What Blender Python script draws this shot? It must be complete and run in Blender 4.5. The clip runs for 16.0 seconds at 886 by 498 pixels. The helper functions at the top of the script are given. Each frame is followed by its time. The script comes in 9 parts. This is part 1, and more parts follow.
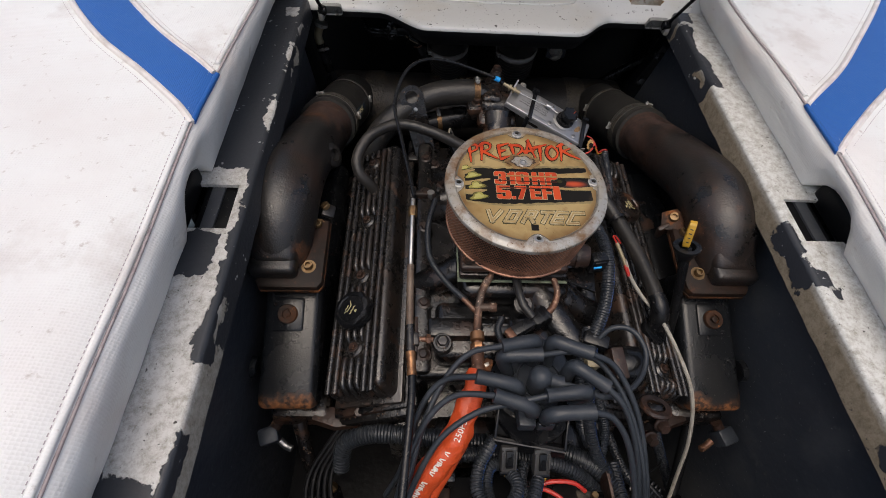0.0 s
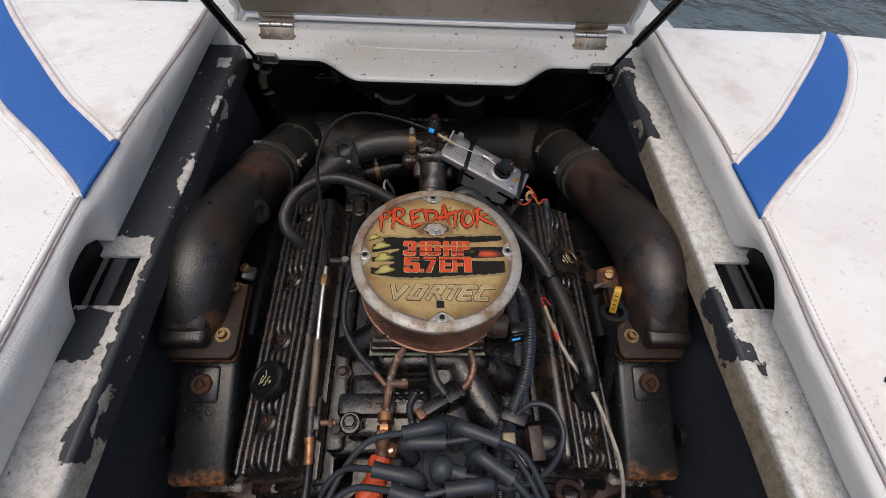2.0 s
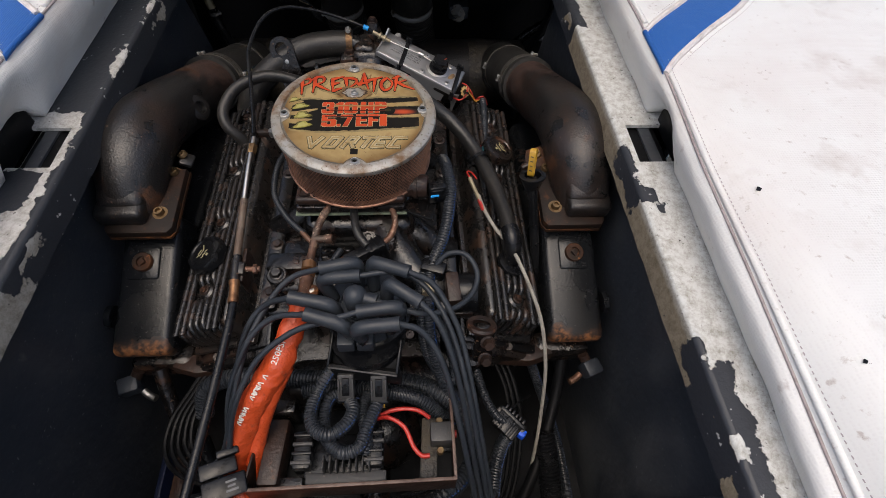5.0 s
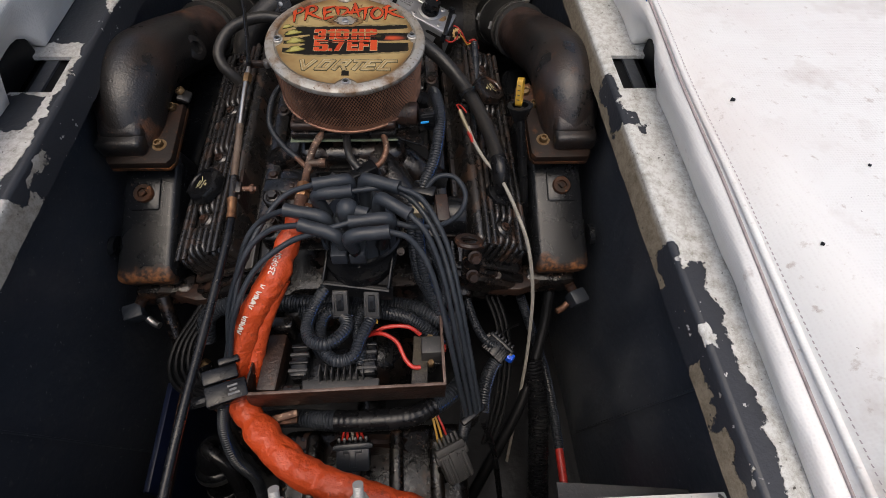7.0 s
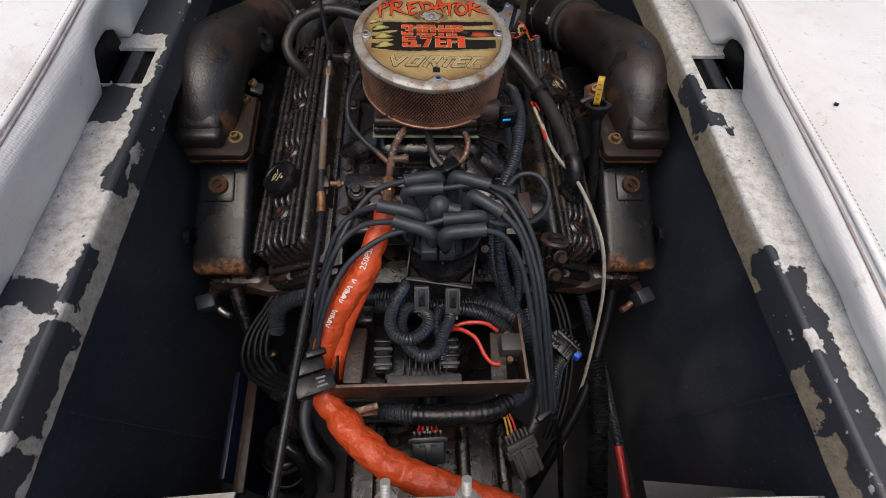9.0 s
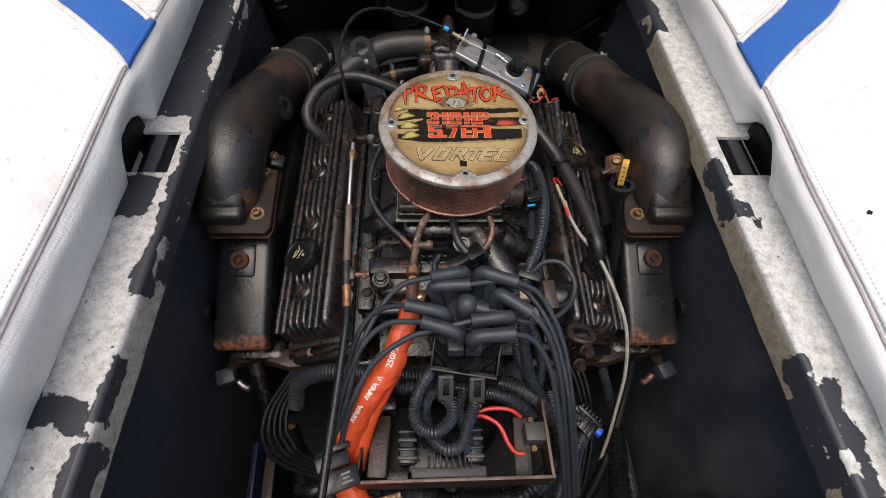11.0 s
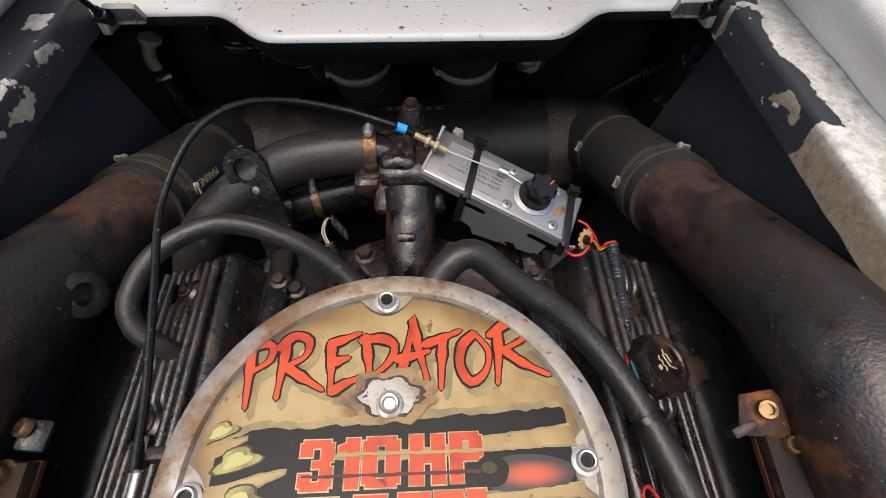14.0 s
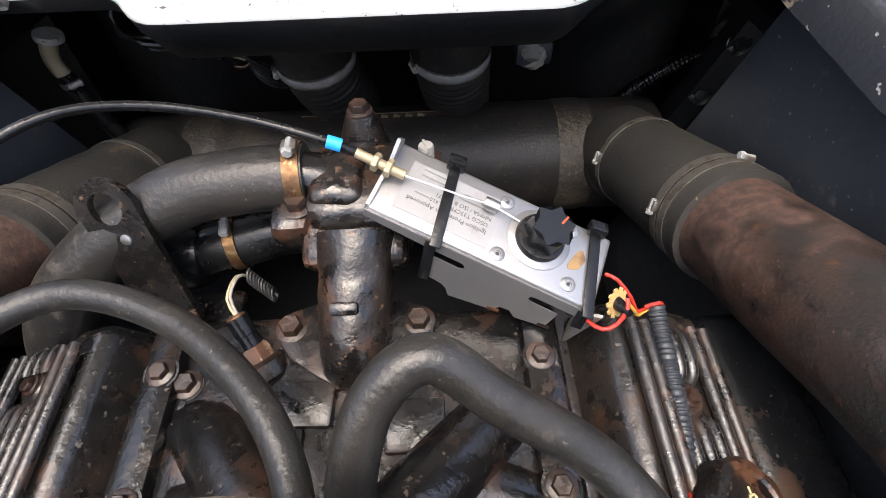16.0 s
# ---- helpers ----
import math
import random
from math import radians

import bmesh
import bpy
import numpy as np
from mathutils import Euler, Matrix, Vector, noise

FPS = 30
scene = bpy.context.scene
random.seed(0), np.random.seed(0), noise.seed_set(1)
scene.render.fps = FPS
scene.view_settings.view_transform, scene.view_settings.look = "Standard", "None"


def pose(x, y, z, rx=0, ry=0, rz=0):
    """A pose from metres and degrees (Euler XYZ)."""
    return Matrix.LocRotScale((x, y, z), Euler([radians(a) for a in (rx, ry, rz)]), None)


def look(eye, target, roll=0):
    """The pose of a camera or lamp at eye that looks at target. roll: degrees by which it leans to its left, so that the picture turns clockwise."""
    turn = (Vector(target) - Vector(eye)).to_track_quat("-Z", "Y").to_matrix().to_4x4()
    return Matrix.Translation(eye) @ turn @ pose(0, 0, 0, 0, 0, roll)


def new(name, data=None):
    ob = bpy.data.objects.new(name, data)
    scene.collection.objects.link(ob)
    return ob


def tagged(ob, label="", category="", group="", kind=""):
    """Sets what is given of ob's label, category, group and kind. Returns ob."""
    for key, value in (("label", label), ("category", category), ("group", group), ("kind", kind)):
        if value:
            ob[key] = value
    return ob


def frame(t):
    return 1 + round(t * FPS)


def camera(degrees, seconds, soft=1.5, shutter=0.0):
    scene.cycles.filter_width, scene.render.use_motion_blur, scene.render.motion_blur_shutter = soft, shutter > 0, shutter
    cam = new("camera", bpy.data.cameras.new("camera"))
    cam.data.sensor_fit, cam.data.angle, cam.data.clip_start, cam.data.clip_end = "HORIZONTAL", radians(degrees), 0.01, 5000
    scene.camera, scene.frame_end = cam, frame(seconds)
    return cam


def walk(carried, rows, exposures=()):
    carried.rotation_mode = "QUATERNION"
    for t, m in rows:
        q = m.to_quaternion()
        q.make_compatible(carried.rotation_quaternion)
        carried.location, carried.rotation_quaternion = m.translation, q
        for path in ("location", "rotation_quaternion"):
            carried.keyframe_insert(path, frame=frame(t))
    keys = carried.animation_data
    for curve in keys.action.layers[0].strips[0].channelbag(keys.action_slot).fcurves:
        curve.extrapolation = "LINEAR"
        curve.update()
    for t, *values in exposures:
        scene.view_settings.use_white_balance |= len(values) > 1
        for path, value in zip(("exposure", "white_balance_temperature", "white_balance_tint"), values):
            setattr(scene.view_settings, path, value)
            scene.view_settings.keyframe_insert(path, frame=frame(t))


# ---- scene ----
cam = camera(86.7, 16.0, soft=0.6)
UNIT = 0.88  # metres in one unit of the plan
PATH = [
    (0, (-0.161, -0.006, 1.254), (-0.067, 1.268, -0.284), 4.4),
    (0.5, (-0.145, 0.023, 1.276), (-0.052, 1.307, -0.255), 4.3),
    (1, (-0.115, 0.051, 1.284), (-0.02, 1.348, -0.235), 4.2),
    (1.5, (-0.07, 0.069, 1.295), (0.027, 1.376, -0.215), 4.1),
    (2, (-0.026, 0.081, 1.294), (0.073, 1.396, -0.209), 3.9),
    (2.5, (0.009, 0.08, 1.287), (0.112, 1.4, -0.212), 3.7),
    (3, (0.03, 0.068, 1.27), (0.136, 1.389, -0.227), 3.5),
    (3.5, (0.044, 0.037, 1.253), (0.159, 1.353, -0.249), 3.5),
    (4, (0.063, -0.025, 1.249), (0.19, 1.28, -0.261), 3.6),
    (4.2, (0.076, -0.047, 1.236), (0.201, 1.252, -0.28), 3.4),
    (6.3, (0.091, -0.15, 1.165), (0.217, 1.083, -0.405), 3.0),
    (6.5, (0.093, -0.164, 1.158), (0.214, 1.069, -0.413), 2.8),
    (7, (0.099, -0.196, 1.16), (0.222, 1.018, -0.425), 3.0),
    (7.5, (0.057, -0.203, 1.164), (0.173, 0.998, -0.431), 3.1),
    (8, (0.022, -0.201, 1.164), (0.129, 0.987, -0.442), 3.0),
    (8.2, (0.007, -0.199, 1.162), (0.11, 0.987, -0.445), 3.1),
    (10.3, (-0.04, -0.147, 1.203), (0.07, 1.043, -0.4), 4.1),
    (10.5, (-0.045, -0.137, 1.217), (0.059, 1.051, -0.389), 3.9),
    (11, (-0.061, -0.073, 1.241), (0.035, 1.126, -0.357), 3.5),
    (11.5, (-0.061, 0.017, 1.243), (0.028, 1.229, -0.346), 3.2),
    (12, (-0.046, 0.102, 1.22), (0.038, 1.329, -0.357), 2.9),
    (12.5, (-0.043, 0.186, 1.188), (0.038, 1.429, -0.377), 2.6),
    (13, (-0.015, 0.291, 1.141), (0.056, 1.548, -0.412), 1.7),
    (13.5, (0.01, 0.389, 1.085), (0.073, 1.663, -0.456), 1.1),
    (14, (0.023, 0.465, 1.038), (0.08, 1.748, -0.495), 0.5),
    (14.5, (0.052, 0.525, 0.996), (0.1, 1.818, -0.53), -0.0),
    (15, (0.054, 0.552, 0.968), (0.09, 1.854, -0.55), -0.7),
    (15.5, (0.069, 0.577, 0.958), (0.088, 1.884, -0.555), -1.6),
    (16, (0.071, 0.62, 0.93), (0.08, 1.93, -0.581), -2.2),
]
EXPOSURES = [(0, 0.2), (4, 0.2), (6.5, 0.3), (7, 0.24), (7.5, 0.10), (8, 0.10), (10.5, 0.6), (11.5, 0.55), (12.5, 0.5), (13.5, 0.65), (14.5, 1.14), (15.5, 1.82), (16, 2.05)]
walk(cam, [(t, look(Vector(eye) * UNIT, Vector(target) * UNIT, roll)) for t, eye, target, roll in PATH], EXPOSURES)

# ---- light ----
SUN = Vector((-0.12, -0.28, 1.0)).normalized()
world = bpy.data.worlds.new("overcast_sky")
scene.world = world
world.use_nodes = True
wn = world.node_tree.nodes
sky = wn.new("ShaderNodeTexSky")
sky.sky_type = "NISHITA"
sky.sun_disc = False
sky.sun_elevation = math.asin(SUN.z)
sky.sun_rotation = math.atan2(SUN.x, SUN.y)
sky.air_density, sky.dust_density, sky.ozone_density = 1.0, 6.0, 0.4
world.node_tree.links.new(sky.outputs[0], wn["Background"].inputs[0])
wn["Background"].inputs[1].default_value = 0.15
sun = new("sun", bpy.data.lights.new("sun", "SUN"))
sun.data.energy, sun.data.angle, sun.data.color = 0.38, radians(60), (0.97, 1.0, 0.99)
sun.rotation_mode = "QUATERNION"
sun.rotation_quaternion = SUN.to_track_quat("Z", "Y")


# ---- materials ----
def plan_coords(nodes, link):
    """Object coordinates in units of the plan."""
    v = nodes.new("ShaderNodeVectorMath")
    v.operation = "SCALE"
    v.inputs["Scale"].default_value = 1 / UNIT
    link(nodes.new("ShaderNodeTexCoord").outputs["Object"], v.inputs[0])
    return v.outputs[0]


def material(name, base, rough=0.5, metal=0.0, layers=(), bump=(), spec=0.5, coat=0.0):
    """Principled surface; layers: (scale, lo, hi, colour, roughness) laid over by noise; bump: (scale, distance) of noise."""
    m = bpy.data.materials.new(name)
    m.use_nodes = True
    nt = m.node_tree
    nodes, link = nt.nodes, nt.links.new
    b = nodes["Principled BSDF"]
    b.inputs["Roughness"].default_value = rough
    b.inputs["Metallic"].default_value = metal
    b.inputs["Specular IOR Level"].default_value = spec
    b.inputs["Coat Weight"].default_value = coat
    co = plan_coords(nodes, link)
    col = nodes.new("ShaderNodeRGB")
    col.outputs[0].default_value = (*base, 1)
    colour = col.outputs[0]
    rv = nodes.new("ShaderNodeValue")
    rv.outputs[0].default_value = rough
    rgh = rv.outputs[0]
    for i, (scale, lo, hi, c, r) in enumerate(layers):
        n = nodes.new("ShaderNodeTexNoise")
        n.noise_dimensions = "4D"
        n.inputs["W"].default_value = i * 7.3 + len(name)
        n.inputs["Scale"].default_value = scale
        n.inputs["Detail"].default_value = 6
        n.inputs["Roughness"].default_value = 0.62
        link(co, n.inputs["Vector"])
        mr = nodes.new("ShaderNodeMapRange")
        mr.inputs["From Min"].default_value, mr.inputs["From Max"].default_value = lo, hi
        link(n.outputs[0], mr.inputs[0])
        mx = nodes.new("ShaderNodeMix")
        mx.data_type = "RGBA"
        link(mr.outputs[0], mx.inputs[0])
        link(colour, mx.inputs[6])
        mx.inputs[7].default_value = (*c, 1)
        colour = mx.outputs[2]
        mf = nodes.new("ShaderNodeMix")
        link(mr.outputs[0], mf.inputs[0])
        link(rgh, mf.inputs[2])
        mf.inputs[3].default_value = r
        rgh = mf.outputs[0]
    link(colour, b.inputs["Base Color"])
    link(rgh, b.inputs["Roughness"])
    last = None
    for scale, dist in bump:
        n = nodes.new("ShaderNodeTexNoise")
        n.inputs["Scale"].default_value = scale
        n.inputs["Detail"].default_value = 4
        link(co, n.inputs["Vector"])
        bp = nodes.new("ShaderNodeBump")
        bp.inputs["Strength"].default_value = 1.0
        bp.inputs["Distance"].default_value = dist
        link(n.outputs[0], bp.inputs["Height"])
        if last:
            link(last, bp.inputs["Normal"])
        last = bp.outputs[0]
    if last:
        link(last, b.inputs["Normal"])
    return m


def weave(m, scale, dist, shade=0.0):
    """Adds the fine rows of dots of a coated fabric to a material."""
    nt = m.node_tree
    b = nt.nodes["Principled BSDF"]
    v = nt.nodes.new("ShaderNodeTexVoronoi")
    v.inputs["Scale"].default_value = scale
    v.inputs["Randomness"].default_value = 0.3
    tc = nt.nodes.new("ShaderNodeTexCoord")
    nt.links.new(tc.outputs["Object"], v.inputs["Vector"])
    bp = nt.nodes.new("ShaderNodeBump")
    bp.inputs["Distance"].default_value = dist
    nt.links.new(v.outputs["Distance"], bp.inputs["Height"])
    if b.inputs["Normal"].links:
        nt.links.new(b.inputs["Normal"].links[0].from_socket, bp.inputs["Normal"])
    nt.links.new(bp.outputs[0], b.inputs["Normal"])
    if shade:
        mr = nt.nodes.new("ShaderNodeMapRange")
        mr.inputs["From Min"].default_value, mr.inputs["From Max"].default_value = 0.25, 0.40
        mr.inputs["To Min"].default_value, mr.inputs["To Max"].default_value = shade, 0.0
        nt.links.new(v.outputs["Distance"], mr.inputs[0])
        mx = nt.nodes.new("ShaderNodeMix")
        mx.data_type = "RGBA"
        nt.links.new(mr.outputs[0], mx.inputs[0])
        nt.links.new(b.inputs["Base Color"].links[0].from_socket, mx.inputs[6])
        mx.inputs[7].default_value = (0.42, 0.38, 0.38, 1)
        nt.links.new(mx.outputs[2], b.inputs["Base Color"])
    return m


def flaking(name, left, gone, bare, lip, paint):
    """Black paint flaking off pale gelcoat. left: stretches (u0, u1, y0, y1) where paint holds, gone: chips out of it; u runs
    across the ledge and on down its lip, y along the boat."""
    m = material(name, (0.5, 0.5, 0.5))
    nt = m.node_tree
    nodes, link = nt.nodes, nt.links.new
    for n in list(nodes):
        if n.bl_idname not in ("ShaderNodeBsdfPrincipled", "ShaderNodeOutputMaterial"):
            nodes.remove(n)
    b = nodes["Principled BSDF"]
    co = plan_coords(nodes, link)
    sep = nodes.new("ShaderNodeSeparateXYZ")
    link(co, sep.inputs[0])

    def noise_at(scale, detail=5, rough=0.6, w=0.0):
        n = nodes.new("ShaderNodeTexNoise")
        n.noise_dimensions = "4D"
        n.inputs["Scale"].default_value, n.inputs["Detail"].default_value = scale, detail
        n.inputs["Roughness"].default_value, n.inputs["W"].default_value = rough, w
        link(co, n.inputs["Vector"])
        return n.outputs[0]

    def calc(op, a, c):
        n = nodes.new("ShaderNodeMath")
        n.operation = op
        for s, v in zip(n.inputs, (a, c)):
            if isinstance(v, (int, float)):
                s.default_value = v
            else:
                link(v, s)
        return n.outputs[0]

    ax = calc("ABSOLUTE", sep.outputs[0], 0)
    down = calc("MAXIMUM", calc("SUBTRACT", 0.4365, ax), 0.0)
    u = calc("SUBTRACT", ax, calc("MULTIPLY", down, 7.6))
    y = sep.outputs[1]
    rag = calc("ADD", calc("MULTIPLY", calc("SUBTRACT", noise_at(22.0, 7, 0.62, 2.2), 0.5), 0.085), calc("MULTIPLY", calc("SUBTRACT", noise_at(95.0, 4, 0.6, 6.2), 0.5), 0.022))

    def inside(box):
        u0, u1, y0, y1 = box
        du = calc("SUBTRACT", (u1 - u0) / 2, calc("ABSOLUTE", calc("SUBTRACT", u, (u0 + u1) / 2), 0))
        dy = calc("SUBTRACT", (y1 - y0) / 2, calc("ABSOLUTE", calc("SUBTRACT", y, (y0 + y1) / 2), 0))
        return calc("MINIMUM", du, calc("MULTIPLY", dy, 0.7))

    total = -1.0
    for box in left:
        total = calc("MAXIMUM", inside(box), total)
    total = calc("ADD", total, calc("MULTIPLY", rag, 0.60))
    for box in gone:
        total = calc("MINIMUM", total, calc("SUBTRACT", calc("MULTIPLY", rag, 0.75), inside(box)))
    # small chips knocked out of the painted stretches
    total = calc("SUBTRACT", total, calc("MULTIPLY", calc("GREATER_THAN", noise_at(60.0, 4, 0.55, 7.0), 0.70), 1.0))
    edge = nodes.new("ShaderNodeMapRange")
    edge.inputs["From Min"].default_value, edge.inputs["From Max"].default_value = -0.0006, 0.0006
    link(total, edge.inputs[0])
    onlip = nodes.new("ShaderNodeMapRange")
    onlip.inputs["From Min"].default_value, onlip.inputs["From Max"].default_value = 0.4365, 0.4345
    link(ax, onlip.inputs[0])
    grime = nodes.new("ShaderNodeValToRGB")
    ge = grime.color_ramp.elements
    ge[0].position, ge[0].color = 0.37, (bare[0] * 0.46, bare[1] * 0.43, bare[2] * 0.38, 1)
    ge[1].position, ge[1].color = 0.56, (*bare, 1)
    link(noise_at(70.0, 10, 0.85, 5.0), grime.inputs[0])
    lipmix = nodes.new("ShaderNodeMix")
    lipmix.data_type, lipmix.blend_type = "RGBA", "MULTIPLY"
    link(onlip.outputs[0], lipmix.inputs[0])
    link(grime.outputs[0], lipmix.inputs[6])
    lipmix.inputs[7].default_value = (*lip, 1)
    pits = nodes.new("ShaderNodeMapRange")
    pits.inputs["From Min"].default_value, pits.inputs["From Max"].default_value = 0.335, 0.285
    link(noise_at(170.0, 3, 0.5, 9.0), pits.inputs[0])
    m1 = nodes.new("ShaderNodeMix")
    m1.data_type = "RGBA"
    link(pits.outputs[0], m1.inputs[0])
    link(lipmix.outputs[2], m1.inputs[6])
    m1.inputs[7].default_value = (0.05, 0.045, 0.04, 1)
    dusty = nodes.new("ShaderNodeMapRange")
    dusty.inputs["From Min"].default_value, dusty.inputs["From Max"].default_value = 0.675, 0.70
    link(noise_at(75.0, 3, 0.5, 4.0), dusty.inputs[0])
    m2 = nodes.new("ShaderNodeMix")
    m2.data_type = "RGBA"
    link(dusty.outputs[0], m2.inputs[0])
    m2.inputs[6].default_value = (*paint, 1)
    m2.inputs[7].default_value = (0.45, 0.45, 0.43, 1)
    m3 = nodes.new("ShaderNodeMix")
    m3.data_type = "RGBA"
    link(edge.outputs[0], m3.inputs[0])
    link(m1.outputs[2], m3.inputs[6])
    link(m2.outputs[2], m3.inputs[7])
    link(m3.outputs[2], b.inputs["Base Color"])
    mr2 = nodes.new("ShaderNodeMapRange")
    mr2.inputs["To Min"].default_value, mr2.inputs["To Max"].default_value = 0.55, 0.42
    link(edge.outputs[0], mr2.inputs[0])
    link(mr2.outputs[0], b.inputs["Roughness"])
    bp = nodes.new("ShaderNodeBump")
    bp.inputs["Distance"].default_value = 0.0018
    hh = calc("ADD", edge.outputs[0], calc("MULTIPLY", noise_at(120.0, 4), 0.5))
    link(hh, bp.inputs["Height"])
    link(bp.outputs[0], b.inputs["Normal"])
    return m


VINYL = weave(material("white_vinyl", (0.715, 0.722, 0.712), 0.5, layers=[(3.0, 0.46, 0.72, (0.65, 0.62, 0.605), 0.55), (9.0, 0.54, 0.72, (0.53, 0.495, 0.47), 0.6), (70.0, 0.61, 0.70, (0.50, 0.465, 0.44), 0.6), (150.0, 0.69, 0.71, (0.16, 0.145, 0.135), 0.6)], bump=[(14.0, 0.002)]), 300.0, 0.00040, 0.07)
VINYL_SIDE = weave(material("dirty_white_vinyl", (0.78, 0.775, 0.76), 0.5, layers=[(7.0, 0.50, 0.74, (0.70, 0.65, 0.62), 0.55), (26.0, 0.63, 0.74, (0.48, 0.43, 0.40), 0.6)], bump=[(16.0, 0.003)]), 300.0, 0.00040, 0.10)
SEAM = material("seam_vinyl", (0.66, 0.62, 0.60), 0.55, layers=[(30.0, 0.5, 0.7, (0.5, 0.45, 0.42), 0.6)])
CREASE = material("mauve_grey_seam", (0.36, 0.31, 0.31), 0.7, layers=[(60.0, 0.5, 0.7, (0.22, 0.18, 0.18), 0.7)])
PALETHREAD = material("pale_blue_thread", (0.30, 0.36, 0.48), 0.8)
THREAD = material("grey_thread", (0.38, 0.34, 0.35), 0.8)
BLUE = weave(material("blue_vinyl", (0.014, 0.095, 0.35), 0.42, layers=[(40.0, 0.55, 0.8, (0.022, 0.12, 0.38), 0.5)], bump=[(20.0, 0.001)]), 420.0, 0.0004)
GEL = material("white_gelcoat", (0.52, 0.522, 0.505), 0.3, layers=[(8.0, 0.50, 0.72, (0.50, 0.475, 0.42), 0.45), (70.0, 0.635, 0.650, (0.06, 0.055, 0.05), 0.6), (200.0, 0.64, 0.66, (0.05, 0.05, 0.045), 0.6)], bump=[(30.0, 0.0006)])
BAY = material("black_bay_paint", (0.035, 0.0400, 0.0490), 0.32, layers=[(5.0, 0.58, 0.72, (0.085, 0.089, 0.092), 0.65), (4.0, 0.46, 0.70, (0.044, 0.049, 0.059), 0.42), (7.0, 0.50, 0.68, (0.070, 0.073, 0.078), 0.60), (40.0, 0.61, 0.70, (0.11, 0.11, 0.108), 0.75), (90.0, 0.64, 0.72, (0.075, 0.078, 0.082), 0.7), (170.0, 0.650, 0.68, (0.30, 0.30, 0.29), 0.8)], bump=[(9.0, 0.003), (60.0, 0.0010)])
# Bay paint made darker, standing in for shade under the deck and down low.
BAY_SHADE = material("black_bilge_paint", (0.0065, 0.0070, 0.0082), 0.42, layers=[(6.0, 0.5, 0.72, (0.012, 0.012, 0.013), 0.5), (40.0, 0.62, 0.74, (0.028, 0.026, 0.024), 0.7)], bump=[(12.0, 0.003), (60.0, 0.001)], spec=0.3)
FLANGE = material("dark_rusted_flange", (0.013, 0.0085, 0.0065), 0.55, layers=[(20.0, 0.48, 0.62, (0.026, 0.0135, 0.009), 0.6), (55.0, 0.56, 0.68, (0.075, 0.032, 0.015), 0.75)], bump=[(60.0, 0.0010)], spec=0.22)
LID = material("stained_lid_liner", (0.36, 0.31, 0.25), 0.5, layers=[(4.0, 0.4, 0.66, (0.25, 0.20, 0.15), 0.6), (20.0, 0.55, 0.70, (0.17, 0.13, 0.10), 0.6)], bump=[(10.0, 0.003)])
LEDGE_L = flaking("flaking_paint_port", [(0.36, 0.70, 0.60, 1.4), (0.36, 0.447, 0.30, 0.66), (0.462, 0.60, 0.400, 0.462), (0.412, 0.444, 0.275, 0.36), (0.412, 0.445, 0.108, 0.187), (0.446, 0.52, 0.092, 0.132), (0.40, 0.447, -0.03, 0.075), (0.40, 0.455, -0.3, -0.06)],
                  [(0.447, 0.462, 0.365, 0.43), (0.446, 0.52, 0.480, 0.590), (0.416, 0.426, 0.30, 0.37), (0.437, 0.443, 0.70, 0.80), (0.434, 0.443, 0.86, 0.96), (0.405, 0.418, 0.88, 0.97), (0.420, 0.436, 1.01, 1.05), (0.45, 0.47, 1.06, 1.09)], (0.56, 0.553, 0.532), (0.60, 0.57, 0.52), (0.027, 0.030, 0.036))
LEDGE_R = flaking("flaking_paint_starboard", [(0.36, 0.465, -0.3, 0.128), (0.40, 0.440, 0.09, 0.168), (0.403, 0.442, 0.405, 0.512), (0.436, 0.458, 0.394, 0.414), (0.456, 0.467, 0.368, 0.384), (0.36, 0.455, 0.865, 1.10), (0.395, 0.47, 1.10, 1.4)],
                  [(0.432, 0.447, 0.028, 0.060), (0.36, 0.410, -0.046, 0.014), (0.36, 0.413, -0.128, -0.060), (0.424, 0.437, -0.118, -0.100), (0.414, 0.432, 0.895, 0.935)], (0.590, 0.598, 0.580), (0.43, 0.355, 0.265), (0.026, 0.029, 0.036))
IRON = material("oily_black_iron", (0.0048, 0.0048, 0.0050), 0.22, layers=[(7.0, 0.50, 0.64, (0.0110, 0.0085, 0.0072), 0.34), (24.0, 0.53, 0.64, (0.030, 0.0160, 0.0105), 0.40), (55.0, 0.54, 0.62, (0.0042, 0.0042, 0.0044), 0.11), (140.0, 0.62, 0.68, (0.060, 0.045, 0.035), 0.45)], bump=[(16.0, 0.0014), (85.0, 0.0007), (330.0, 0.0003)], spec=0.55)
COVER = material("dirty_valve_cover_paint", (0.0125, 0.0120, 0.0120), 0.26, layers=[(9.0, 0.46, 0.62, (0.024, 0.0185, 0.0155), 0.36), (26.0, 0.54, 0.64, (0.046, 0.0255, 0.0165), 0.42), (60.0, 0.55, 0.63, (0.0080, 0.0078, 0.0076), 0.15), (150.0, 0.61, 0.67, (0.10, 0.085, 0.07), 0.5)], bump=[(18.0, 0.0012), (90.0, 0.0007), (340.0, 0.00035)], spec=0.6, coat=0.25)
MANI = material("black_manifold_paint", (0.0085, 0.0094, 0.0108), 0.24, layers=[(6.0, 0.50, 0.70, (0.0155, 0.0155, 0.0158), 0.42), (22.0, 0.61, 0.70, (0.050, 0.024, 0.014), 0.65), (190.0, 0.63, 0.68, (0.10, 0.09, 0.08), 0.7)], bump=[(30.0, 0.0003), (300.0, 0.0004)], spec=0.38)
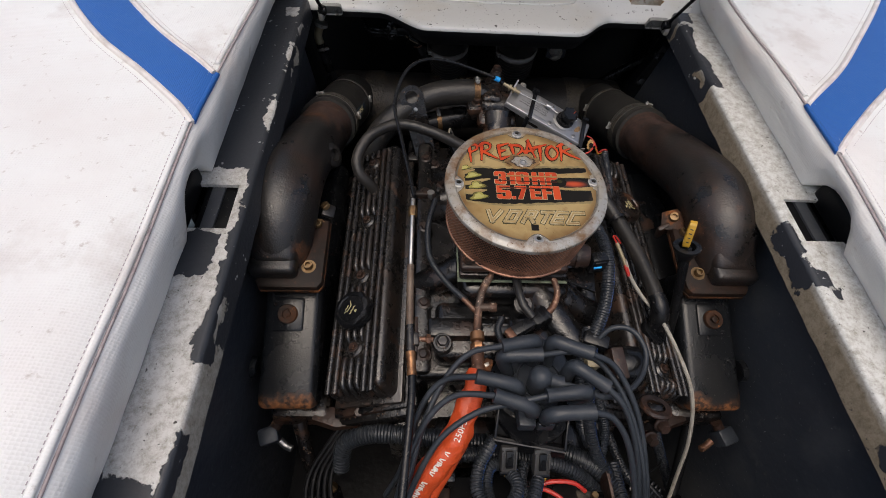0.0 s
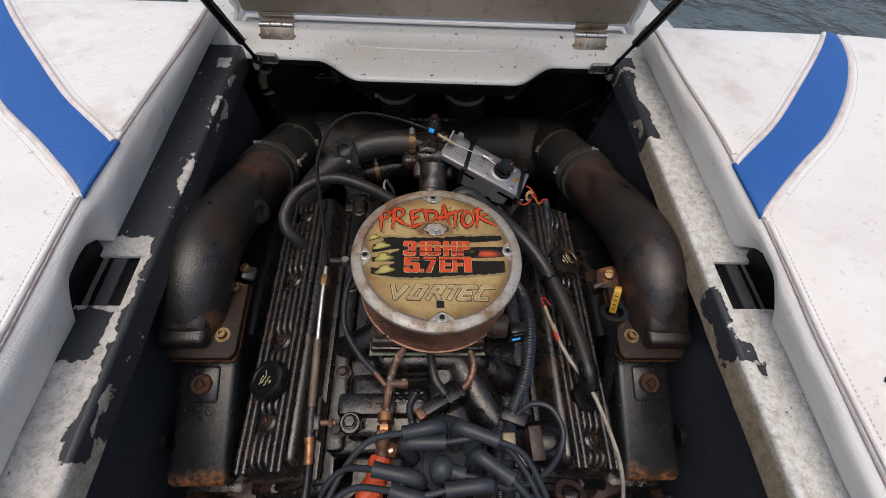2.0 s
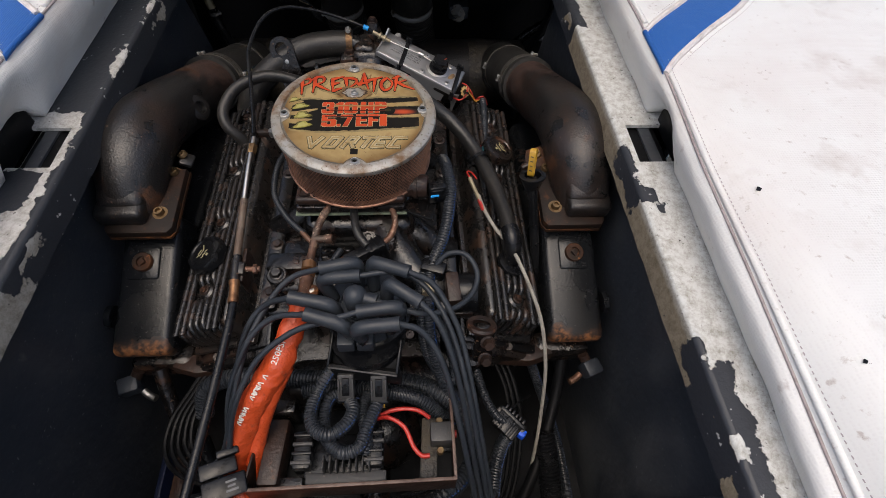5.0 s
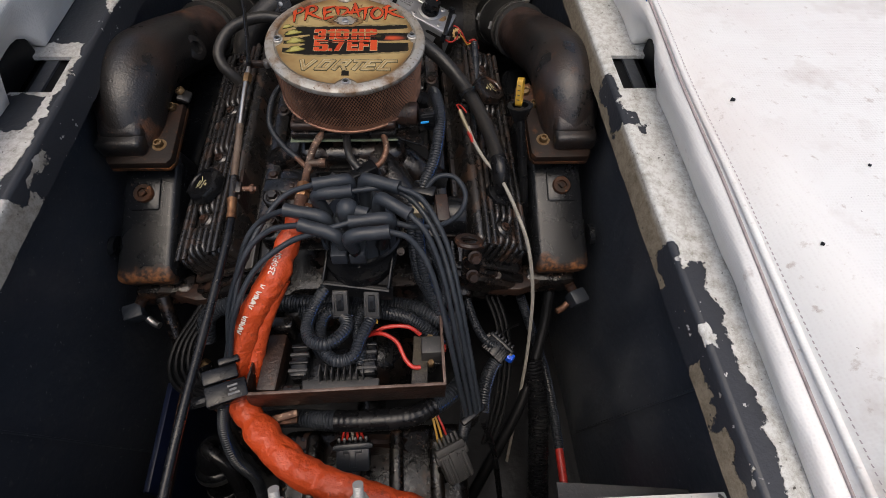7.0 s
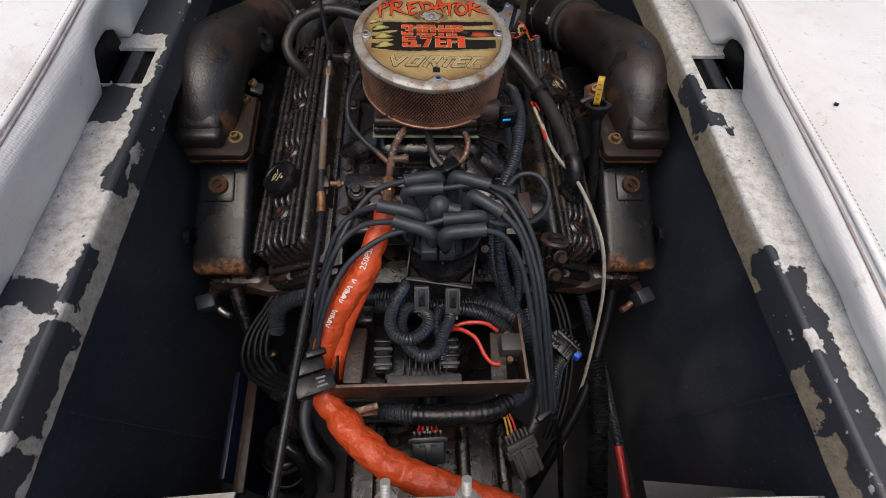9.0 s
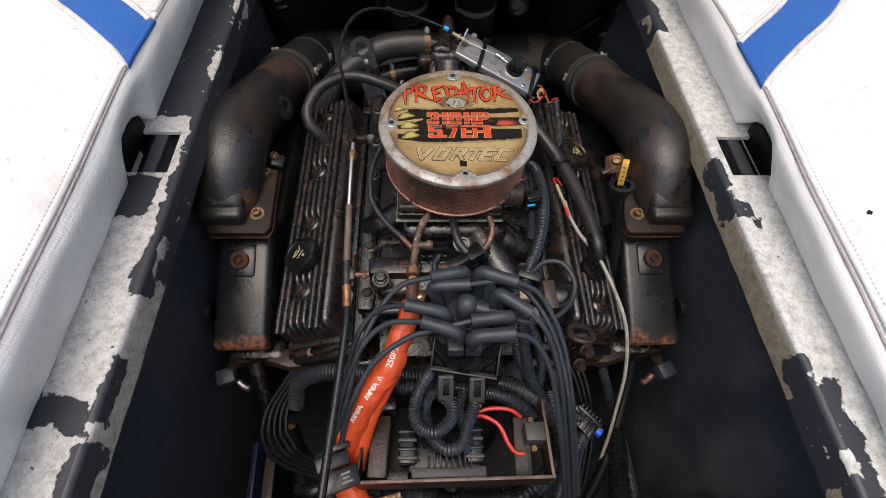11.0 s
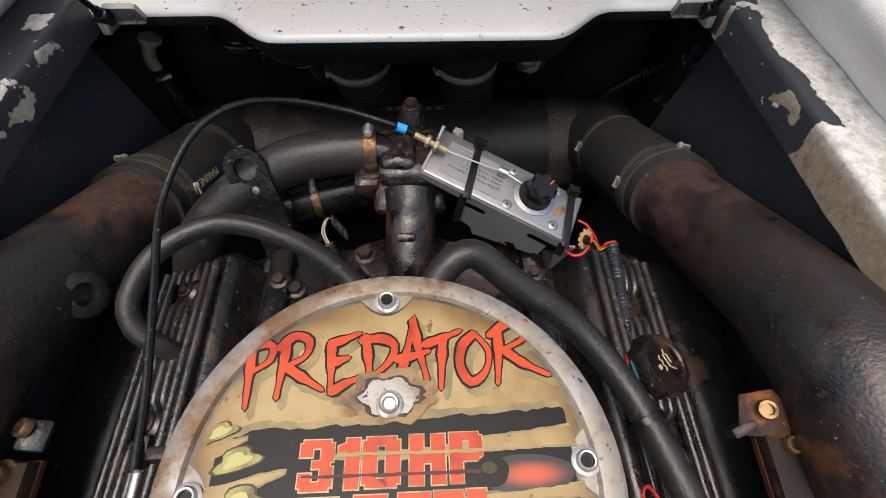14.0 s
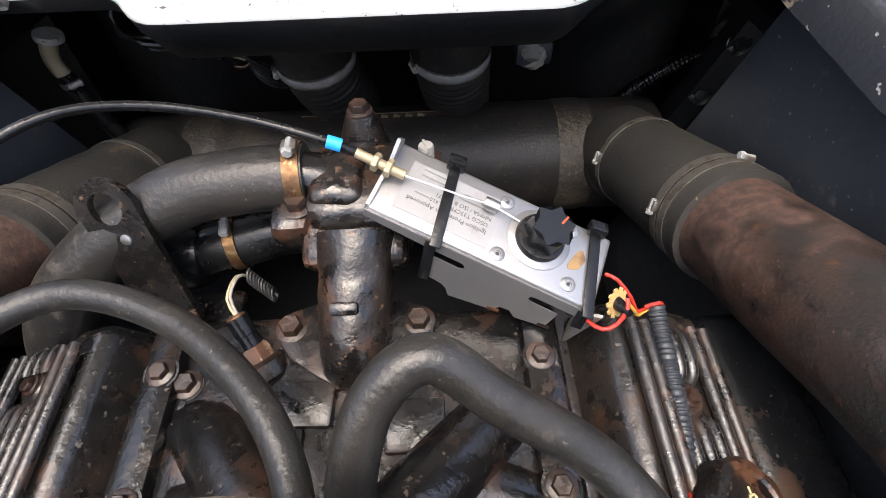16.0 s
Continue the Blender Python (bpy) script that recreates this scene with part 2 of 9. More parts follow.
RISER = material("rust_stained_riser_paint", (0.0140, 0.0134, 0.0132), 0.34, layers=[(6.5, 0.49, 0.66, (0.033, 0.0190, 0.0138), 0.36), (15.0, 0.58, 0.67, (0.095, 0.040, 0.018), 0.5), (24.0, 0.52, 0.62, (0.0085, 0.0082, 0.0082), 0.26), (60.0, 0.60, 0.72, (0.050, 0.028, 0.020), 0.5), (150.0, 0.58, 0.69, (0.040, 0.027, 0.022), 0.55), (220.0, 0.64, 0.68, (0.16, 0.10, 0.07), 0.8)], bump=[(12.0, 0.0020), (60.0, 0.0006), (300.0, 0.0006)], spec=0.52)
RUST = material("orange_rust", (0.075, 0.030, 0.013), 0.8, layers=[(18.0, 0.44, 0.60, (0.018, 0.011, 0.008), 0.45), (26.0, 0.56, 0.66, (0.20, 0.072, 0.022), 0.8), (90.0, 0.60, 0.68, (0.33, 0.13, 0.045), 0.85)], bump=[(120.0, 0.0016)], spec=0.2)
DARKRUST = material("brown_rusted_steel", (0.029, 0.0155, 0.0108), 0.40, layers=[(25.0, 0.45, 0.62, (0.014, 0.0098, 0.0078), 0.42), (80.0, 0.59, 0.70, (0.11, 0.045, 0.022), 0.75)], bump=[(150.0, 0.0010)], spec=0.4)
RUBBER = material("grey_rubber", (0.0165, 0.0160, 0.0155), 0.33, layers=[(8.0, 0.46, 0.62, (0.026, 0.0230, 0.0200), 0.44), (40.0, 0.56, 0.66, (0.012, 0.012, 0.0115), 0.34), (60.0, 0.58, 0.70, (0.060, 0.052, 0.044), 0.6), (260.0, 0.63, 0.68, (0.12, 0.10, 0.08), 0.7)], bump=[(40.0, 0.0006), (220.0, 0.0006)], spec=0.40)
DUCT = material("scuffed_exhaust_hose", (0.0255, 0.0252, 0.0240), 0.42, layers=[(7.0, 0.46, 0.64, (0.034, 0.032, 0.029), 0.55), (30.0, 0.60, 0.68, (0.070, 0.056, 0.038), 0.65), (90.0, 0.66, 0.70, (0.20, 0.15, 0.09), 0.75)], bump=[(50.0, 0.0006), (240.0, 0.0007)], spec=0.38)
PIPE = material("grimy_exhaust_pipe", (0.0165, 0.0150, 0.0140), 0.46, layers=[(6.0, 0.46, 0.64, (0.030, 0.026, 0.022), 0.55), (22.0, 0.56, 0.68, (0.046, 0.036, 0.026), 0.6), (120.0, 0.62, 0.68, (0.085, 0.07, 0.05), 0.7)], bump=[(50.0, 0.0008), (220.0, 0.0008)], spec=0.35)
BLACKRUB = material("black_rubber", (0.0058, 0.0060, 0.0068), 0.26, layers=[(20.0, 0.5, 0.70, (0.013, 0.013, 0.0135), 0.42), (200.0, 0.62, 0.67, (0.08, 0.07, 0.06), 0.7)], bump=[(150.0, 0.0004)], spec=0.34)
BOOT = material("grey_boot_rubber", (0.023, 0.0275, 0.034), 0.38, layers=[(25.0, 0.52, 0.72, (0.038, 0.043, 0.050), 0.50), (260.0, 0.66, 0.70, (0.12, 0.115, 0.10), 0.7)], bump=[(200.0, 0.0004)], spec=0.36)
PLASTIC = material("black_plastic", (0.0062, 0.0066, 0.0076), 0.22, layers=[(25.0, 0.54, 0.72, (0.016, 0.0155, 0.015), 0.45), (220.0, 0.66, 0.70, (0.09, 0.08, 0.07), 0.7)], bump=[(250.0, 0.0003)], spec=0.32)
DUSTY = material("dusty_grey_plastic", (0.040, 0.039, 0.038), 0.5, layers=[(25.0, 0.52, 0.70, (0.020, 0.019, 0.018), 0.45), (180.0, 0.60, 0.67, (0.13, 0.11, 0.09), 0.7)], bump=[(200.0, 0.0004)])
LOOM = material("black_corrugated_loom", (0.0185, 0.0215, 0.0265), 0.28, layers=[(30.0, 0.50, 0.68, (0.040, 0.044, 0.050), 0.45), (220.0, 0.62, 0.67, (0.09, 0.08, 0.07), 0.7)], spec=0.38)
STRIPE = material("blue_loom_stripe", (0.008, 0.035, 0.14), 0.4)
MATT = material("matt_black_plastic", (0.0045, 0.0047, 0.0053), 0.42, layers=[(25.0, 0.54, 0.72, (0.011, 0.011, 0.0115), 0.5), (220.0, 0.63, 0.67, (0.08, 0.07, 0.06), 0.7)], spec=0.16)
GALV = material("worn_galvanised_rim", (0.40, 0.39, 0.365), 0.42, 0.45, layers=[(12.0, 0.50, 0.64, (0.30, 0.25, 0.19), 0.5), (60.0, 0.56, 0.64, (0.22, 0.19, 0.155), 0.6), (150.0, 0.60, 0.66, (0.12, 0.07, 0.04), 0.8)], bump=[(90.0, 0.0006)])
RIM = material("worn_plated_rim", (0.335, 0.325, 0.30), 0.42, 0.40, layers=[(10.0, 0.46, 0.62, (0.29, 0.245, 0.185), 0.5), (70.0, 0.53, 0.62, (0.22, 0.19, 0.15), 0.6), (18.0, 0.49, 0.62, (0.17, 0.098, 0.050), 0.75), (170.0, 0.61, 0.66, (0.10, 0.06, 0.035), 0.8)], bump=[(90.0, 0.0006)])
RUSTEDGE = material("worn_brown_edge", (0.13, 0.085, 0.065), 0.5, layers=[(40.0, 0.48, 0.64, (0.06, 0.032, 0.022), 0.6)])
MESHWIRE = material("rusted_mesh_wire", (0.27, 0.135, 0.085), 0.42, 0.5, layers=[(22.0, 0.45, 0.62, (0.12, 0.060, 0.040), 0.55), (60.0, 0.58, 0.70, (0.46, 0.27, 0.17), 0.5)])
STEEL = material("dull_steel", (0.50, 0.50, 0.49), 0.36, 1.0, layers=[(30.0, 0.5, 0.72, (0.30, 0.27, 0.24), 0.5), (120.0, 0.66, 0.74, (0.16, 0.09, 0.05), 0.7)], bump=[(200.0, 0.0002)])
ALU = material("brushed_aluminium_case", (0.33, 0.33, 0.335), 0.36, 0.85, layers=[(18.0, 0.52, 0.72, (0.32, 0.315, 0.31), 0.42), (110.0, 0.68, 0.75, (0.25, 0.22, 0.18), 0.6)], bump=[(300.0, 0.00015)])
BAND = material("pale_steel_band", (0.36, 0.355, 0.34), 0.4, 0.25, layers=[(30.0, 0.52, 0.66, (0.25, 0.21, 0.17), 0.5)])
CLAMP = material("stainless_clamp", (0.32, 0.30, 0.27), 0.34, 0.85, layers=[(40.0, 0.50, 0.64, (0.15, 0.115, 0.08), 0.55)])
BRASS = material("brass_bolt", (0.20, 0.132, 0.066), 0.42, 0.75, layers=[(60.0, 0.48, 0.64, (0.09, 0.052, 0.025), 0.6)])
COPPER = material("rusty_copper_line", (0.150, 0.072, 0.043), 0.42, 0.45, layers=[(16.0, 0.50, 0.62, (0.085, 0.062, 0.048), 0.55), (34.0, 0.48, 0.62, (0.050, 0.026, 0.017), 0.6), (60.0, 0.56, 0.66, (0.42, 0.28, 0.18), 0.45), (160.0, 0.60, 0.68, (0.62, 0.50, 0.38), 0.5)], bump=[(120.0, 0.0010)])
TANROD = material("rusted_tan_rod", (0.105, 0.070, 0.048), 0.5, 0.2, layers=[(30.0, 0.46, 0.62, (0.16, 0.125, 0.095), 0.5), (70.0, 0.54, 0.66, (0.035, 0.022, 0.015), 0.6)], bump=[(150.0, 0.0006)])
GOLDBAND = material("golden_brown_clamp", (0.20, 0.115, 0.050), 0.36, 0.8, layers=[(40.0, 0.48, 0.62, (0.10, 0.055, 0.028), 0.5), (90.0, 0.56, 0.66, (0.36, 0.24, 0.13), 0.35)], bump=[(160.0, 0.0005)])
GASKETGREEN = material("pale_green_gasket", (0.16, 0.19, 0.13), 0.6, layers=[(60.0, 0.5, 0.66, (0.06, 0.055, 0.035), 0.6)])
CRIMP = material("copper_crimp", (0.32, 0.165, 0.080), 0.34, 0.8, layers=[(50.0, 0.50, 0.64, (0.12, 0.055, 0.03), 0.5)])
ORANGE = material("orange_sleeve", (0.52, 0.066, 0.015), 0.40, layers=[(16.0, 0.5, 0.75, (0.40, 0.048, 0.012), 0.5), (60.0, 0.60, 0.72, (0.20, 0.035, 0.016), 0.6)], bump=[(30.0, 0.005), (90.0, 0.003)])
YELLOW = material("yellow_handle", (0.44, 0.25, 0.018), 0.45, layers=[(50.0, 0.52, 0.66, (0.22, 0.11, 0.02), 0.6)])
REDWIRE = material("red_wire", (0.45, 0.026, 0.018), 0.4, layers=[(60.0, 0.55, 0.7, (0.25, 0.02, 0.015), 0.5)])
YELWIRE = material("yellow_wire", (0.48, 0.28, 0.04), 0.45)
BLUECLIP = material("blue_clip", (0.01, 0.09, 0.65), 0.4)
SKYBLUE = material("light_blue_band", (0.02, 0.32, 0.75), 0.4)
TEAL = material("teal_wire", (0.02, 0.13, 0.17), 0.4)
GREYWIRE = material("pale_grey_wire", (0.30, 0.28, 0.24), 0.55, layers=[(40.0, 0.5, 0.7, (0.18, 0.16, 0.13), 0.6)])
WHITEINK = material("white_print", (0.70, 0.66, 0.60), 0.6)
GOLDINK = material("gold_print", (0.36, 0.31, 0.16), 0.6)
PRINTBLUE = material("faded_blue_print", (0.010, 0.030, 0.060), 0.5)
GREYINK = material("grey_print", (0.16, 0.16, 0.16), 0.6)
DARKINK = material("dark_print", (0.03, 0.03, 0.03), 0.6)
BONDING = material("rough_fibre_bonding", (0.022, 0.019, 0.016), 0.55, layers=[(18.0, 0.46, 0.60, (0.050, 0.040, 0.026), 0.7), (190.0, 0.54, 0.64, (0.085, 0.074, 0.055), 0.8), (60.0, 0.58, 0.66, (0.012, 0.011, 0.010), 0.5)], bump=[(110.0, 0.003)])
CAST = material("rust_streaked_iron", (0.0062, 0.0054, 0.0052), 0.27, layers=[(7.0, 0.49, 0.64, (0.0150, 0.0105, 0.0080), 0.36), (20.0, 0.55, 0.65, (0.062, 0.027, 0.013), 0.45), (50.0, 0.52, 0.61, (0.0050, 0.0046, 0.0045), 0.11), (130.0, 0.61, 0.67, (0.12, 0.070, 0.040), 0.5)], bump=[(16.0, 0.0016), (80.0, 0.0010), (330.0, 0.0004)], spec=0.55)
CREAM = material("stained_cream_decal", (0.345, 0.255, 0.116), 0.28, layers=[(6.0, 0.48, 0.66, (0.23, 0.140, 0.050), 0.34), (14.0, 0.50, 0.64, (0.27, 0.180, 0.072), 0.36), (5.0, 0.54, 0.68, (0.44, 0.345, 0.175), 0.3), (22.0, 0.58, 0.70, (0.24, 0.135, 0.050), 0.45), (120.0, 0.63, 0.69, (0.14, 0.075, 0.03), 0.5)], bump=[(30.0, 0.0003)], spec=0.3)
STAIN = material("brown_decal_stain", (0.23, 0.14, 0.055), 0.45, layers=[(60.0, 0.45, 0.62, (0.09, 0.045, 0.016), 0.5)])
SHADE = material("olive_shadow_ink", (0.175, 0.140, 0.070), 0.35, layers=[(40.0, 0.42, 0.60, (0.29, 0.215, 0.09), 0.4)], spec=0.3)
EYEGLOW = material("glowing_eye_print", (0.010, 0.009, 0.008), 0.35, layers=[(40.0, 0.6, 0.75, (0.02, 0.012, 0.01), 0.4)])
DECALBLACK = material("black_decal_ink", (0.010, 0.009, 0.008), 0.33, layers=[(40.0, 0.6, 0.75, (0.035, 0.025, 0.015), 0.45)], spec=0.2)
DECALRED = material("orange_red_decal_ink", (0.47, 0.058, 0.016), 0.35, layers=[(30.0, 0.48, 0.66, (0.30, 0.028, 0.010), 0.4), (90.0, 0.60, 0.70, (0.12, 0.02, 0.01), 0.45)], spec=0.3)
FRINGE = material("grey_decal_fringe", (0.085, 0.078, 0.066), 0.4, layers=[(30.0, 0.46, 0.62, (0.17, 0.115, 0.055), 0.5), (12.0, 0.55, 0.66, (0.035, 0.030, 0.026), 0.4)])
DARKOLIVE = material("dark_olive_decal_ink", (0.035, 0.032, 0.010), 0.35, spec=0.3)
DARKRED = material("brown_red_decal_ink", (0.06, 0.012, 0.008), 0.4, spec=0.3)
DECALGREEN = material("olive_decal_ink", (0.27, 0.245, 0.055), 0.35, layers=[(60.0, 0.45, 0.62, (0.08, 0.06, 0.015), 0.4), (40.0, 0.6, 0.72, (0.42, 0.33, 0.08), 0.35)])
NAIL = material("pale_claw_ink", (0.35, 0.325, 0.11), 0.35)
DECALGREY = material("bronze_decal_ink", (0.42, 0.35, 0.22), 0.3, layers=[(60.0, 0.45, 0.62, (0.20, 0.15, 0.08), 0.4)], spec=0.3)
WATER = material("dark_water", (0.060, 0.080, 0.085), 0.08, layers=[(1.2, 0.44, 0.66, (0.10, 0.125, 0.130), 0.10), (4.0, 0.5, 0.7, (0.045, 0.060, 0.062), 0.08)], bump=[(1.3, 0.22), (4.5, 0.06), (14.0, 0.012)])
PAPER = material("silver_label", (0.30, 0.30, 0.30), 0.42, 0.5, layers=[(40.0, 0.5, 0.7, (0.24, 0.235, 0.225), 0.5)])
OLIVE = material("brass_fitting", (0.30, 0.25, 0.16), 0.5, 0.4, layers=[(40.0, 0.5, 0.7, (0.15, 0.11, 0.07), 0.6)])
NAVY = material("navy_paint", (0.004, 0.008, 0.028), 0.45, layers=[(20.0, 0.55, 0.7, (0.014, 0.02, 0.045), 0.6)])
HINGE = material("stained_stainless_hinge", (0.40, 0.36, 0.30), 0.30, 0.85, layers=[(14.0, 0.46, 0.62, (0.26, 0.19, 0.125), 0.4), (45.0, 0.58, 0.68, (0.14, 0.060, 0.025), 0.6)], bump=[(200.0, 0.0002)])
TERMINAL = material("bright_brass_terminal", (0.62, 0.41, 0.17), 0.4, 0.2, layers=[(60.0, 0.5, 0.66, (0.36, 0.21, 0.08), 0.5)])
NAVYPLUG = material("bluish_black_plastic", (0.0150, 0.0175, 0.0220), 0.34, layers=[(30.0, 0.54, 0.70, (0.030, 0.032, 0.036), 0.5)], bump=[(220.0, 0.0003)], spec=0.4)
BOLT = material("dark_wet_bolt", (0.0165, 0.0105, 0.0085), 0.32, layers=[(40.0, 0.48, 0.62, (0.040, 0.021, 0.014), 0.5), (120.0, 0.60, 0.68, (0.09, 0.065, 0.05), 0.5)], bump=[(140.0, 0.0008)], spec=0.5)
BARE = material("bare_aluminium_plate", (0.26, 0.26, 0.25), 0.5, 0.5, layers=[(20.0, 0.48, 0.7, (0.22, 0.20, 0.17), 0.6)], bump=[(60.0, 0.0008)])



def spot(m, centre, radii, lo, hi, colour, ragged=0.0, scale=30.0):
    """Prints a soft oval of another ink (or a stain beyond an oval, when lo < hi) over a material's colour; centre in the plan."""
    nt = m.node_tree
    nodes, link = nt.nodes, nt.links.new
    b = nodes["Principled BSDF"]
    old = b.inputs["Base Color"].links[0].from_socket
    co = plan_coords(nodes, link)
    sub = nodes.new("ShaderNodeVectorMath")
    sub.operation = "SUBTRACT"
    sub.inputs[1].default_value = (*centre, 0)
    link(co, sub.inputs[0])
    mul = nodes.new("ShaderNodeVectorMath")
    mul.operation = "MULTIPLY"
    mul.inputs[1].default_value = (1 / radii[0], 1 / radii[1], 0)
    link(sub.outputs[0], mul.inputs[0])
    ln = nodes.new("ShaderNodeVectorMath")
    ln.operation = "LENGTH"
    link(mul.outputs[0], ln.inputs[0])
    n = nodes.new("ShaderNodeTexNoise")
    n.inputs["Scale"].default_value, n.inputs["Detail"].default_value = scale, 6
    link(co, n.inputs["Vector"])
    add = nodes.new("ShaderNodeMath")
    add.operation = "MULTIPLY_ADD"
    link(n.outputs[0], add.inputs[0])
    add.inputs[1].default_value = ragged
    link(ln.outputs["Value"], add.inputs[2])
    mr = nodes.new("ShaderNodeMapRange")
    mr.interpolation_type = "SMOOTHSTEP"
    mr.inputs["From Min"].default_value, mr.inputs["From Max"].default_value = lo, hi
    link(add.outputs[0], mr.inputs[0])
    mx = nodes.new("ShaderNodeMix")
    mx.data_type = "RGBA"
    link(mr.outputs[0], mx.inputs[0])
    link(old, mx.inputs[6])
    mx.inputs[7].default_value = (*colour, 1)
    link(mx.outputs[2], b.inputs["Base Color"])
    return m


def rust_end(m, y0, y1, dark=(0.030, 0.014, 0.008), light=(0.30, 0.115, 0.035)):
    """Rust that has eaten in from the forward end of a casting: none at y0, nearly all at y1, with a ragged edge."""
    nt = m.node_tree
    nodes, link = nt.nodes, nt.links.new
    b = nodes["Principled BSDF"]
    co = plan_coords(nodes, link)
    sep = nodes.new("ShaderNodeSeparateXYZ")
    link(co, sep.inputs[0])
    far = nodes.new("ShaderNodeMapRange")
    far.inputs["From Min"].default_value, far.inputs["From Max"].default_value = y0, y1
    far.clamp = False
    link(sep.outputs[1], far.inputs[0])
    outs = []
    for scale, detail in ((26.0, 6), (110.0, 4)):
        n = nodes.new("ShaderNodeTexNoise")
        n.inputs["Scale"].default_value, n.inputs["Detail"].default_value = scale, detail
        link(co, n.inputs["Vector"])
        outs.append(n.outputs[0])
    add = nodes.new("ShaderNodeMath")
    add.operation = "ADD"
    link(far.outputs[0], add.inputs[0])
    link(outs[0], add.inputs[1])
    edge = nodes.new("ShaderNodeMapRange")
    edge.inputs["From Min"].default_value, edge.inputs["From Max"].default_value = 1.0, 1.25
    link(add.outputs[0], edge.inputs[0])
    ramp = nodes.new("ShaderNodeValToRGB")
    e = ramp.color_ramp.elements
    e[0].position, e[0].color = 0.38, (*dark, 1)
    e[1].position, e[1].color = 0.66, (*light, 1)
    link(outs[1], ramp.inputs[0])
    mx = nodes.new("ShaderNodeMix")
    mx.data_type = "RGBA"
    link(edge.outputs[0], mx.inputs[0])
    link(b.inputs["Base Color"].links[0].from_socket, mx.inputs[6])
    link(ramp.outputs[0], mx.inputs[7])
    link(mx.outputs[2], b.inputs["Base Color"])
    mr = nodes.new("ShaderNodeMix")
    link(edge.outputs[0], mr.inputs[0])
    link(b.inputs["Roughness"].links[0].from_socket, mr.inputs[2])
    mr.inputs[3].default_value = 0.75
    link(mr.outputs[0], b.inputs["Roughness"])


rust_end(MANI, 0.360, 0.290, (0.026, 0.013, 0.008), (0.24, 0.095, 0.032))
rust_end(RISER, 0.62, 1.06, (0.030, 0.016, 0.012), (0.072, 0.038, 0.027))
rust_end(RIM, 0.555, 0.72, (0.13, 0.075, 0.035), (0.40, 0.33, 0.24))


# ---- mesh helpers ----
spot(EYEGLOW, (0.0745, 0.5322), (0.0235, 0.0080), 1.0, 0.15, (0.42, 0.060, 0.020))
spot(CREAM, (-0.0008, 0.5322), (0.108, 0.108), 1.02, 1.28, (0.135, 0.072, 0.026), 0.42, 22.0)
spot(CREAM, (-0.003, 0.574), (0.034, 0.026), 1.10, 0.75, (0.16, 0.085, 0.030), 0.35, 45.0)


def thing(name, label, category, at=(0, 0, 0), group="", kind=""):
    ob = new(name)
    ob.empty_display_size = 0.02
    ob.location = Vector(at) * UNIT
    return tagged(ob, label, category, group, kind)


def attach(ob, parent):
    ob.parent = parent
    ob.matrix_parent_inverse = Matrix.Translation(-parent.location) if parent.type == "EMPTY" else Matrix.Identity(4)


def part(name, bm, mat, parent=None, label="", sharp=38, kind=""):
    me = bpy.data.meshes.new(name)
    bm.transform(Matrix.Scale(UNIT, 4))
    bm.normal_update()
    bm.to_mesh(me)
    bm.free()
    me.polygons.foreach_set("use_smooth", [True] * len(me.polygons))
    me.set_sharp_from_angle(angle=radians(sharp))
    for mm in (mat if isinstance(mat, (list, tuple)) else [mat]):
        me.materials.append(mm)
    ob = new(name, me)
    if parent:
        attach(ob, parent)
    return tagged(ob, label, kind=kind)


def axes(at, z, x=(1, 0, 0)):
    """A pose at a place whose z axis points along z, with x as near as can be to the given way."""
    z = Vector(z).normalized()
    x = Vector(x)
    x = x - z * x.dot(z)
    if x.length < 1e-6:
        x = z.orthogonal()
    x.normalize()
    y = z.cross(x)
    return Matrix(((x.x, y.x, z.x, at[0]), (x.y, y.y, z.y, at[1]), (x.z, y.z, z.z, at[2]), (0, 0, 0, 1)))


def merge(*bms):
    out = bms[0]
    for other in bms[1:]:
        me = bpy.data.meshes.new("tmp")
        other.to_mesh(me)
        out.from_mesh(me)
        bpy.data.meshes.remove(me)
        other.free()
    return out


def block(size, m=None, bevel=0.0, seg=2, taper=1.0):
    bm = bmesh.new()
    bmesh.ops.create_cube(bm, size=1.0)
    for v in bm.verts:
        k = taper if v.co.z > 0 else 1.0
        v.co = Vector((v.co.x * size[0] * k, v.co.y * size[1] * k, v.co.z * size[2]))
    if bevel:
        bmesh.ops.bevel(bm, geom=list(bm.edges), offset=bevel, segments=seg, profile=0.5, affect="EDGES")
    if m:
        bm.transform(m)
    return bm


def lathe(profile, m=None, n=24, caps=True):
    """Turns (radius, height) pairs round z."""
    bm = bmesh.new()
    rings = []
    for r, z in profile:
        rings.append([bm.verts.new((r * math.cos(2 * math.pi * i / n), r * math.sin(2 * math.pi * i / n), z)) for i in range(n)])
    for a, b in zip(rings, rings[1:]):
        for i in range(n):
            bm.faces.new((a[i], a[(i + 1) % n], b[(i + 1) % n], b[i]))
    if caps:
        bm.faces.new(rings[0][::-1])
        bm.faces.new(rings[-1])
    if m:
        bm.transform(m)
    return bm


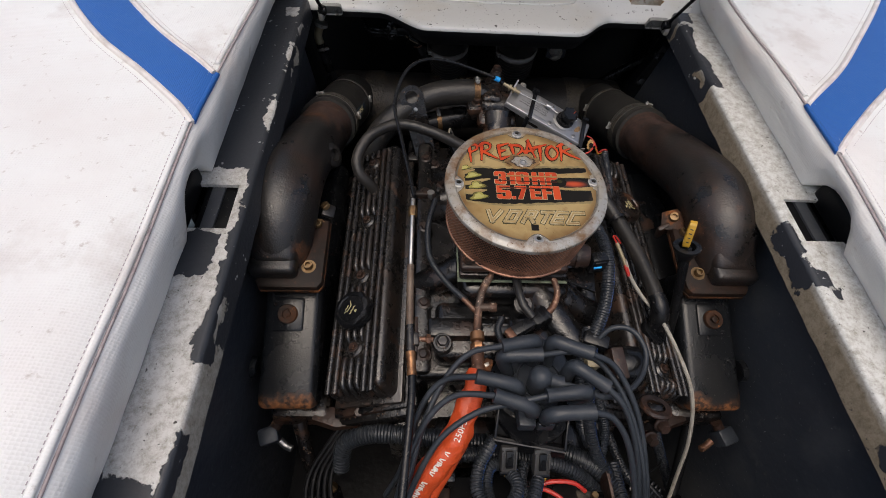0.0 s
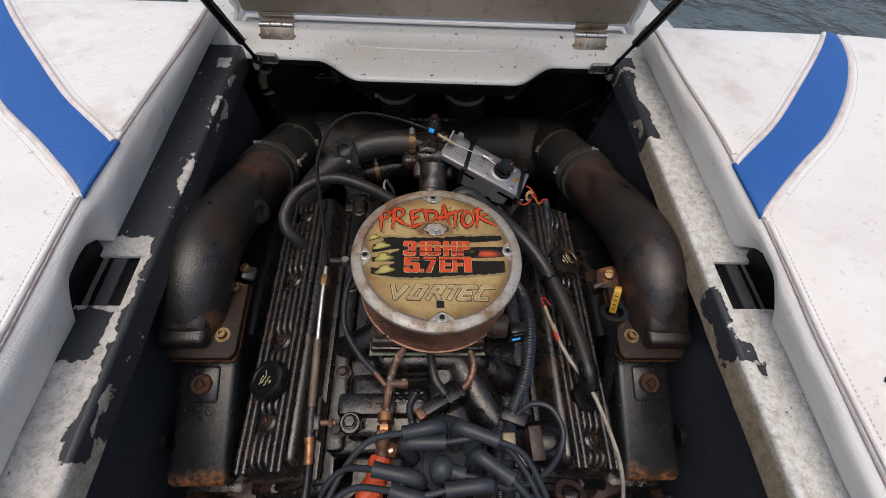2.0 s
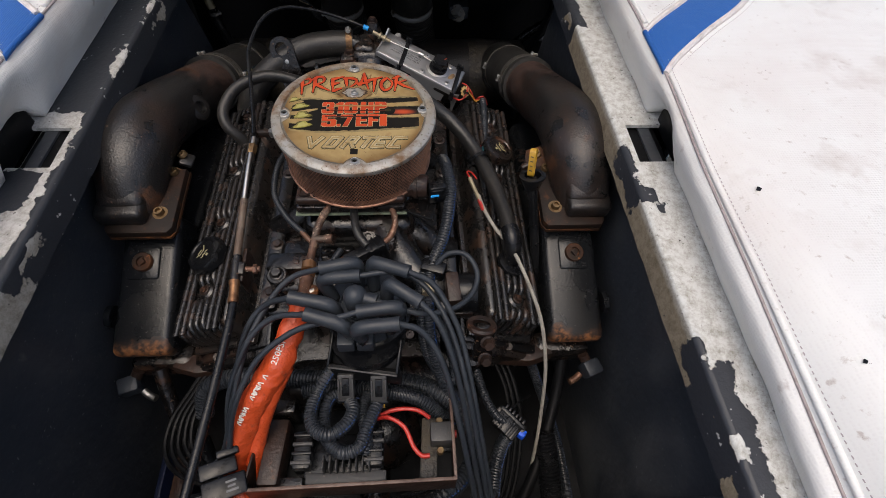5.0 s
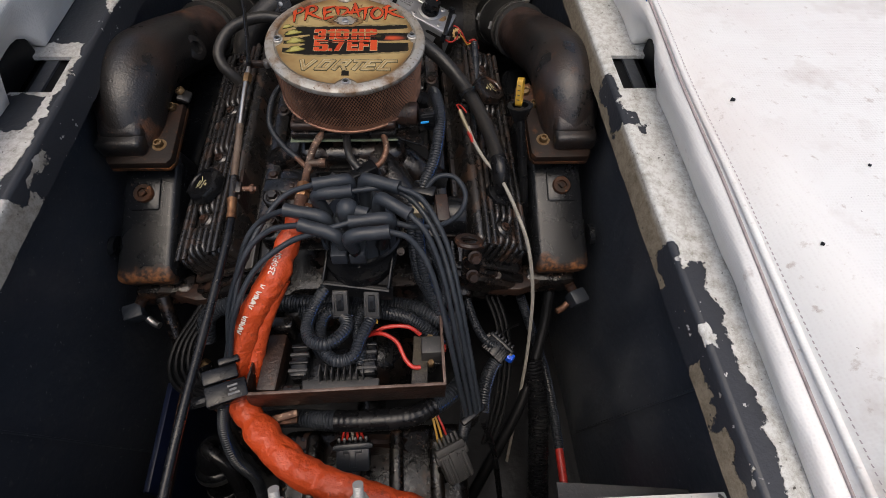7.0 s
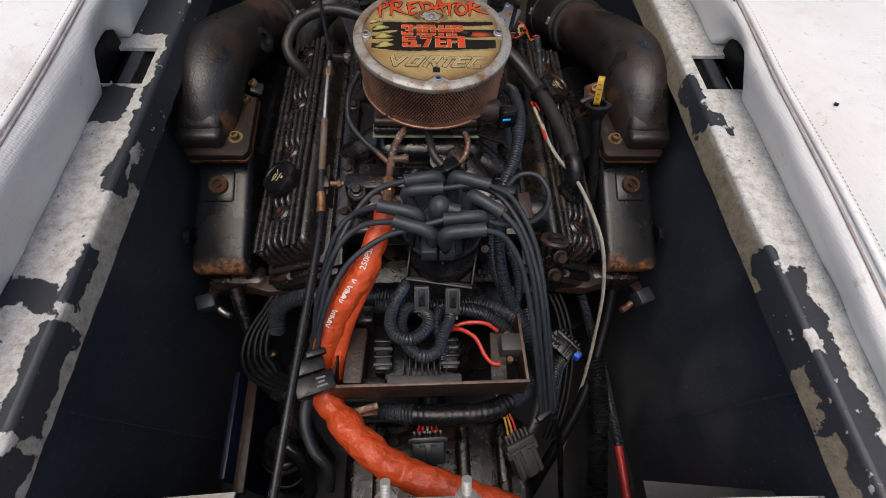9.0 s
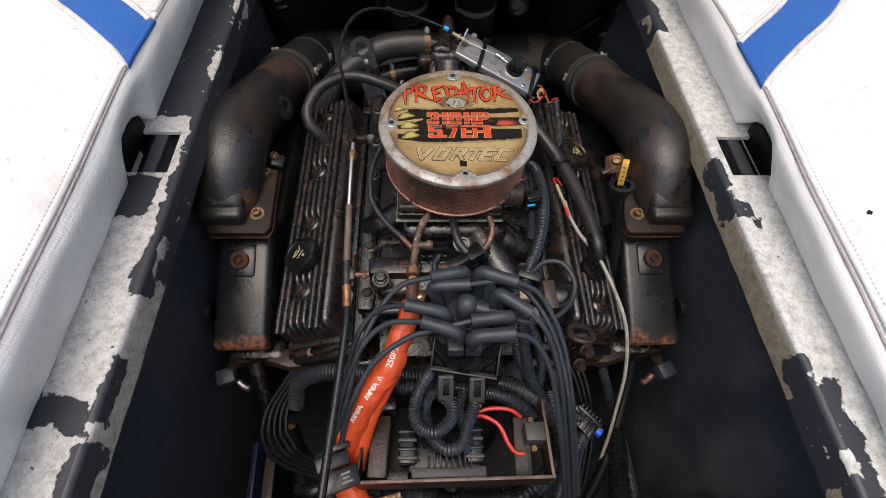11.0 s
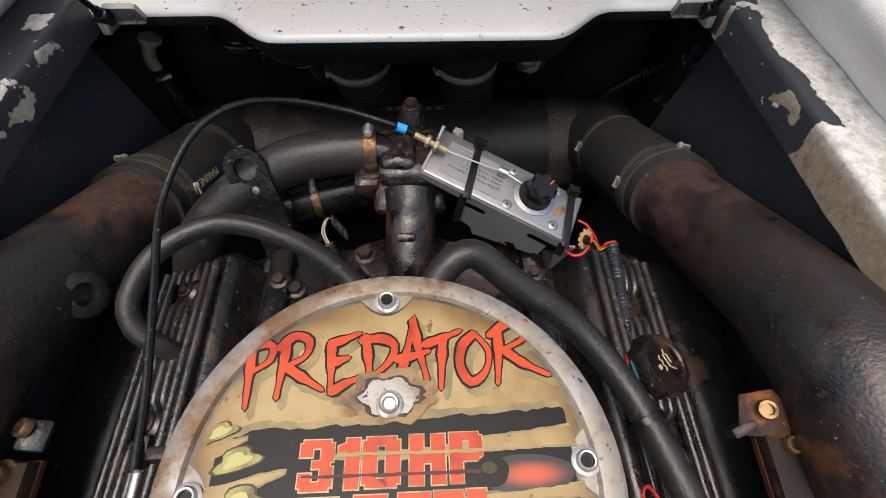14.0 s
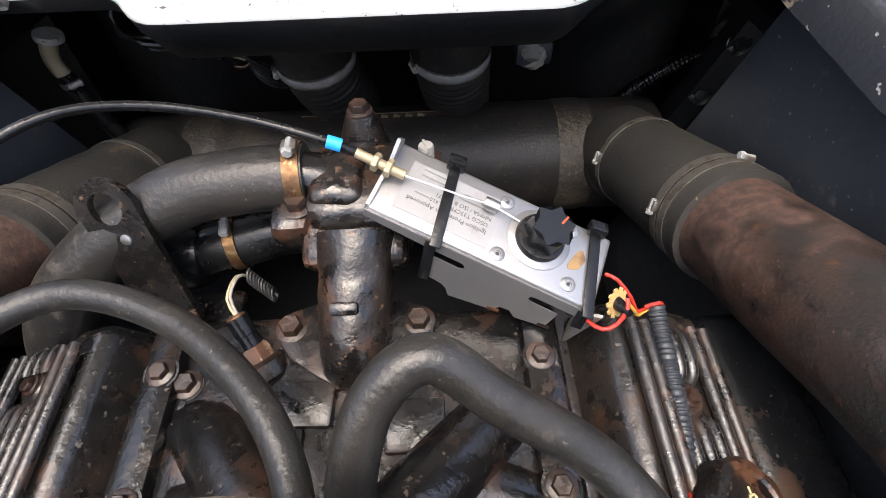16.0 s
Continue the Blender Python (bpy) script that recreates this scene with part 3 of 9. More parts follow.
def prism(outline, h, m=None, bevel=0.0):
    """A flat outline raised from z = 0 to h."""
    bm = bmesh.new()
    lo = [bm.verts.new((x, y, 0)) for x, y in outline]
    hi = [bm.verts.new((x, y, h)) for x, y in outline]
    n = len(lo)
    bm.faces.new(lo[::-1])
    top = bm.faces.new(hi)
    for i in range(n):
        bm.faces.new((lo[i], lo[(i + 1) % n], hi[(i + 1) % n], hi[i]))
    if bevel:
        bmesh.ops.bevel(bm, geom=list(top.edges), offset=bevel, segments=2, profile=0.5, affect="EDGES")
    bmesh.ops.recalc_face_normals(bm, faces=list(bm.faces))
    if m:
        bm.transform(m)
    return bm


def smooth_line(pts, step=0.006):
    """Catmull-Rom points through pts, about step apart."""
    p = [Vector(q) for q in pts]
    p = [p[0] * 2 - p[1]] + p + [p[-1] * 2 - p[-2]]
    out = []
    for i in range(1, len(p) - 2):
        a, b, c, d = p[i - 1:i + 3]
        n = max(2, int((c - b).length / step))
        for k in range(n):
            t = k / n
            out.append(0.5 * (2 * b + (c - a) * t + (2 * a - 5 * b + 4 * c - d) * t * t + (3 * b - a - 3 * c + d) * t ** 3))
    out.append(p[-2].copy())
    return out


def tube(pts, r, n=10, step=0.006, rfun=None, line=None):
    """A pipe along a smooth line; rfun(length along, fraction) scales the radius."""
    line = line or smooth_line(pts, step)
    bm = bmesh.new()
    rings = []
    tangent = (line[1] - line[0]).normalized()
    side = tangent.orthogonal().normalized()
    run, total = 0.0, sum((b - a).length for a, b in zip(line, line[1:]))
    for i, q in enumerate(line):
        t2 = (line[min(i + 1, len(line) - 1)] - line[max(i - 1, 0)]).normalized()
        side = (tangent.rotation_difference(t2) @ side)
        side = (side - t2 * side.dot(t2)).normalized()
        tangent = t2
        up = tangent.cross(side)
        if i:
            run += (q - line[i - 1]).length
        k = r * (rfun(run, run / total) if rfun else 1.0)
        rings.append([bm.verts.new(q + k * (side * math.cos(2 * math.pi * j / n) + up * math.sin(2 * math.pi * j / n))) for j in range(n)])
    for a, b in zip(rings, rings[1:]):
        for j in range(n):
            bm.faces.new((a[j], a[(j + 1) % n], b[(j + 1) % n], b[j]))
    bm.faces.new(rings[0][::-1])
    bm.faces.new(rings[-1])
    return bm


def corrugated(pts, r, pitch=0.0042, depth=0.13, n=10):
    """A ribbed tube with square-edged rings."""
    line = smooth_line(pts, pitch / 4)
    return tube(None, r, n, line=line, rfun=lambda s, f: 1.0 - depth * (1 if (s / pitch) % 1.0 > 0.6 else 0))


def lump(bm, amp, freq, cuts=3):
    """Uneven cast surface: finer faces pushed about by noise."""
    bmesh.ops.subdivide_edges(bm, edges=list(bm.edges), cuts=cuts, use_grid_fill=True)
    for v in bm.verts:
        v.co += noise.noise_vector(v.co * freq) * amp
    return bm


def hexhead(m, r=0.008, h=0.006, washer=0.0):
    bm = lathe([(r * 0.92, 0), (r, 0.0006), (r, h * 0.8), (r * 0.86, h)], n=6)
    if washer:
        bm = merge(bm, lathe([(washer, -0.001), (washer, 0.0012), (washer * 0.9, 0.002)], n=18))
    bm.transform(m)
    return bm


def socket(m, r=0.007, h=0.008):
    bm = lathe([(r, 0), (r, h * 0.85), (r * 0.9, h), (r * 0.58, h), (r * 0.55, h * 0.45)], n=16)
    bm.transform(m)
    return bm


def hose_clamp(at, way, r, name_parent, screw=(0, 0, 1), width=0.012, mat=CLAMP):
    """A worm-drive clamp round a hose: band, screw housing and screw."""
    m = axes(at, way, screw)
    part("band", lathe([(r, -width / 2), (r + 0.0012, -width / 2), (r + 0.0012, width / 2), (r, width / 2)], m, 40, caps=False), mat, name_parent)
    part("screw_housing", block((0.006, 0.013, width * 0.95), m @ pose(r + 0.0036, 0, 0), 0.0016), CLAMP, name_parent)
    part("screw", merge(lathe([(0.0030, 0), (0.0030, 0.015)], m @ pose(r + 0.005, 0.007, 0, 90), 12), lathe([(0.0046, 0), (0.0046, 0.004), (0.0038, 0.005)], m @ pose(r + 0.005, -0.006, 0, 90), 6)), BAND, name_parent)



def Z(y):
    """Height of the hatch ledges along the boat."""
    return 0.667 + 0.094 * y


# ---- engine bay and deck ----
def sheet(quads, thick, mat, name, parent=None, label=""):
    """Flat plates in plan (x0, x1, y0, y1), on the slope of the ledges, with a thickness."""
    bm = bmesh.new()
    for x0, x1, y0, y1 in quads:
        n = max(1, int((y1 - y0) / 0.08))
        for k in range(n):
            ya, yb = y0 + (y1 - y0) * k / n, y0 + (y1 - y0) * (k + 1) / n
            f = [bm.verts.new((x, y, Z(y))) for x, y in ((x0, ya), (x1, ya), (x1, yb), (x0, yb))]
            bm.faces.new(f)
    bmesh.ops.remove_doubles(bm, verts=list(bm.verts), dist=0.0005)
    top = list(bm.faces)
    r = bmesh.ops.extrude_face_region(bm, geom=top)
    bmesh.ops.translate(bm, verts=[v for v in r["geom"] if isinstance(v, bmesh.types.BMVert)], vec=(0, 0, -thick))
    bmesh.ops.recalc_face_normals(bm, faces=list(bm.faces))
    return part(name, bm, mat, parent, label)


def ledge(s, mat, name, word):
    """One side ledge with its rounded inner edge, turned-down lip and latch slot."""
    t = thing(name, "flat ledge with black paint flaking off pale gelcoat, " + word, "ledge", (s * 0.47, 0.5, Z(0.5)), kind="structure")
    x0, x1 = 0.443, 0.62
    sl = (0.456, 0.524, 0.475, 0.562)
    quads = [(x0, sl[0], -0.16, 1.145), (sl[0], sl[1], -0.16, sl[2]), (sl[0], sl[1], sl[3], 1.145), (sl[1], x1, -0.16, 1.145)]
    if s < 0:
        quads = [(-b, -a, c, d) for a, b, c, d in quads]
    sheet(quads, 0.006, mat, "flange", t)
    # rounded edge and lip, swept along the boat
    prof = [(0.443, 0.0), (0.4395, -0.0008), (0.4365, -0.0035), (0.4355, -0.007), (0.431, -0.048), (0.4335, -0.049), (0.438, -0.010), (0.443, -0.006)]
    bm = bmesh.new()
    rings = []
    rng = random.Random(4 if s > 0 else 9)
    for k in range(66):
        y = -0.16 + 1.305 * k / 65
        j = rng.uniform(-0.0003, 0.0003)
        rings.append([bm.verts.new((s * (x + (j if 3 < i < 6 else 0)), y, Z(y) + z + (3 * j if 3 < i < 6 else 0))) for i, (x, z) in enumerate(prof)])
    n = len(prof)
    for a, b in zip(rings, rings[1:]):
        for i in range(n):
            bm.faces.new((a[i], a[(i + 1) % n], b[(i + 1) % n], b[i]))
    bm.faces.new(rings[0])
    bm.faces.new(rings[-1])
    bmesh.ops.recalc_face_normals(bm, faces=list(bm.faces))
    part("lip", bm, mat, t)
    return t


ledge(-1, LEDGE_L, "ledge_port", "beside the engine bay")
ledge(1, LEDGE_R, "ledge_starboard", "beside the engine bay")


def latch(s):
    y = 0.52
    t = thing("latch", "black plastic latch in a slot of the ledge under a cushion", "latch", (s * 0.505, y, Z(y) - 0.03), "latches")
    m = pose(s * 0.512, y + 0.004, Z(y) + 0.002, 5.4)
    part("housing", block((0.024, 0.118, 0.052), m @ pose(s * 0.018, 0, 0.008), 0.010, 3), MATT, t)
    # Added black plate: hides the wall's top, its colour giving the slot's shade.
    part("slot_blackout", block((0.056, 0.092, 0.004), m @ pose(-s * 0.030, -0.004, -0.014), 0.001), MATT, t)
    part("tongue", block((0.036, 0.05, 0.012), m @ pose(-s * 0.012, 0, -0.02, 0, s * 20), 0.004), PLASTIC, t)
    part("keeper", block((0.02, 0.085, 0.004), m @ pose(-s * 0.022, 0, -0.045), 0.001), PLASTIC, t)
    return t


latch(-1)
latch(1)


def wall_piece(name, pts, thick, mat, label):
    """A closed wall slab from a quad of corners, thickened along its normal."""
    bm = bmesh.new()
    a, b, c, d = [Vector(p) for p in pts]
    nrm = (b - a).cross(d - a).normalized() * thick
    nu, nv = 10, 6
    grid = [[a.lerp(b, i / nu).lerp(d.lerp(c, i / nu), j / nv) for i in range(nu + 1)] for j in range(nv + 1)]
    lo = [[bm.verts.new(p) for p in row] for row in grid]
    hi = [[bm.verts.new(p + nrm) for p in row] for row in grid]
    for j in range(nv):
        for i in range(nu):
            bm.faces.new((lo[j][i], lo[j][i + 1], lo[j + 1][i + 1], lo[j + 1][i]))
            bm.faces.new((hi[j][i], hi[j + 1][i], hi[j + 1][i + 1], hi[j][i + 1]))
    for i in range(nu):
        bm.faces.new((lo[0][i], hi[0][i], hi[0][i + 1], lo[0][i + 1]))
        bm.faces.new((lo[nv][i], lo[nv][i + 1], hi[nv][i + 1], hi[nv][i]))
    for j in range(nv):
        bm.faces.new((lo[j][0], lo[j + 1][0], hi[j + 1][0], hi[j][0]))
        bm.faces.new((lo[j][nu], hi[j][nu], hi[j + 1][nu], lo[j + 1][nu]))
    bmesh.ops.recalc_face_normals(bm, faces=list(bm.faces))
    return tagged(part(name, bm, mat, None, label), label, "wall", kind="structure")


for s, nm in ((-1, "wall_port"), (1, "wall_starboard")):
    wall_piece(nm, [(s * 0.462, -0.16, 0.0), (s * 0.466, 1.416, 0.0), (s * 0.480, 1.142, 0.768), (s * 0.480, -0.16, 0.645)], s * 0.02, BAY, "black painted side wall of the engine bay with dust")
for s in (-1, 1):
    part("wall_seam", tube([(s * 0.4635, 0.004, 0.62), (s * 0.4625, 0.045, 0.40), (s * 0.4615, 0.11, 0.05)], 0.0022, 6, 0.05), BAY, bpy.data.objects["wall_port" if s < 0 else "wall_starboard"])
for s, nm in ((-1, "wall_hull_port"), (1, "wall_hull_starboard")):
    wall_piece(nm, [(s * 0.86, 1.02, 0.0), (s * 0.86, 1.50, 0.0), (s * 0.88, 1.50, 0.668), (s * 0.88, 1.02, 0.668)], s * 0.02, BAY_SHADE, "black painted hull side behind the engine bay")
    # Unseen panel, added to stop sky light leaking into the stern corner.
    tagged(part("stern_light_cover", block((0.42, 0.48, 0.02), pose(s * 0.70, 1.26, 0.660)), BAY_SHADE), "dark panel added over the stern corner to keep daylight out", "shelf", kind="structure")
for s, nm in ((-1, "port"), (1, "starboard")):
    wall_piece("wall_corner_" + nm, [(s * 0.59, 1.50, 0.0), (s * 0.88, 1.50, 0.0), (s * 0.88, 1.50, 0.668), (s * 0.59, 1.50, 0.668)], -s * 0.02, BAY_SHADE, "black painted stern corner of the bay")
    wall_piece("wall_return_" + nm, [(s * 0.592, 1.48, 0.0), (s * 0.592, 1.615, 0.0), (s * 0.592, 1.615, 0.72), (s * 0.592, 1.48, 0.72)], 0.003, BAY_SHADE, "black painted return wall at the stern")
    # Added side panels block daylight under the deck; the liner covers their white.
    wall_piece("wall_light_stop_" + nm, [(s * 0.604, 1.16, 0.652), (s * 0.604, 1.62, 0.652), (s * 0.604, 1.62, 0.788), (s * 0.604, 1.20, 0.788)], 0.004, GEL, "white panel added to close the side under the transom deck")
    wall_piece("wall_stop_liner_" + nm, [(s * 0.588, 1.16, 0.652), (s * 0.588, 1.62, 0.652), (s * 0.588, 1.62, 0.788), (s * 0.588, 1.20, 0.788)], 0.004, BAY_SHADE, "black panel added inside the closed side of the transom deck")
wall_piece("wall_transom", [(-0.60, 1.60, 0.0), (0.60, 1.60, 0.0), (0.60, 1.60, 0.786), (-0.60, 1.60, 0.786)], -0.02, BAY_SHADE, "black painted transom wall of the engine bay")
wall_piece("wall_front", [(-0.50, -0.17, 0.0), (0.50, -0.17, 0.0), (0.50, -0.17, 0.45), (-0.50, -0.17, 0.45)], 0.02, BAY, "black painted front bulkhead of the engine bay")
tagged(part("floor", block((1.9, 2.1, 0.04), pose(0, 0.75, -0.02)), BAY_SHADE), "black painted bilge floor under the engine", "floor", kind="structure")


def transom_deck():
    t = thing("transom_deck", "white gelcoat deck edge behind the engine bay, speckled with dirt", "deck", (0, 1.2, 0.78), kind="structure")
    # inner outline of the deck, forward in the middle
    def front(x):
        k = min(1, max(0, (abs(x - 0.010) - 0.165) / 0.12))
        k = k * k * (3 - 2 * k)
        return 1.022 + k * 0.122
    bm = bmesh.new()
    n = 80
    rows = []
    for i in range(n + 1):
        x = -0.60 + 1.2 * i / n
        f = front(x)
        mid = 1 - min(1, max(0, (abs(x - 0.010) - 0.165) / 0.12))
        mid = mid * mid * (3 - 2 * mid)
        zf = 0.752 + 0.020 * mid
        col = []
        for y, z in ((f + 0.06, zf - 0.066 + 0.046 * (1 - mid)), (f + 0.03, zf - 0.052 + 0.032 * (1 - mid)), (f + 0.008, zf - 0.024), (f, zf - 0.008), (f + 0.001, zf - 0.002), (f + 0.006, zf + 0.001),
                     (f + 0.008 + 0.022 * mid, zf + 0.002 + 0.003 * (1 - mid)), (f + 0.011 + 0.069 * mid, zf + 0.006), (1.16, 0.764 + 0.016 * mid), (1.178, 0.778 + 0.006 * mid), (1.186, 0.795), (1.195, 0.800), (1.26, 0.803), (1.36, 0.800), (1.64, 0.790)):
            col.append(bm.verts.new((x, y, z)))
        rows.append(col)
    for a, b in zip(rows, rows[1:]):
        for j in range(len(a) - 1):
            f = bm.faces.new((a[j], b[j], b[j + 1], a[j + 1]))
            f.material_index = 1 if j < 3 else 0
    bmesh.ops.recalc_face_normals(bm, faces=list(bm.faces))
    r = bmesh.ops.solidify(bm, geom=list(bm.faces), thickness=0.006)
    part("deck_moulding", bm, [GEL, BAY_SHADE], t, sharp=60)
    # embossed trapezoid line
    part("moulded_line", tube([(-0.20, 1.172, 0.783), (-0.18, 1.155, 0.7800), (-0.10, 1.142, 0.7800), (0.10, 1.142, 0.7800), (0.18, 1.155, 0.7800), (0.20, 1.172, 0.783)], 0.0028, 6), GEL, t)
    part("under_shelf", block((0.47, 0.40, 0.02), pose(0, 1.38, 0.690, 2), 0.004), BAY_SHADE, t)
    return t


transom_deck()


def hinge(x):
    t = thing("hinge", "stainless butt hinge with rust stains on the white deck edge", "hinge", (x, 1.2, 0.79), "hatch hinges")
    part("deck_leaf", block((0.076, 0.004, 0.034), pose(x, 1.1825, 0.7870, -23), 0.0012), HINGE, t, "rust-stained lower leaf")
    part("rust_edge", lump(block((0.080, 0.003, 0.006), pose(x + 0.002, 1.1765, 0.7705, -23), 0.001), 0.0012, 90, 2), RUST, t, "orange rust along the lower edge")
    part("lid_leaf", block((0.078, 0.004, 0.026), pose(x, 1.206, 0.815, 20), 0.0012), HINGE, t)
    part("rust_stain", prism([(x + (0.041 + 0.004 * math.sin(5 * a)) * (abs(math.cos(a)) ** 0.5) * (1 if math.cos(a) > 0 else -1), 0.012 * math.sin(a) * (1 + 0.2 * math.cos(4 * a))) for a in [k * math.pi / 12 for k in range(24)]], 0.0008, pose(0, 1.1796, 0.7812, 67)), STAIN, t, "rust stain on the deck")
    for k in range(3):
        part("knuckle", lathe([(0.0062, -0.0125), (0.007, -0.0118), (0.007, 0.0118), (0.0062, 0.0125)], pose(x - 0.026 + 0.026 * k, 1.192, 0.803, 0, 90), 16), STEEL, t)
    for k in (-1, 1):
        part("screw", merge(lathe([(0.0058, 0), (0.0050, 0.0016), (0.002, 0.0022)], pose(x + 0.021 * k, 1.1800, 0.787, 67), 16), block((0.006, 0.001, 0.003), pose(x + 0.021 * k, 1.1795, 0.787, 67, 0, 30))), HINGE, t)


hinge(-0.362)
hinge(0.376)


def hatch_lid():
    t = thing("hatch_lid", "open hatch lid with a stained beige liner and white vinyl edge", "hatch lid", (0, 1.23, 0.81))
    m = pose(0.012, 1.222, 0.812, 110)
    # local x across, y up along the lid, z towards the stern side
    part("liner", block((0.90, 1.15, 0.012), m @ pose(0, 0.59, 0.004), 0.006, 3), LID, t)
    part("shell", block((0.97, 1.2, 0.05), m @ pose(0, 0.60, -0.028), 0.02, 3), VINYL_SIDE, t)
    part("edge_piping", tube([m @ Vector(p) for p in ((-0.46, 1.16, 0.008), (-0.46, 0.02, 0.008), (-0.44, 0.006, 0.008), (0.44, 0.006, 0.008), (0.46, 0.02, 0.008), (0.46, 1.16, 0.008))], 0.006, 8, 0.02), VINYL_SIDE, t)


hatch_lid()


def gas_strut(s):
    a = Vector((s * 0.408 + 0.008, 1.117, 0.757))
    b = Vector((s * 0.452 + 0.006, 0.93, 1.05))
    d = (b - a).normalized()
    t = thing("gas_strut", "black gas strut between the deck edge and the hatch lid", "gas strut", a, "gas struts")
    joint = 0.086 if s < 0 else 0.122
    part("rod", tube([a + d * 0.012, a + d * (joint + 0.01)], 0.0042, 10, 0.02), PLASTIC, t)
    part("cylinder", tube([a + d * joint, a + d * (joint + 0.002), a + d * 0.34], 0.0092, 18, 0.02), PLASTIC, t, "glossy black cylinder")
    part("collar", tube([a + d * (joint + 0.012), a + d * (joint + 0.014), a + d * (joint + 0.017)], 0.0098, 18, 0.003), BLACKRUB, t)
    part("end_fitting", merge(lathe([(0.007, -0.012), (0.008, 0.0), (0.006, 0.014)], axes(a, d), 12), lathe([(0.0095, -0.008), (0.0105, 0.0), (0.0095, 0.008)], axes(a, (1, 0, 0)), 14)), PLASTIC, t)
    part("bracket", merge(block((0.046, 0.004, 0.032), pose(s * 0.388 + 0.008, 1.130, 0.754, 30), 0.006), block((0.012, 0.03, 0.022), pose(s * 0.412 + 0.008, 1.124, 0.745), 0.003)), BARE, t, "galvanised mounting plate")
    for k, w in ((0, 0.0048), (1, 0.0036)):
        part("plate_hole", lathe([(w, 0), (w * 0.9, 0.0008)], axes((s * (0.379 - 0.004 * k) + 0.008, 1.1262 - 0.003 * k, 0.756 - 0.010 * k), (0, -0.5, 0.87)), 12), DARKINK, t)


gas_strut(-1)
gas_strut(1)

# ---- cushions ----
REAR = [(0.494, 0.688), (0.60, 0.785), (0.705, 0.905), (0.805, 1.025), (0.893, 1.14)]
FORE = [(0.490, 0.572), (0.59, 0.668), (0.698, 0.765), (0.798, 0.886), (0.872, 1.01), (0.918, 1.14)]


def edge_x(y, s=1):
    """Inner edge of a cushion in plan."""
    u = max(0.0, 0.6 - y)
    if s > 0:
        return 0.4955 - 0.0641 * u + 0.0755 * u * u + 0.019 * max(0.0, u - 0.2) - 0.02 * max(0.0, (y - 0.75) / 0.4)
    return 0.4915 + 0.004 * min(1.0, max(0.0, (y - 0.3) / 0.3)) - 0.060 * max(0.0, y - 0.6)


def cushion_top(x, y, s=1):
    """Height of a cushion's upper face: flat, rolled down to the seam along its inner edge."""
    e = min(1.0, max(0.0, (x - edge_x(y, s) + 0.004) / 0.05))
    f = min(1.0, max(0.0, (1.145 - y) / 0.07))
    crown = 0.009 * math.sqrt(max(0, 1 - (1 - e) ** 2)) + 0.016 * math.sqrt(max(0, 1 - (1 - f) ** 2)) - 0.008
    u = max(0.0, 0.6 - y)
    past = max(0.0, y - 0.6)
    drop = 0.0057 + 0.031 * u + 0.1023 * u * u - 0.027 * past if s > 0 else 0.004 + 0.040 * u - 0.011 * past
    roll = 1 - min(1.0, max(0.0, (x - edge_x(y, s)) / 0.075))
    return 0.766 + 0.067 * y + crown + 0.003 * noise.noise(Vector((x * 5, y * 5, 0))) - drop * roll * roll


def lift(p, s, up):
    return (s * p[0], p[1], cushion_top(p[0], p[1], s) + up + (0.018 if s < 0 else 0.0))


def stitch_row(pts, gap=0.0062):
    """A row of short threads lying along a line."""
    line = smooth_line(pts, gap)
    bms = [bmesh.new()]
    for a, b in zip(line, line[1:]):
        d = (b - a).normalized()
        bms.append(block((0.0008, 0.0036, 0.0010), axes((a + b) / 2, (0, 0, 1), d.cross(Vector((0, 0, 1))))))
    return merge(*bms)


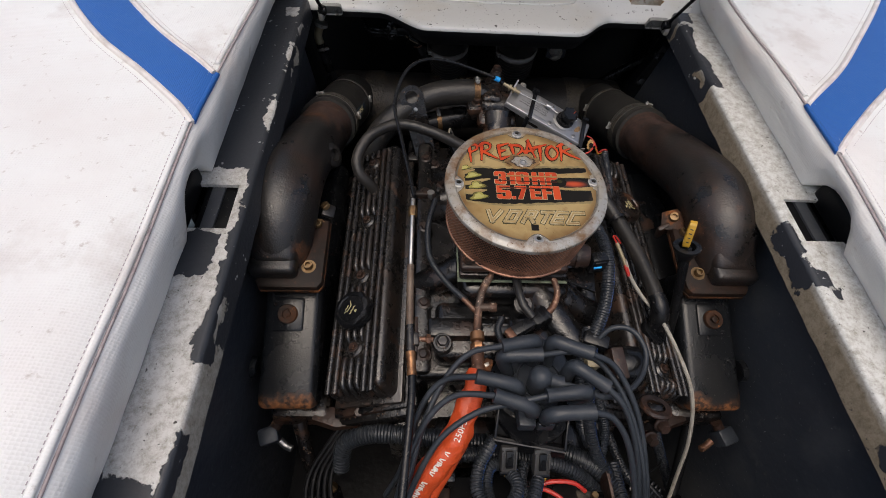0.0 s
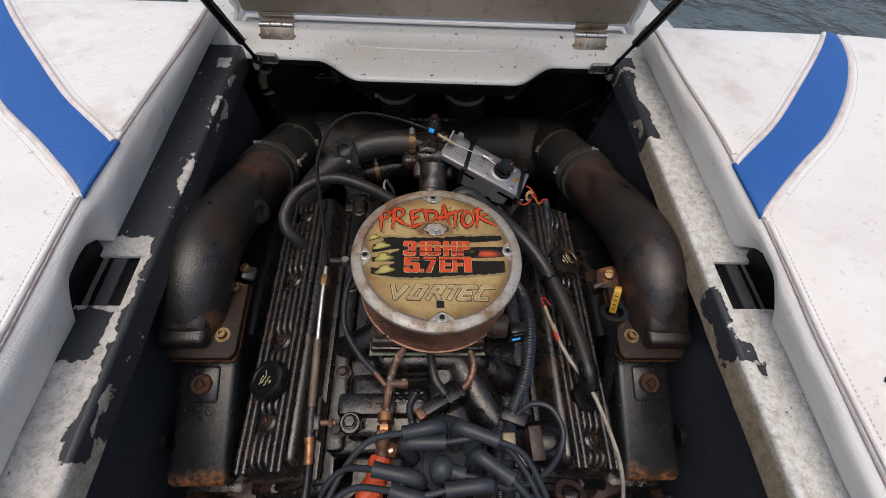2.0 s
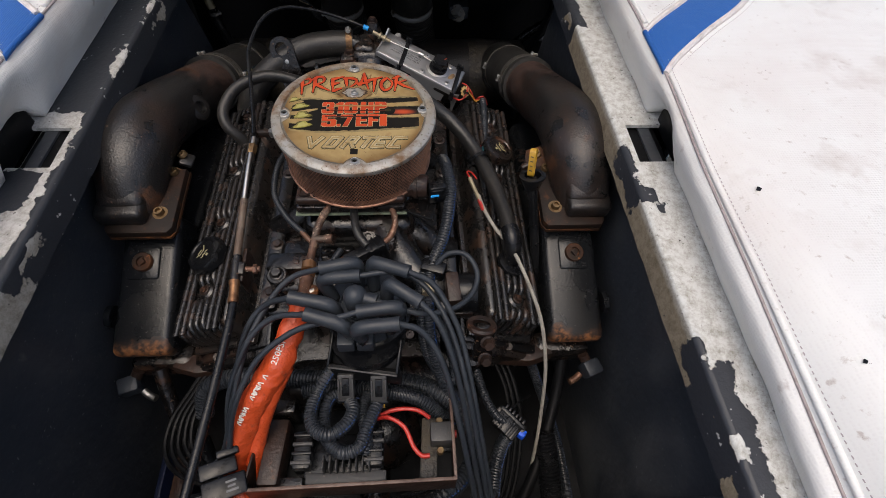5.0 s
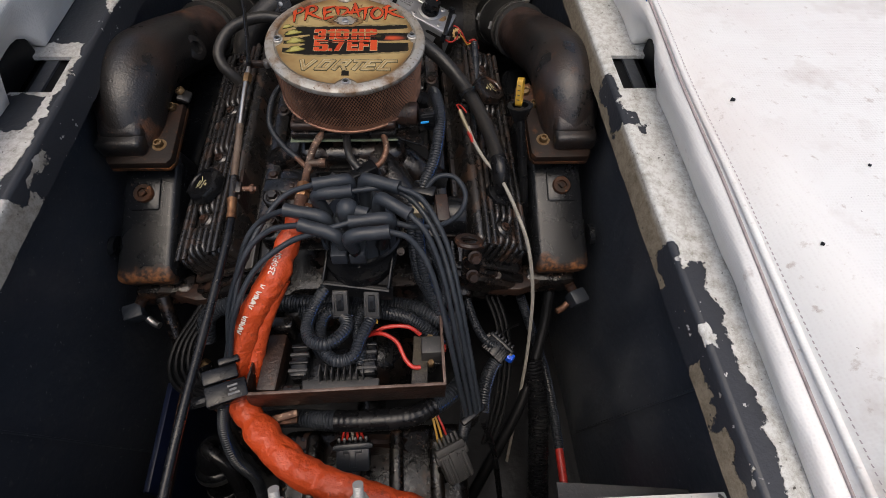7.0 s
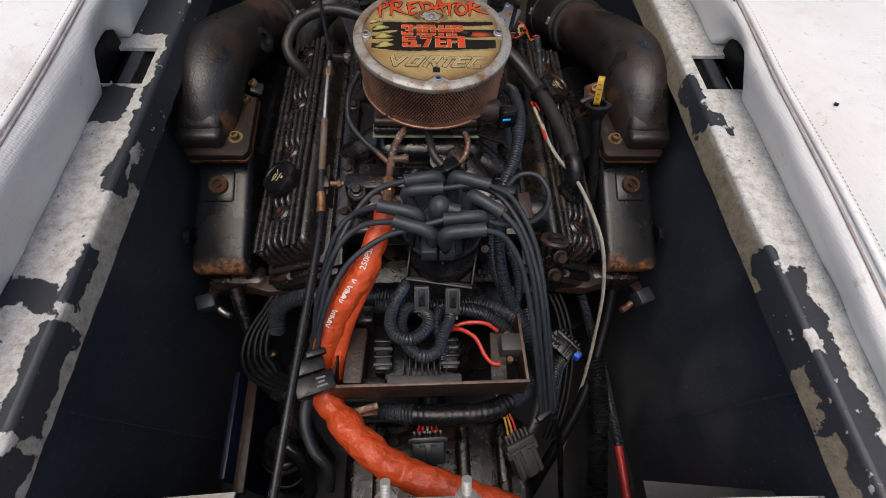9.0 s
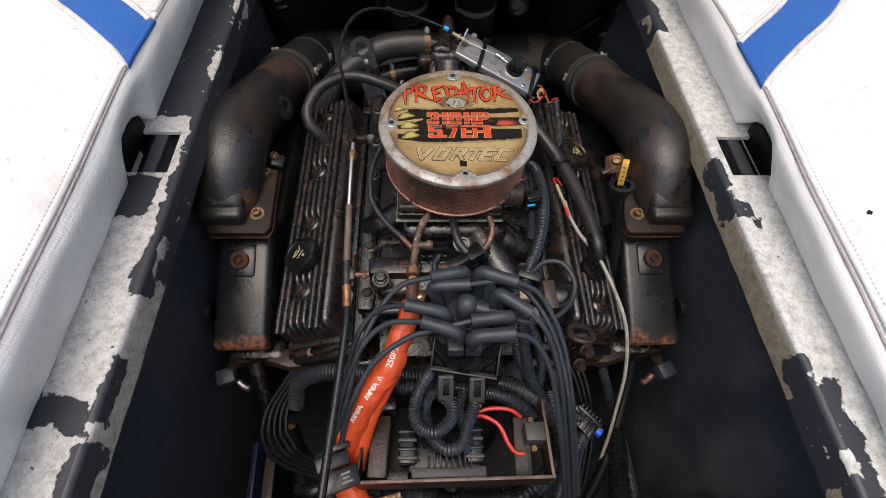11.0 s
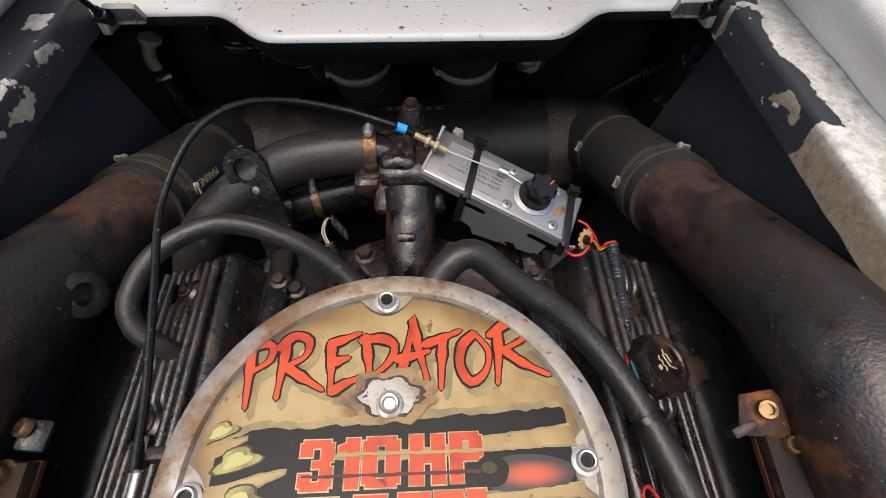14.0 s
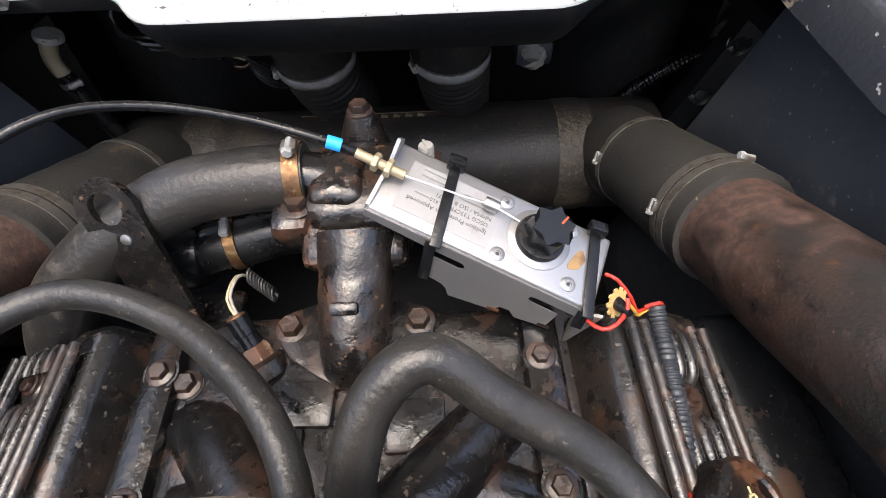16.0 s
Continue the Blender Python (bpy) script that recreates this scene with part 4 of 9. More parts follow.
def cushion(s):
    t = thing("sun_cushion", "white vinyl cushion with a curved blue stripe, dirty and stitched", "cushion", (s * 0.8, 0.45, Z(0.45)), "cushions beside the hatch")
    dz = 0.018 if s < 0 else 0.0
    y0 = -0.42 if s < 0 else -0.160
    ys = [y0 + (1.145 - y0) * k / 90 for k in range(91)]
    bm = bmesh.new()
    rows = []
    for y in ys:
        e = edge_x(y, s)
        back = max(0, y - 0.93) / 0.215
        far = 1.28 - 0.40 * back ** 2.6
        row = []
        for k in range(56):
            u = k / 55
            x = e + (far - e) * u ** 1.5
            row.append(bm.verts.new((s * x, y, cushion_top(x, y, s) + dz)))
        rows.append(row)
    for a, b in zip(rows, rows[1:]):
        for j in range(len(a) - 1):
            bm.faces.new((a[j], a[j + 1], b[j + 1], b[j]))
    # rear and outer faces
    for line in (rows[-1], [r[-1] for r in rows], rows[0]):
        low = [bm.verts.new((v.co.x, v.co.y + 0.004, Z(v.co.y) - 0.005)) for v in line]
        for i in range(len(line) - 1):
            bm.faces.new((line[i], line[i + 1], low[i + 1], low[i]))
    bmesh.ops.recalc_face_normals(bm, faces=list(bm.faces))
    part("top_panel", bm, VINYL, t, sharp=50)
    # inner side face, sagging, arched over the latch
    bm = bmesh.new()
    rows = []
    rng = random.Random(3)
    for y in ys:
        e = edge_x(y, s)
        zt = cushion_top(e, y, s) + dz
        arch = max(0.0, 1 - (abs(y - 0.522) / 0.066) ** 4) * 0.036
        zb = Z(y) + 0.001 + arch
        xb = (0.507 if s < 0 else 0.505 - 0.023 * max(0.0, 0.4 - y) - 0.03 * max(0.0, 0.1 - y)) + 0.01 * arch / 0.036
        row = []
        for j in range(11):
            v = j / 10
            x = e + (xb - e) * v - 0.013 * math.sin(math.pi * v ** 0.6) + 0.0028 * noise.noise(Vector((y * 14, v * 3.0, s * 3)))
            z = zt + (zb - zt) * v
            row.append(bm.verts.new((s * x, y, z)))
        row.append(bm.verts.new((s * (xb + 0.03), y, zb + 0.001)))
        rows.append(row)
    for a, b in zip(rows, rows[1:]):
        for j in range(len(a) - 1):
            bm.faces.new((a[j], a[j + 1], b[j + 1], b[j]))
    bmesh.ops.recalc_face_normals(bm, faces=list(bm.faces))
    part("side_panel", bm, VINYL_SIDE, t, "dirty white side panel", sharp=60)
    pipe = [(s * (edge_x(y, s) + 0.0005), y, cushion_top(edge_x(y, s), y, s) + dz + 0.001) for y in ys[::3]]
    part("edge_piping", tube(pipe, 0.0019, 8, 0.012), CREASE, t, "dark sunken edge seam")
    for lo, hi in ((y0 - 0.01, 0.572), (0.700, 1.14)):
        part("welt", tube([(s * (edge_x(y, s) + 0.0062), y, cushion_top(edge_x(y, s) + 0.006, y, s) + dz + 0.0004) for y in ys if lo < y < hi], 0.0042, 10, 0.012), VINYL, t, "rolled white welt beside the seam")
    # stripe: a strip of blue vinyl between two seams, its end turned over the edge
    ra, fa = smooth_line([(x, y, 0) for x, y in REAR], 0.012), smooth_line([(x, y, 0) for x, y in FORE], 0.012)
    def along(line, f):
        i = f * (len(line) - 1)
        k = min(int(i), len(line) - 2)
        return line[k].lerp(line[k + 1], i - k)
    bm = bmesh.new()
    rows = []
    for i in range(61):
        f = i / 60
        a, b = along(ra, f), along(fa, f)
        row = []
        for j in range(11):
            p = a.lerp(b, j / 10)
            hump = 0.0035 * math.sin(math.pi * j / 10) ** 0.5
            row.append(bm.verts.new(lift((max(p.x, edge_x(p.y, s)), p.y), s, 0.001 + hump)))
        rows.append(row)
    for a, b in zip(rows, rows[1:]):
        for j in range(10):
            bm.faces.new((a[j], a[j + 1], b[j + 1], b[j]))
    bmesh.ops.recalc_face_normals(bm, faces=list(bm.faces))
    part("blue_stripe", bm, BLUE, t, "curved blue vinyl stripe", sharp=70)
    ys2 = [0.574 + 0.0114 * k for k in range(11)]
    part("stripe_end", tube([(s * (edge_x(y, s) - 0.0005), y, cushion_top(edge_x(y, s), y, s) + dz + 0.0012) for y in ys2], 0.0042, 10, 0.008), BLUE, t, "blue turned-over stripe end")
    for line, off in ((ra, -1), (fa, 1)):
        part("seam", tube([lift((max(p.x, edge_x(p.y, s)), p.y), s, 0.0012) for p in line[::3]], 0.0055, 8, 0.012), SEAM, t)
    # stitches: short threads beside the seams and the edge
    stitches = merge(stitch_row([lift((edge_x(y, s) + 0.0108, y), s, 0.0) for y in [max(y0, -0.2) + 0.06 * k for k in range(22)] if y < 1.12]),
                     stitch_row([lift((p.x - 0.011, p.y + 0.006), s, 0.0) for p in ra[2::4]]),
                     stitch_row([lift((p.x + 0.011, p.y - 0.007), s, 0.0) for p in fa[2::4]]))
    part("stripe_stitching", stitch_row([lift((edge_x(y, s) + 0.0100, y), s, 0.0026) for y in ys2]), PALETHREAD, t, "pale stitching across the blue stripe", kind="stuff")
    part("stitching", stitches, THREAD, t, "grey stitching", kind="stuff")
    part("base_board", block((0.72, 1.5, 0.03), pose(s * 0.90, 0.36, Z(0.36) - 0.025, 5.4), 0.003), PLASTIC, t)


cushion(-1)
cushion(1)
for x, y, r in ((0.526, 0.316, 0.0045), (0.532, 0.087, 0.0030), (0.640, 0.190, 0.0026), (0.585, 0.020, 0.0024)):
    fleck = part("dirt_fleck", prism([(-r, -0.4 * r), (0.2 * r, -0.8 * r), (r, 0.1 * r), (0.1 * r, 0.9 * r)], 0.0012, pose(*lift((x, y), 1, 0.0006))), MATT)
    tagged(fleck, "small dark fleck of dirt on the white cushion", "dirt", "flecks on the cushion")
tagged(part("water", block((400, 400, 0.2), pose(0, 60, -0.6)), WATER), "dark rippled lake water behind the boat", "water", kind="structure")
for s in (-1, 1):
    tagged(part("hull_side", block((0.03, 2.6, 1.0), pose(s * 1.32, 0.3, 0.05), 0.01), GEL), "white gelcoat hull side of the boat", "hull", kind="structure")
tagged(part("hull_stern", block((2.6, 0.03, 1.0), pose(0, 1.77, 0.05), 0.01), GEL), "white gelcoat stern of the boat", "hull", kind="structure")
tagged(part("cockpit_floor", block((2.6, 1.6, 0.04), pose(0, -0.99, -0.05)), GEL), "pale gelcoat cockpit floor ahead of the engine bay", "floor", kind="structure")


# ---- engine ----
def sx(s, p):
    return Vector((p[0] if s > 0 else -p[0] - 0.008, p[1], p[2]))


engine = thing("engine_block", "oily black iron V8 engine block and heads, rust-stained", "engine", (0, 0.5, 0.05))
part("crankcase", block((0.44, 0.56, 0.34), pose(-0.004, 0.58, 0.25, 7), 0.02), IRON, engine)
for s in (-1, 1):
    m = axes(sx(s, (0.240, 0.588, 0.440)), (s * 0.407, -0.135, 0.90), (0.914, 0, -s * 0.407))
    part("cylinder_head", block((0.155, 0.575, 0.10), m @ pose(0, 0, -0.03), 0.01), IRON, engine)
    part("head_rail", block((0.165, 0.575, 0.014), m @ pose(0.006, 0, 0.020), 0.006), IRON, engine)
    part("end_plate", block((0.15, 0.03, 0.05), m @ pose(0.0, -0.285, -0.005), 0.008), CAST, engine)

# intake manifold
intake = thing("intake_manifold", "oily black cast-iron intake manifold in the engine valley", "intake manifold", (0, 0.55, 0.5))
mi = pose(-0.004, 0.59, 0.530, 7)
part("valley_plate", block((0.325, 0.53, 0.05), mi, 0.012, 3), IRON, intake)
part("plenum", block((0.19, 0.25, 0.085), pose(-0.004, 0.55, 0.590, 4), 0.022, 3), IRON, intake)
for s in (-1, 1):
    part("side_rail", block((0.030, 0.52, 0.030), mi @ pose(s * 0.152, 0, 0.022), 0.008, 2), IRON, intake)
    for y in ((0.50, 0.66, 0.76) if s < 0 else (0.44, 0.66, 0.76)):
        part("runner", tube([sx(s, (0.03, 0.55 + (y - 0.55) * 0.6, 0.598)), sx(s, (0.08, 0.55 + (y - 0.55) * 0.85, 0.580)), sx(s, (0.115, y, 0.560)), sx(s, (0.15, y, 0.535))], 0.027, 12, 0.012), IRON, intake)
    for y in (0.36, 0.455, 0.62, 0.71, 0.803):
        q = mi @ pose(s * 0.150, (y - 0.59) * 1.0, 0.036)
        part("bolt_boss", lathe([(0.015, -0.015), (0.014, 0.0)], q, 16), IRON, intake)
        part("bolt", hexhead(q, 0.0075, 0.007, 0.0115), BOLT, intake, "rusty manifold bolt")
part("front_casting", block((0.20, 0.10, 0.05), pose(-0.035, 0.385, 0.560, 10), 0.014, 3), IRON, intake)
part("front_ledge", block((0.142, 0.034, 0.040), pose(-0.076, 0.377, 0.581, 4), 0.006, 2), IRON, intake)
part("letter_pad", block((0.056, 0.046, 0.040), pose(-0.038, 0.382, 0.585, 5), 0.007, 2), IRON, intake)
part("front_web", block((0.05, 0.05, 0.05), pose(0.03, 0.36, 0.565, 20, 0, 25), 0.012, 3), IRON, intake)
part("plug_boss", merge(lathe([(0.0180, -0.008), (0.0175, 0.004), (0.0130, 0.005), (0.0125, 0.0025), (0.0095, 0.0025), (0.0090, 0.007), (0.0055, 0.007), (0.0050, 0.003)], pose(0.012, 0.4185, 0.603, 25), 28)), IRON, intake, "stepped round plug boss")
part("water_neck", tube([(0.03, 0.47, 0.60), (0.06, 0.41, 0.583), (0.095, 0.36, 0.566), (0.14, 0.345, 0.55)], 0.032, 14, 0.01), IRON, intake)
for x, y, w in ((-0.058, 0.391, 0.010), (-0.044, 0.391, 0.008), (-0.032, 0.391, 0.010), (-0.020, 0.391, 0.007), (-0.056, 0.378, 0.013), (-0.040, 0.378, 0.010), (-0.024, 0.378, 0.012), (-0.085, 0.372, 0.010), (-0.100, 0.372, 0.008)):
    part("cast_mark", block((w, 0.0065, 0.003), pose(x, y, 0.6055 if x > -0.07 else 0.6015, 5, 0, 6 * math.sin(x * 900)), 0.0012), IRON, intake)
# rear of the casting: a panel with raised marks, two pads, a bolt boss with its rib
part("rear_panel", block((0.094, 0.042, 0.012), pose(-0.084, 0.733, 0.5725, 7), 0.004, 2), IRON, intake)
for x, y, w, h, a in ((-0.108, 0.737, 0.0032, 0.017, 0), (-0.099, 0.737, 0.0030, 0.017, 28), (-0.090, 0.737, 0.0032, 0.017, 0), (-0.066, 0.731, 0.0032, 0.010, 0)):
    part("cast_mark", block((w, h, 0.004), pose(x, y, 0.5795, 7, 0, a), 0.001), IRON, intake)
part("cast_mark", lathe([(0.0075, 0), (0.0078, 0.003), (0.0050, 0.003), (0.0048, 0)], pose(-0.076, 0.736, 0.578, 7), 20, caps=False), IRON, intake)
part("pad", block((0.044, 0.036, 0.014), pose(-0.038, 0.771, 0.578, 7, 0, -3), 0.003, 2), IRON, intake)
part("pad", block((0.046, 0.040, 0.012), pose(0.046, 0.752, 0.575, 7), 0.003, 2), IRON, intake)
part("boss_rib", block((0.010, 0.040, 0.012), pose(-0.139, 0.768, 0.573, 7, 0, -8), 0.003, 2), IRON, intake)
part("bolt_boss", lathe([(0.014, -0.012), (0.013, 0.004)], pose(-0.136, 0.791, 0.577, 7), 18), IRON, intake)
part("bolt", hexhead(pose(-0.136, 0.791, 0.581, 7), 0.0085, 0.008, 0.012), BOLT, intake, "rusty manifold bolt")
part("bulge", tube([(-0.120, 0.700, 0.560), (-0.085, 0.703, 0.568), (-0.040, 0.700, 0.572)], 0.024, 18), CAST, intake)
part("bulge", tube([(0.055, 0.705, 0.566), (0.085, 0.708, 0.562), (0.125, 0.700, 0.552)], 0.026, 18), IRON, intake)
part("thermostat_gasket", prism([(-0.068, 0.004), (-0.066, -0.012), (-0.056, -0.028), (-0.040, -0.036), (-0.028, -0.044), (-0.014, -0.055), (0.014, -0.055), (0.028, -0.044), (0.040, -0.036), (0.056, -0.028), (0.066, -0.012), (0.068, 0.004), (0.060, 0.020), (-0.060, 0.020)], 0.005, pose(-0.001, 0.830, 0.577, 7), 0.001), BAND, intake, "pale worn gasket edge")
part("carburettor_base", block((0.174, 0.150, 0.015), pose(-0.012, 0.510, 0.6505), 0.005, 2), IRON, intake, "oily black throttle base")
part("base_gasket", block((0.178, 0.153, 0.0016), pose(-0.012, 0.510, 0.6418)), GASKETGREEN, intake, "pale green gasket edge")
# throttle body under the arrestor
tb = part("throttle_body", block((0.172, 0.146, 0.014), pose(-0.012, 0.512, 0.6650), 0.005, 3), DARKRUST, intake, "rusty throttle body plate")
part("drilled_boss", lathe([(0.0120, 0.0), (0.0115, 0.0025), (0.0080, 0.0028), (0.0070, -0.004)], pose(-0.084, 0.456, 0.6715), 22), CAST, tb)
part("screw", lathe([(0.0055, 0), (0.0050, 0.0022), (0.0028, 0.0022), (0.0024, 0.001)], pose(-0.066, 0.449, 0.6720), 14), DARKRUST, tb)
part("neck", lathe([(0.058, 0), (0.058, 0.03), (0.05, 0.032)], pose(0.001, 0.530, 0.680), 36), DARKRUST, tb)
part("mount_bolt", hexhead(pose(0.062, 0.462, 0.6720), 0.007, 0.006, 0.011), DARKRUST, tb)
part("sensor_body", merge(lathe([(0.019, -0.024), (0.019, 0.012), (0.016, 0.016)], axes((0.096, 0.470, 0.670), (1, -0.15, 0.05)), 24), lathe([(0.0215, -0.006), (0.0215, 0.000)], axes((0.096, 0.470, 0.670), (1, -0.15, 0.05)), 24)), DARKRUST, tb, "rusty round motor housing")
part("sensor_plug", merge(block((0.028, 0.020, 0.034), pose(0.126, 0.461, 0.664, 0, 0, 10), 0.004), block((0.020, 0.004, 0.020), pose(0.127, 0.450, 0.668, 0, 0, 10), 0.0015)), PLASTIC, tb, "black plastic plug")
part("sensor_clip", block((0.014, 0.0030, 0.0035), pose(0.1225, 0.4460, 0.669, 0, 0, 10), 0.001), SKYBLUE, tb, "light blue lock band")
part("linkage_plate", prism([(0.058, 0.449), (0.086, 0.430), (0.119, 0.414), (0.122, 0.440), (0.128, 0.470), (0.076, 0.460)], 0.004, pose(0, 0, 0.643), 0.001), IRON, tb)


def words(txt, size, m, mat, parent, depth=0.0003, fat=0.0):
    """Lettering in the built-in font, as a mesh."""
    cu = bpy.data.curves.new("lettering", "FONT")
    cu.body, cu.size, cu.align_x, cu.align_y, cu.extrude, cu.resolution_u = txt, size, "CENTER", "CENTER", depth, 2
    cu.offset = fat
    ob = bpy.data.objects.new("lettering", cu)
    scene.collection.objects.link(ob)
    me = bpy.data.meshes.new_from_object(ob)
    bpy.data.objects.remove(ob)
    bpy.data.curves.remove(cu)
    bm = bmesh.new()
    bm.from_mesh(me)
    bpy.data.meshes.remove(me)
    bm.transform(m)
    return part("lettering", bm, mat, parent, "printed words " + txt)


def valve_cover(s):
    """A ribbed valve cover lying on the bank's slope, with three hold-down bolts down its middle."""
    t = thing("valve_cover", "dirty black ribbed cast valve cover on the engine bank", "valve cover", sx(s, (0.265, 0.588, 0.50)), "valve covers")
    m = axes(sx(s, (0.264, 0.584, 0.540)), (s * 0.407, -0.125, 0.905), (0.914, 0, -s * 0.407)) @ pose(0, 0, 0, 0, 0, s * 3.8)
    # local: x outward down the slope, y along, z out of the cover
    L, W = 0.545, 0.100
    bm = block((W + 0.016, L + 0.014, 0.075), m @ pose(0, 0, -0.044), 0.014, 4, taper=0.965)
    part("body", bm, COVER, t)
    part("gasket_flange", block((W + 0.034, L + 0.03, 0.012), m @ pose(0, 0, -0.068), 0.005), COVER, t)
    bolts = [-0.203, -0.061, 0.066, 0.219] if s < 0 else [-0.236, -0.090, 0.040, 0.186]
    ends = [-L / 2 - 0.005] + bolts + [L / 2 + 0.005]
    gaps = [(a + 0.017, b - 0.017) for a, b in zip(ends, ends[1:])]
    for i in range(7):
        x = -0.0405 + 0.0135 * i
        for k, (y0, y1) in enumerate([(-L / 2, L / 2)] if abs(x) > 0.02 else gaps):
            first, last = abs(x) > 0.02 or k == 0, abs(x) > 0.02 or k == len(gaps) - 1
            lo = [(x, -L / 2 - 0.006, -0.046), (x, -L / 2 - 0.004, -0.020), (x, -L / 2 + 0.004, -0.0015)] if first else [(x, y0 - 0.002, -0.006), (x, y0 + 0.003, -0.0005)]
            hi = [(x, L / 2 - 0.036, 0.0005), (x, L / 2 - 0.024, -0.0060), (x, L / 2 - 0.018, -0.016)] if last else [(x, y1 - 0.003, -0.0005), (x, y1 + 0.002, -0.006)]
            ya, yb = lo[-1][1] + 0.008, hi[0][1] - 0.008
            run = lo + [(x, ya, 0.0016), (x, (ya + yb) / 2, 0.0020), (x, yb, 0.0016)] + hi
            rib = tube([m @ Vector(p) for p in run], 0.0054, 12, 0.010)
            part("rib", rib, COVER, t)
    for y in bolts:
        part("bolt_boss", lathe([(0.016, -0.012), (0.016, -0.0015), (0.012, 0.002)], m @ pose(0, y, 0), 18), COVER, t)
        part("bolt", hexhead(m @ pose(0, y, 0.002), 0.0062, 0.006, 0.009), DARKRUST, t, "rusty hold-down bolt")
    return t, m


vcl, ML = valve_cover(-1)
vcr, MR = valve_cover(1)


def oil_cap(m, label, t, mat=PLASTIC):
    bm = bmesh.new()
    n = 48
    rings = []
    for r, z in ((0.030, -0.004), (0.035, 0.0), (0.035, 0.012), (0.032, 0.018), (0.026, 0.019), (0.024, 0.017), (0.012, 0.017)):
        rings.append([bm.verts.new((r * (1 + (0.035 * math.cos(8 * 2 * math.pi * i / n) if r > 0.029 else 0)) * math.cos(2 * math.pi * i / n), r * (1 + (0.035 * math.cos(8 * 2 * math.pi * i / n) if r > 0.029 else 0)) * math.sin(2 * math.pi * i / n), z)) for i in range(n)])
    for a, b in zip(rings, rings[1:]):
        for i in range(n):
            bm.faces.new((a[i], a[(i + 1) % n], b[(i + 1) % n], b[i]))
    bm.faces.new(rings[0][::-1])
    bm.faces.new(rings[-1])
    bm.transform(m)
    cap = part("oil_cap", bm, mat, t, label)
    # moulded oil-can sign as plain pale strokes
    mark = bmesh.new()
    strokes = [((-0.010, 0.004), (0.006, 0.004)), ((-0.010, 0.004), (-0.008, 0.010)), ((-0.008, 0.010), (0.004, 0.010)), ((0.006, 0.004), (0.014, 0.012)), ((-0.010, 0.007), (-0.015, 0.009)),
               ((-0.012, -0.003), (-0.008, -0.006)), ((-0.008, -0.006), (-0.004, -0.003)), ((-0.004, -0.003), (0.0, -0.006)), ((0.0, -0.006), (0.004, -0.003)), ((0.004, -0.003), (0.009, -0.006)), ((-0.003, -0.011), (0.003, -0.011)), ((-0.003, -0.014), (0.003, -0.014))]
    out = [mark]
    for a, b in strokes:
        a, b = Vector((a[0] * 0.85, a[1] * 0.85, 0.0172)), Vector((b[0] * 0.85, b[1] * 0.85, 0.0172))
        out.append(tube([a, (a + b) / 2, b], 0.0009, 5, 0.02))
    mark = merge(*out)
    mark.transform(m)
    part("sign", mark, GOLDINK, cap, "pale printed oil-can sign")


oil_cap(ML @ pose(0.002, -0.140, 0.008, 0, 0, 60), "black plastic oil filler cap", vcl)
oil_cap(MR @ pose(0.0, 0.105, 0.006, 0, 0, -60), "dirty brown-black filler cap", vcr, CAST)


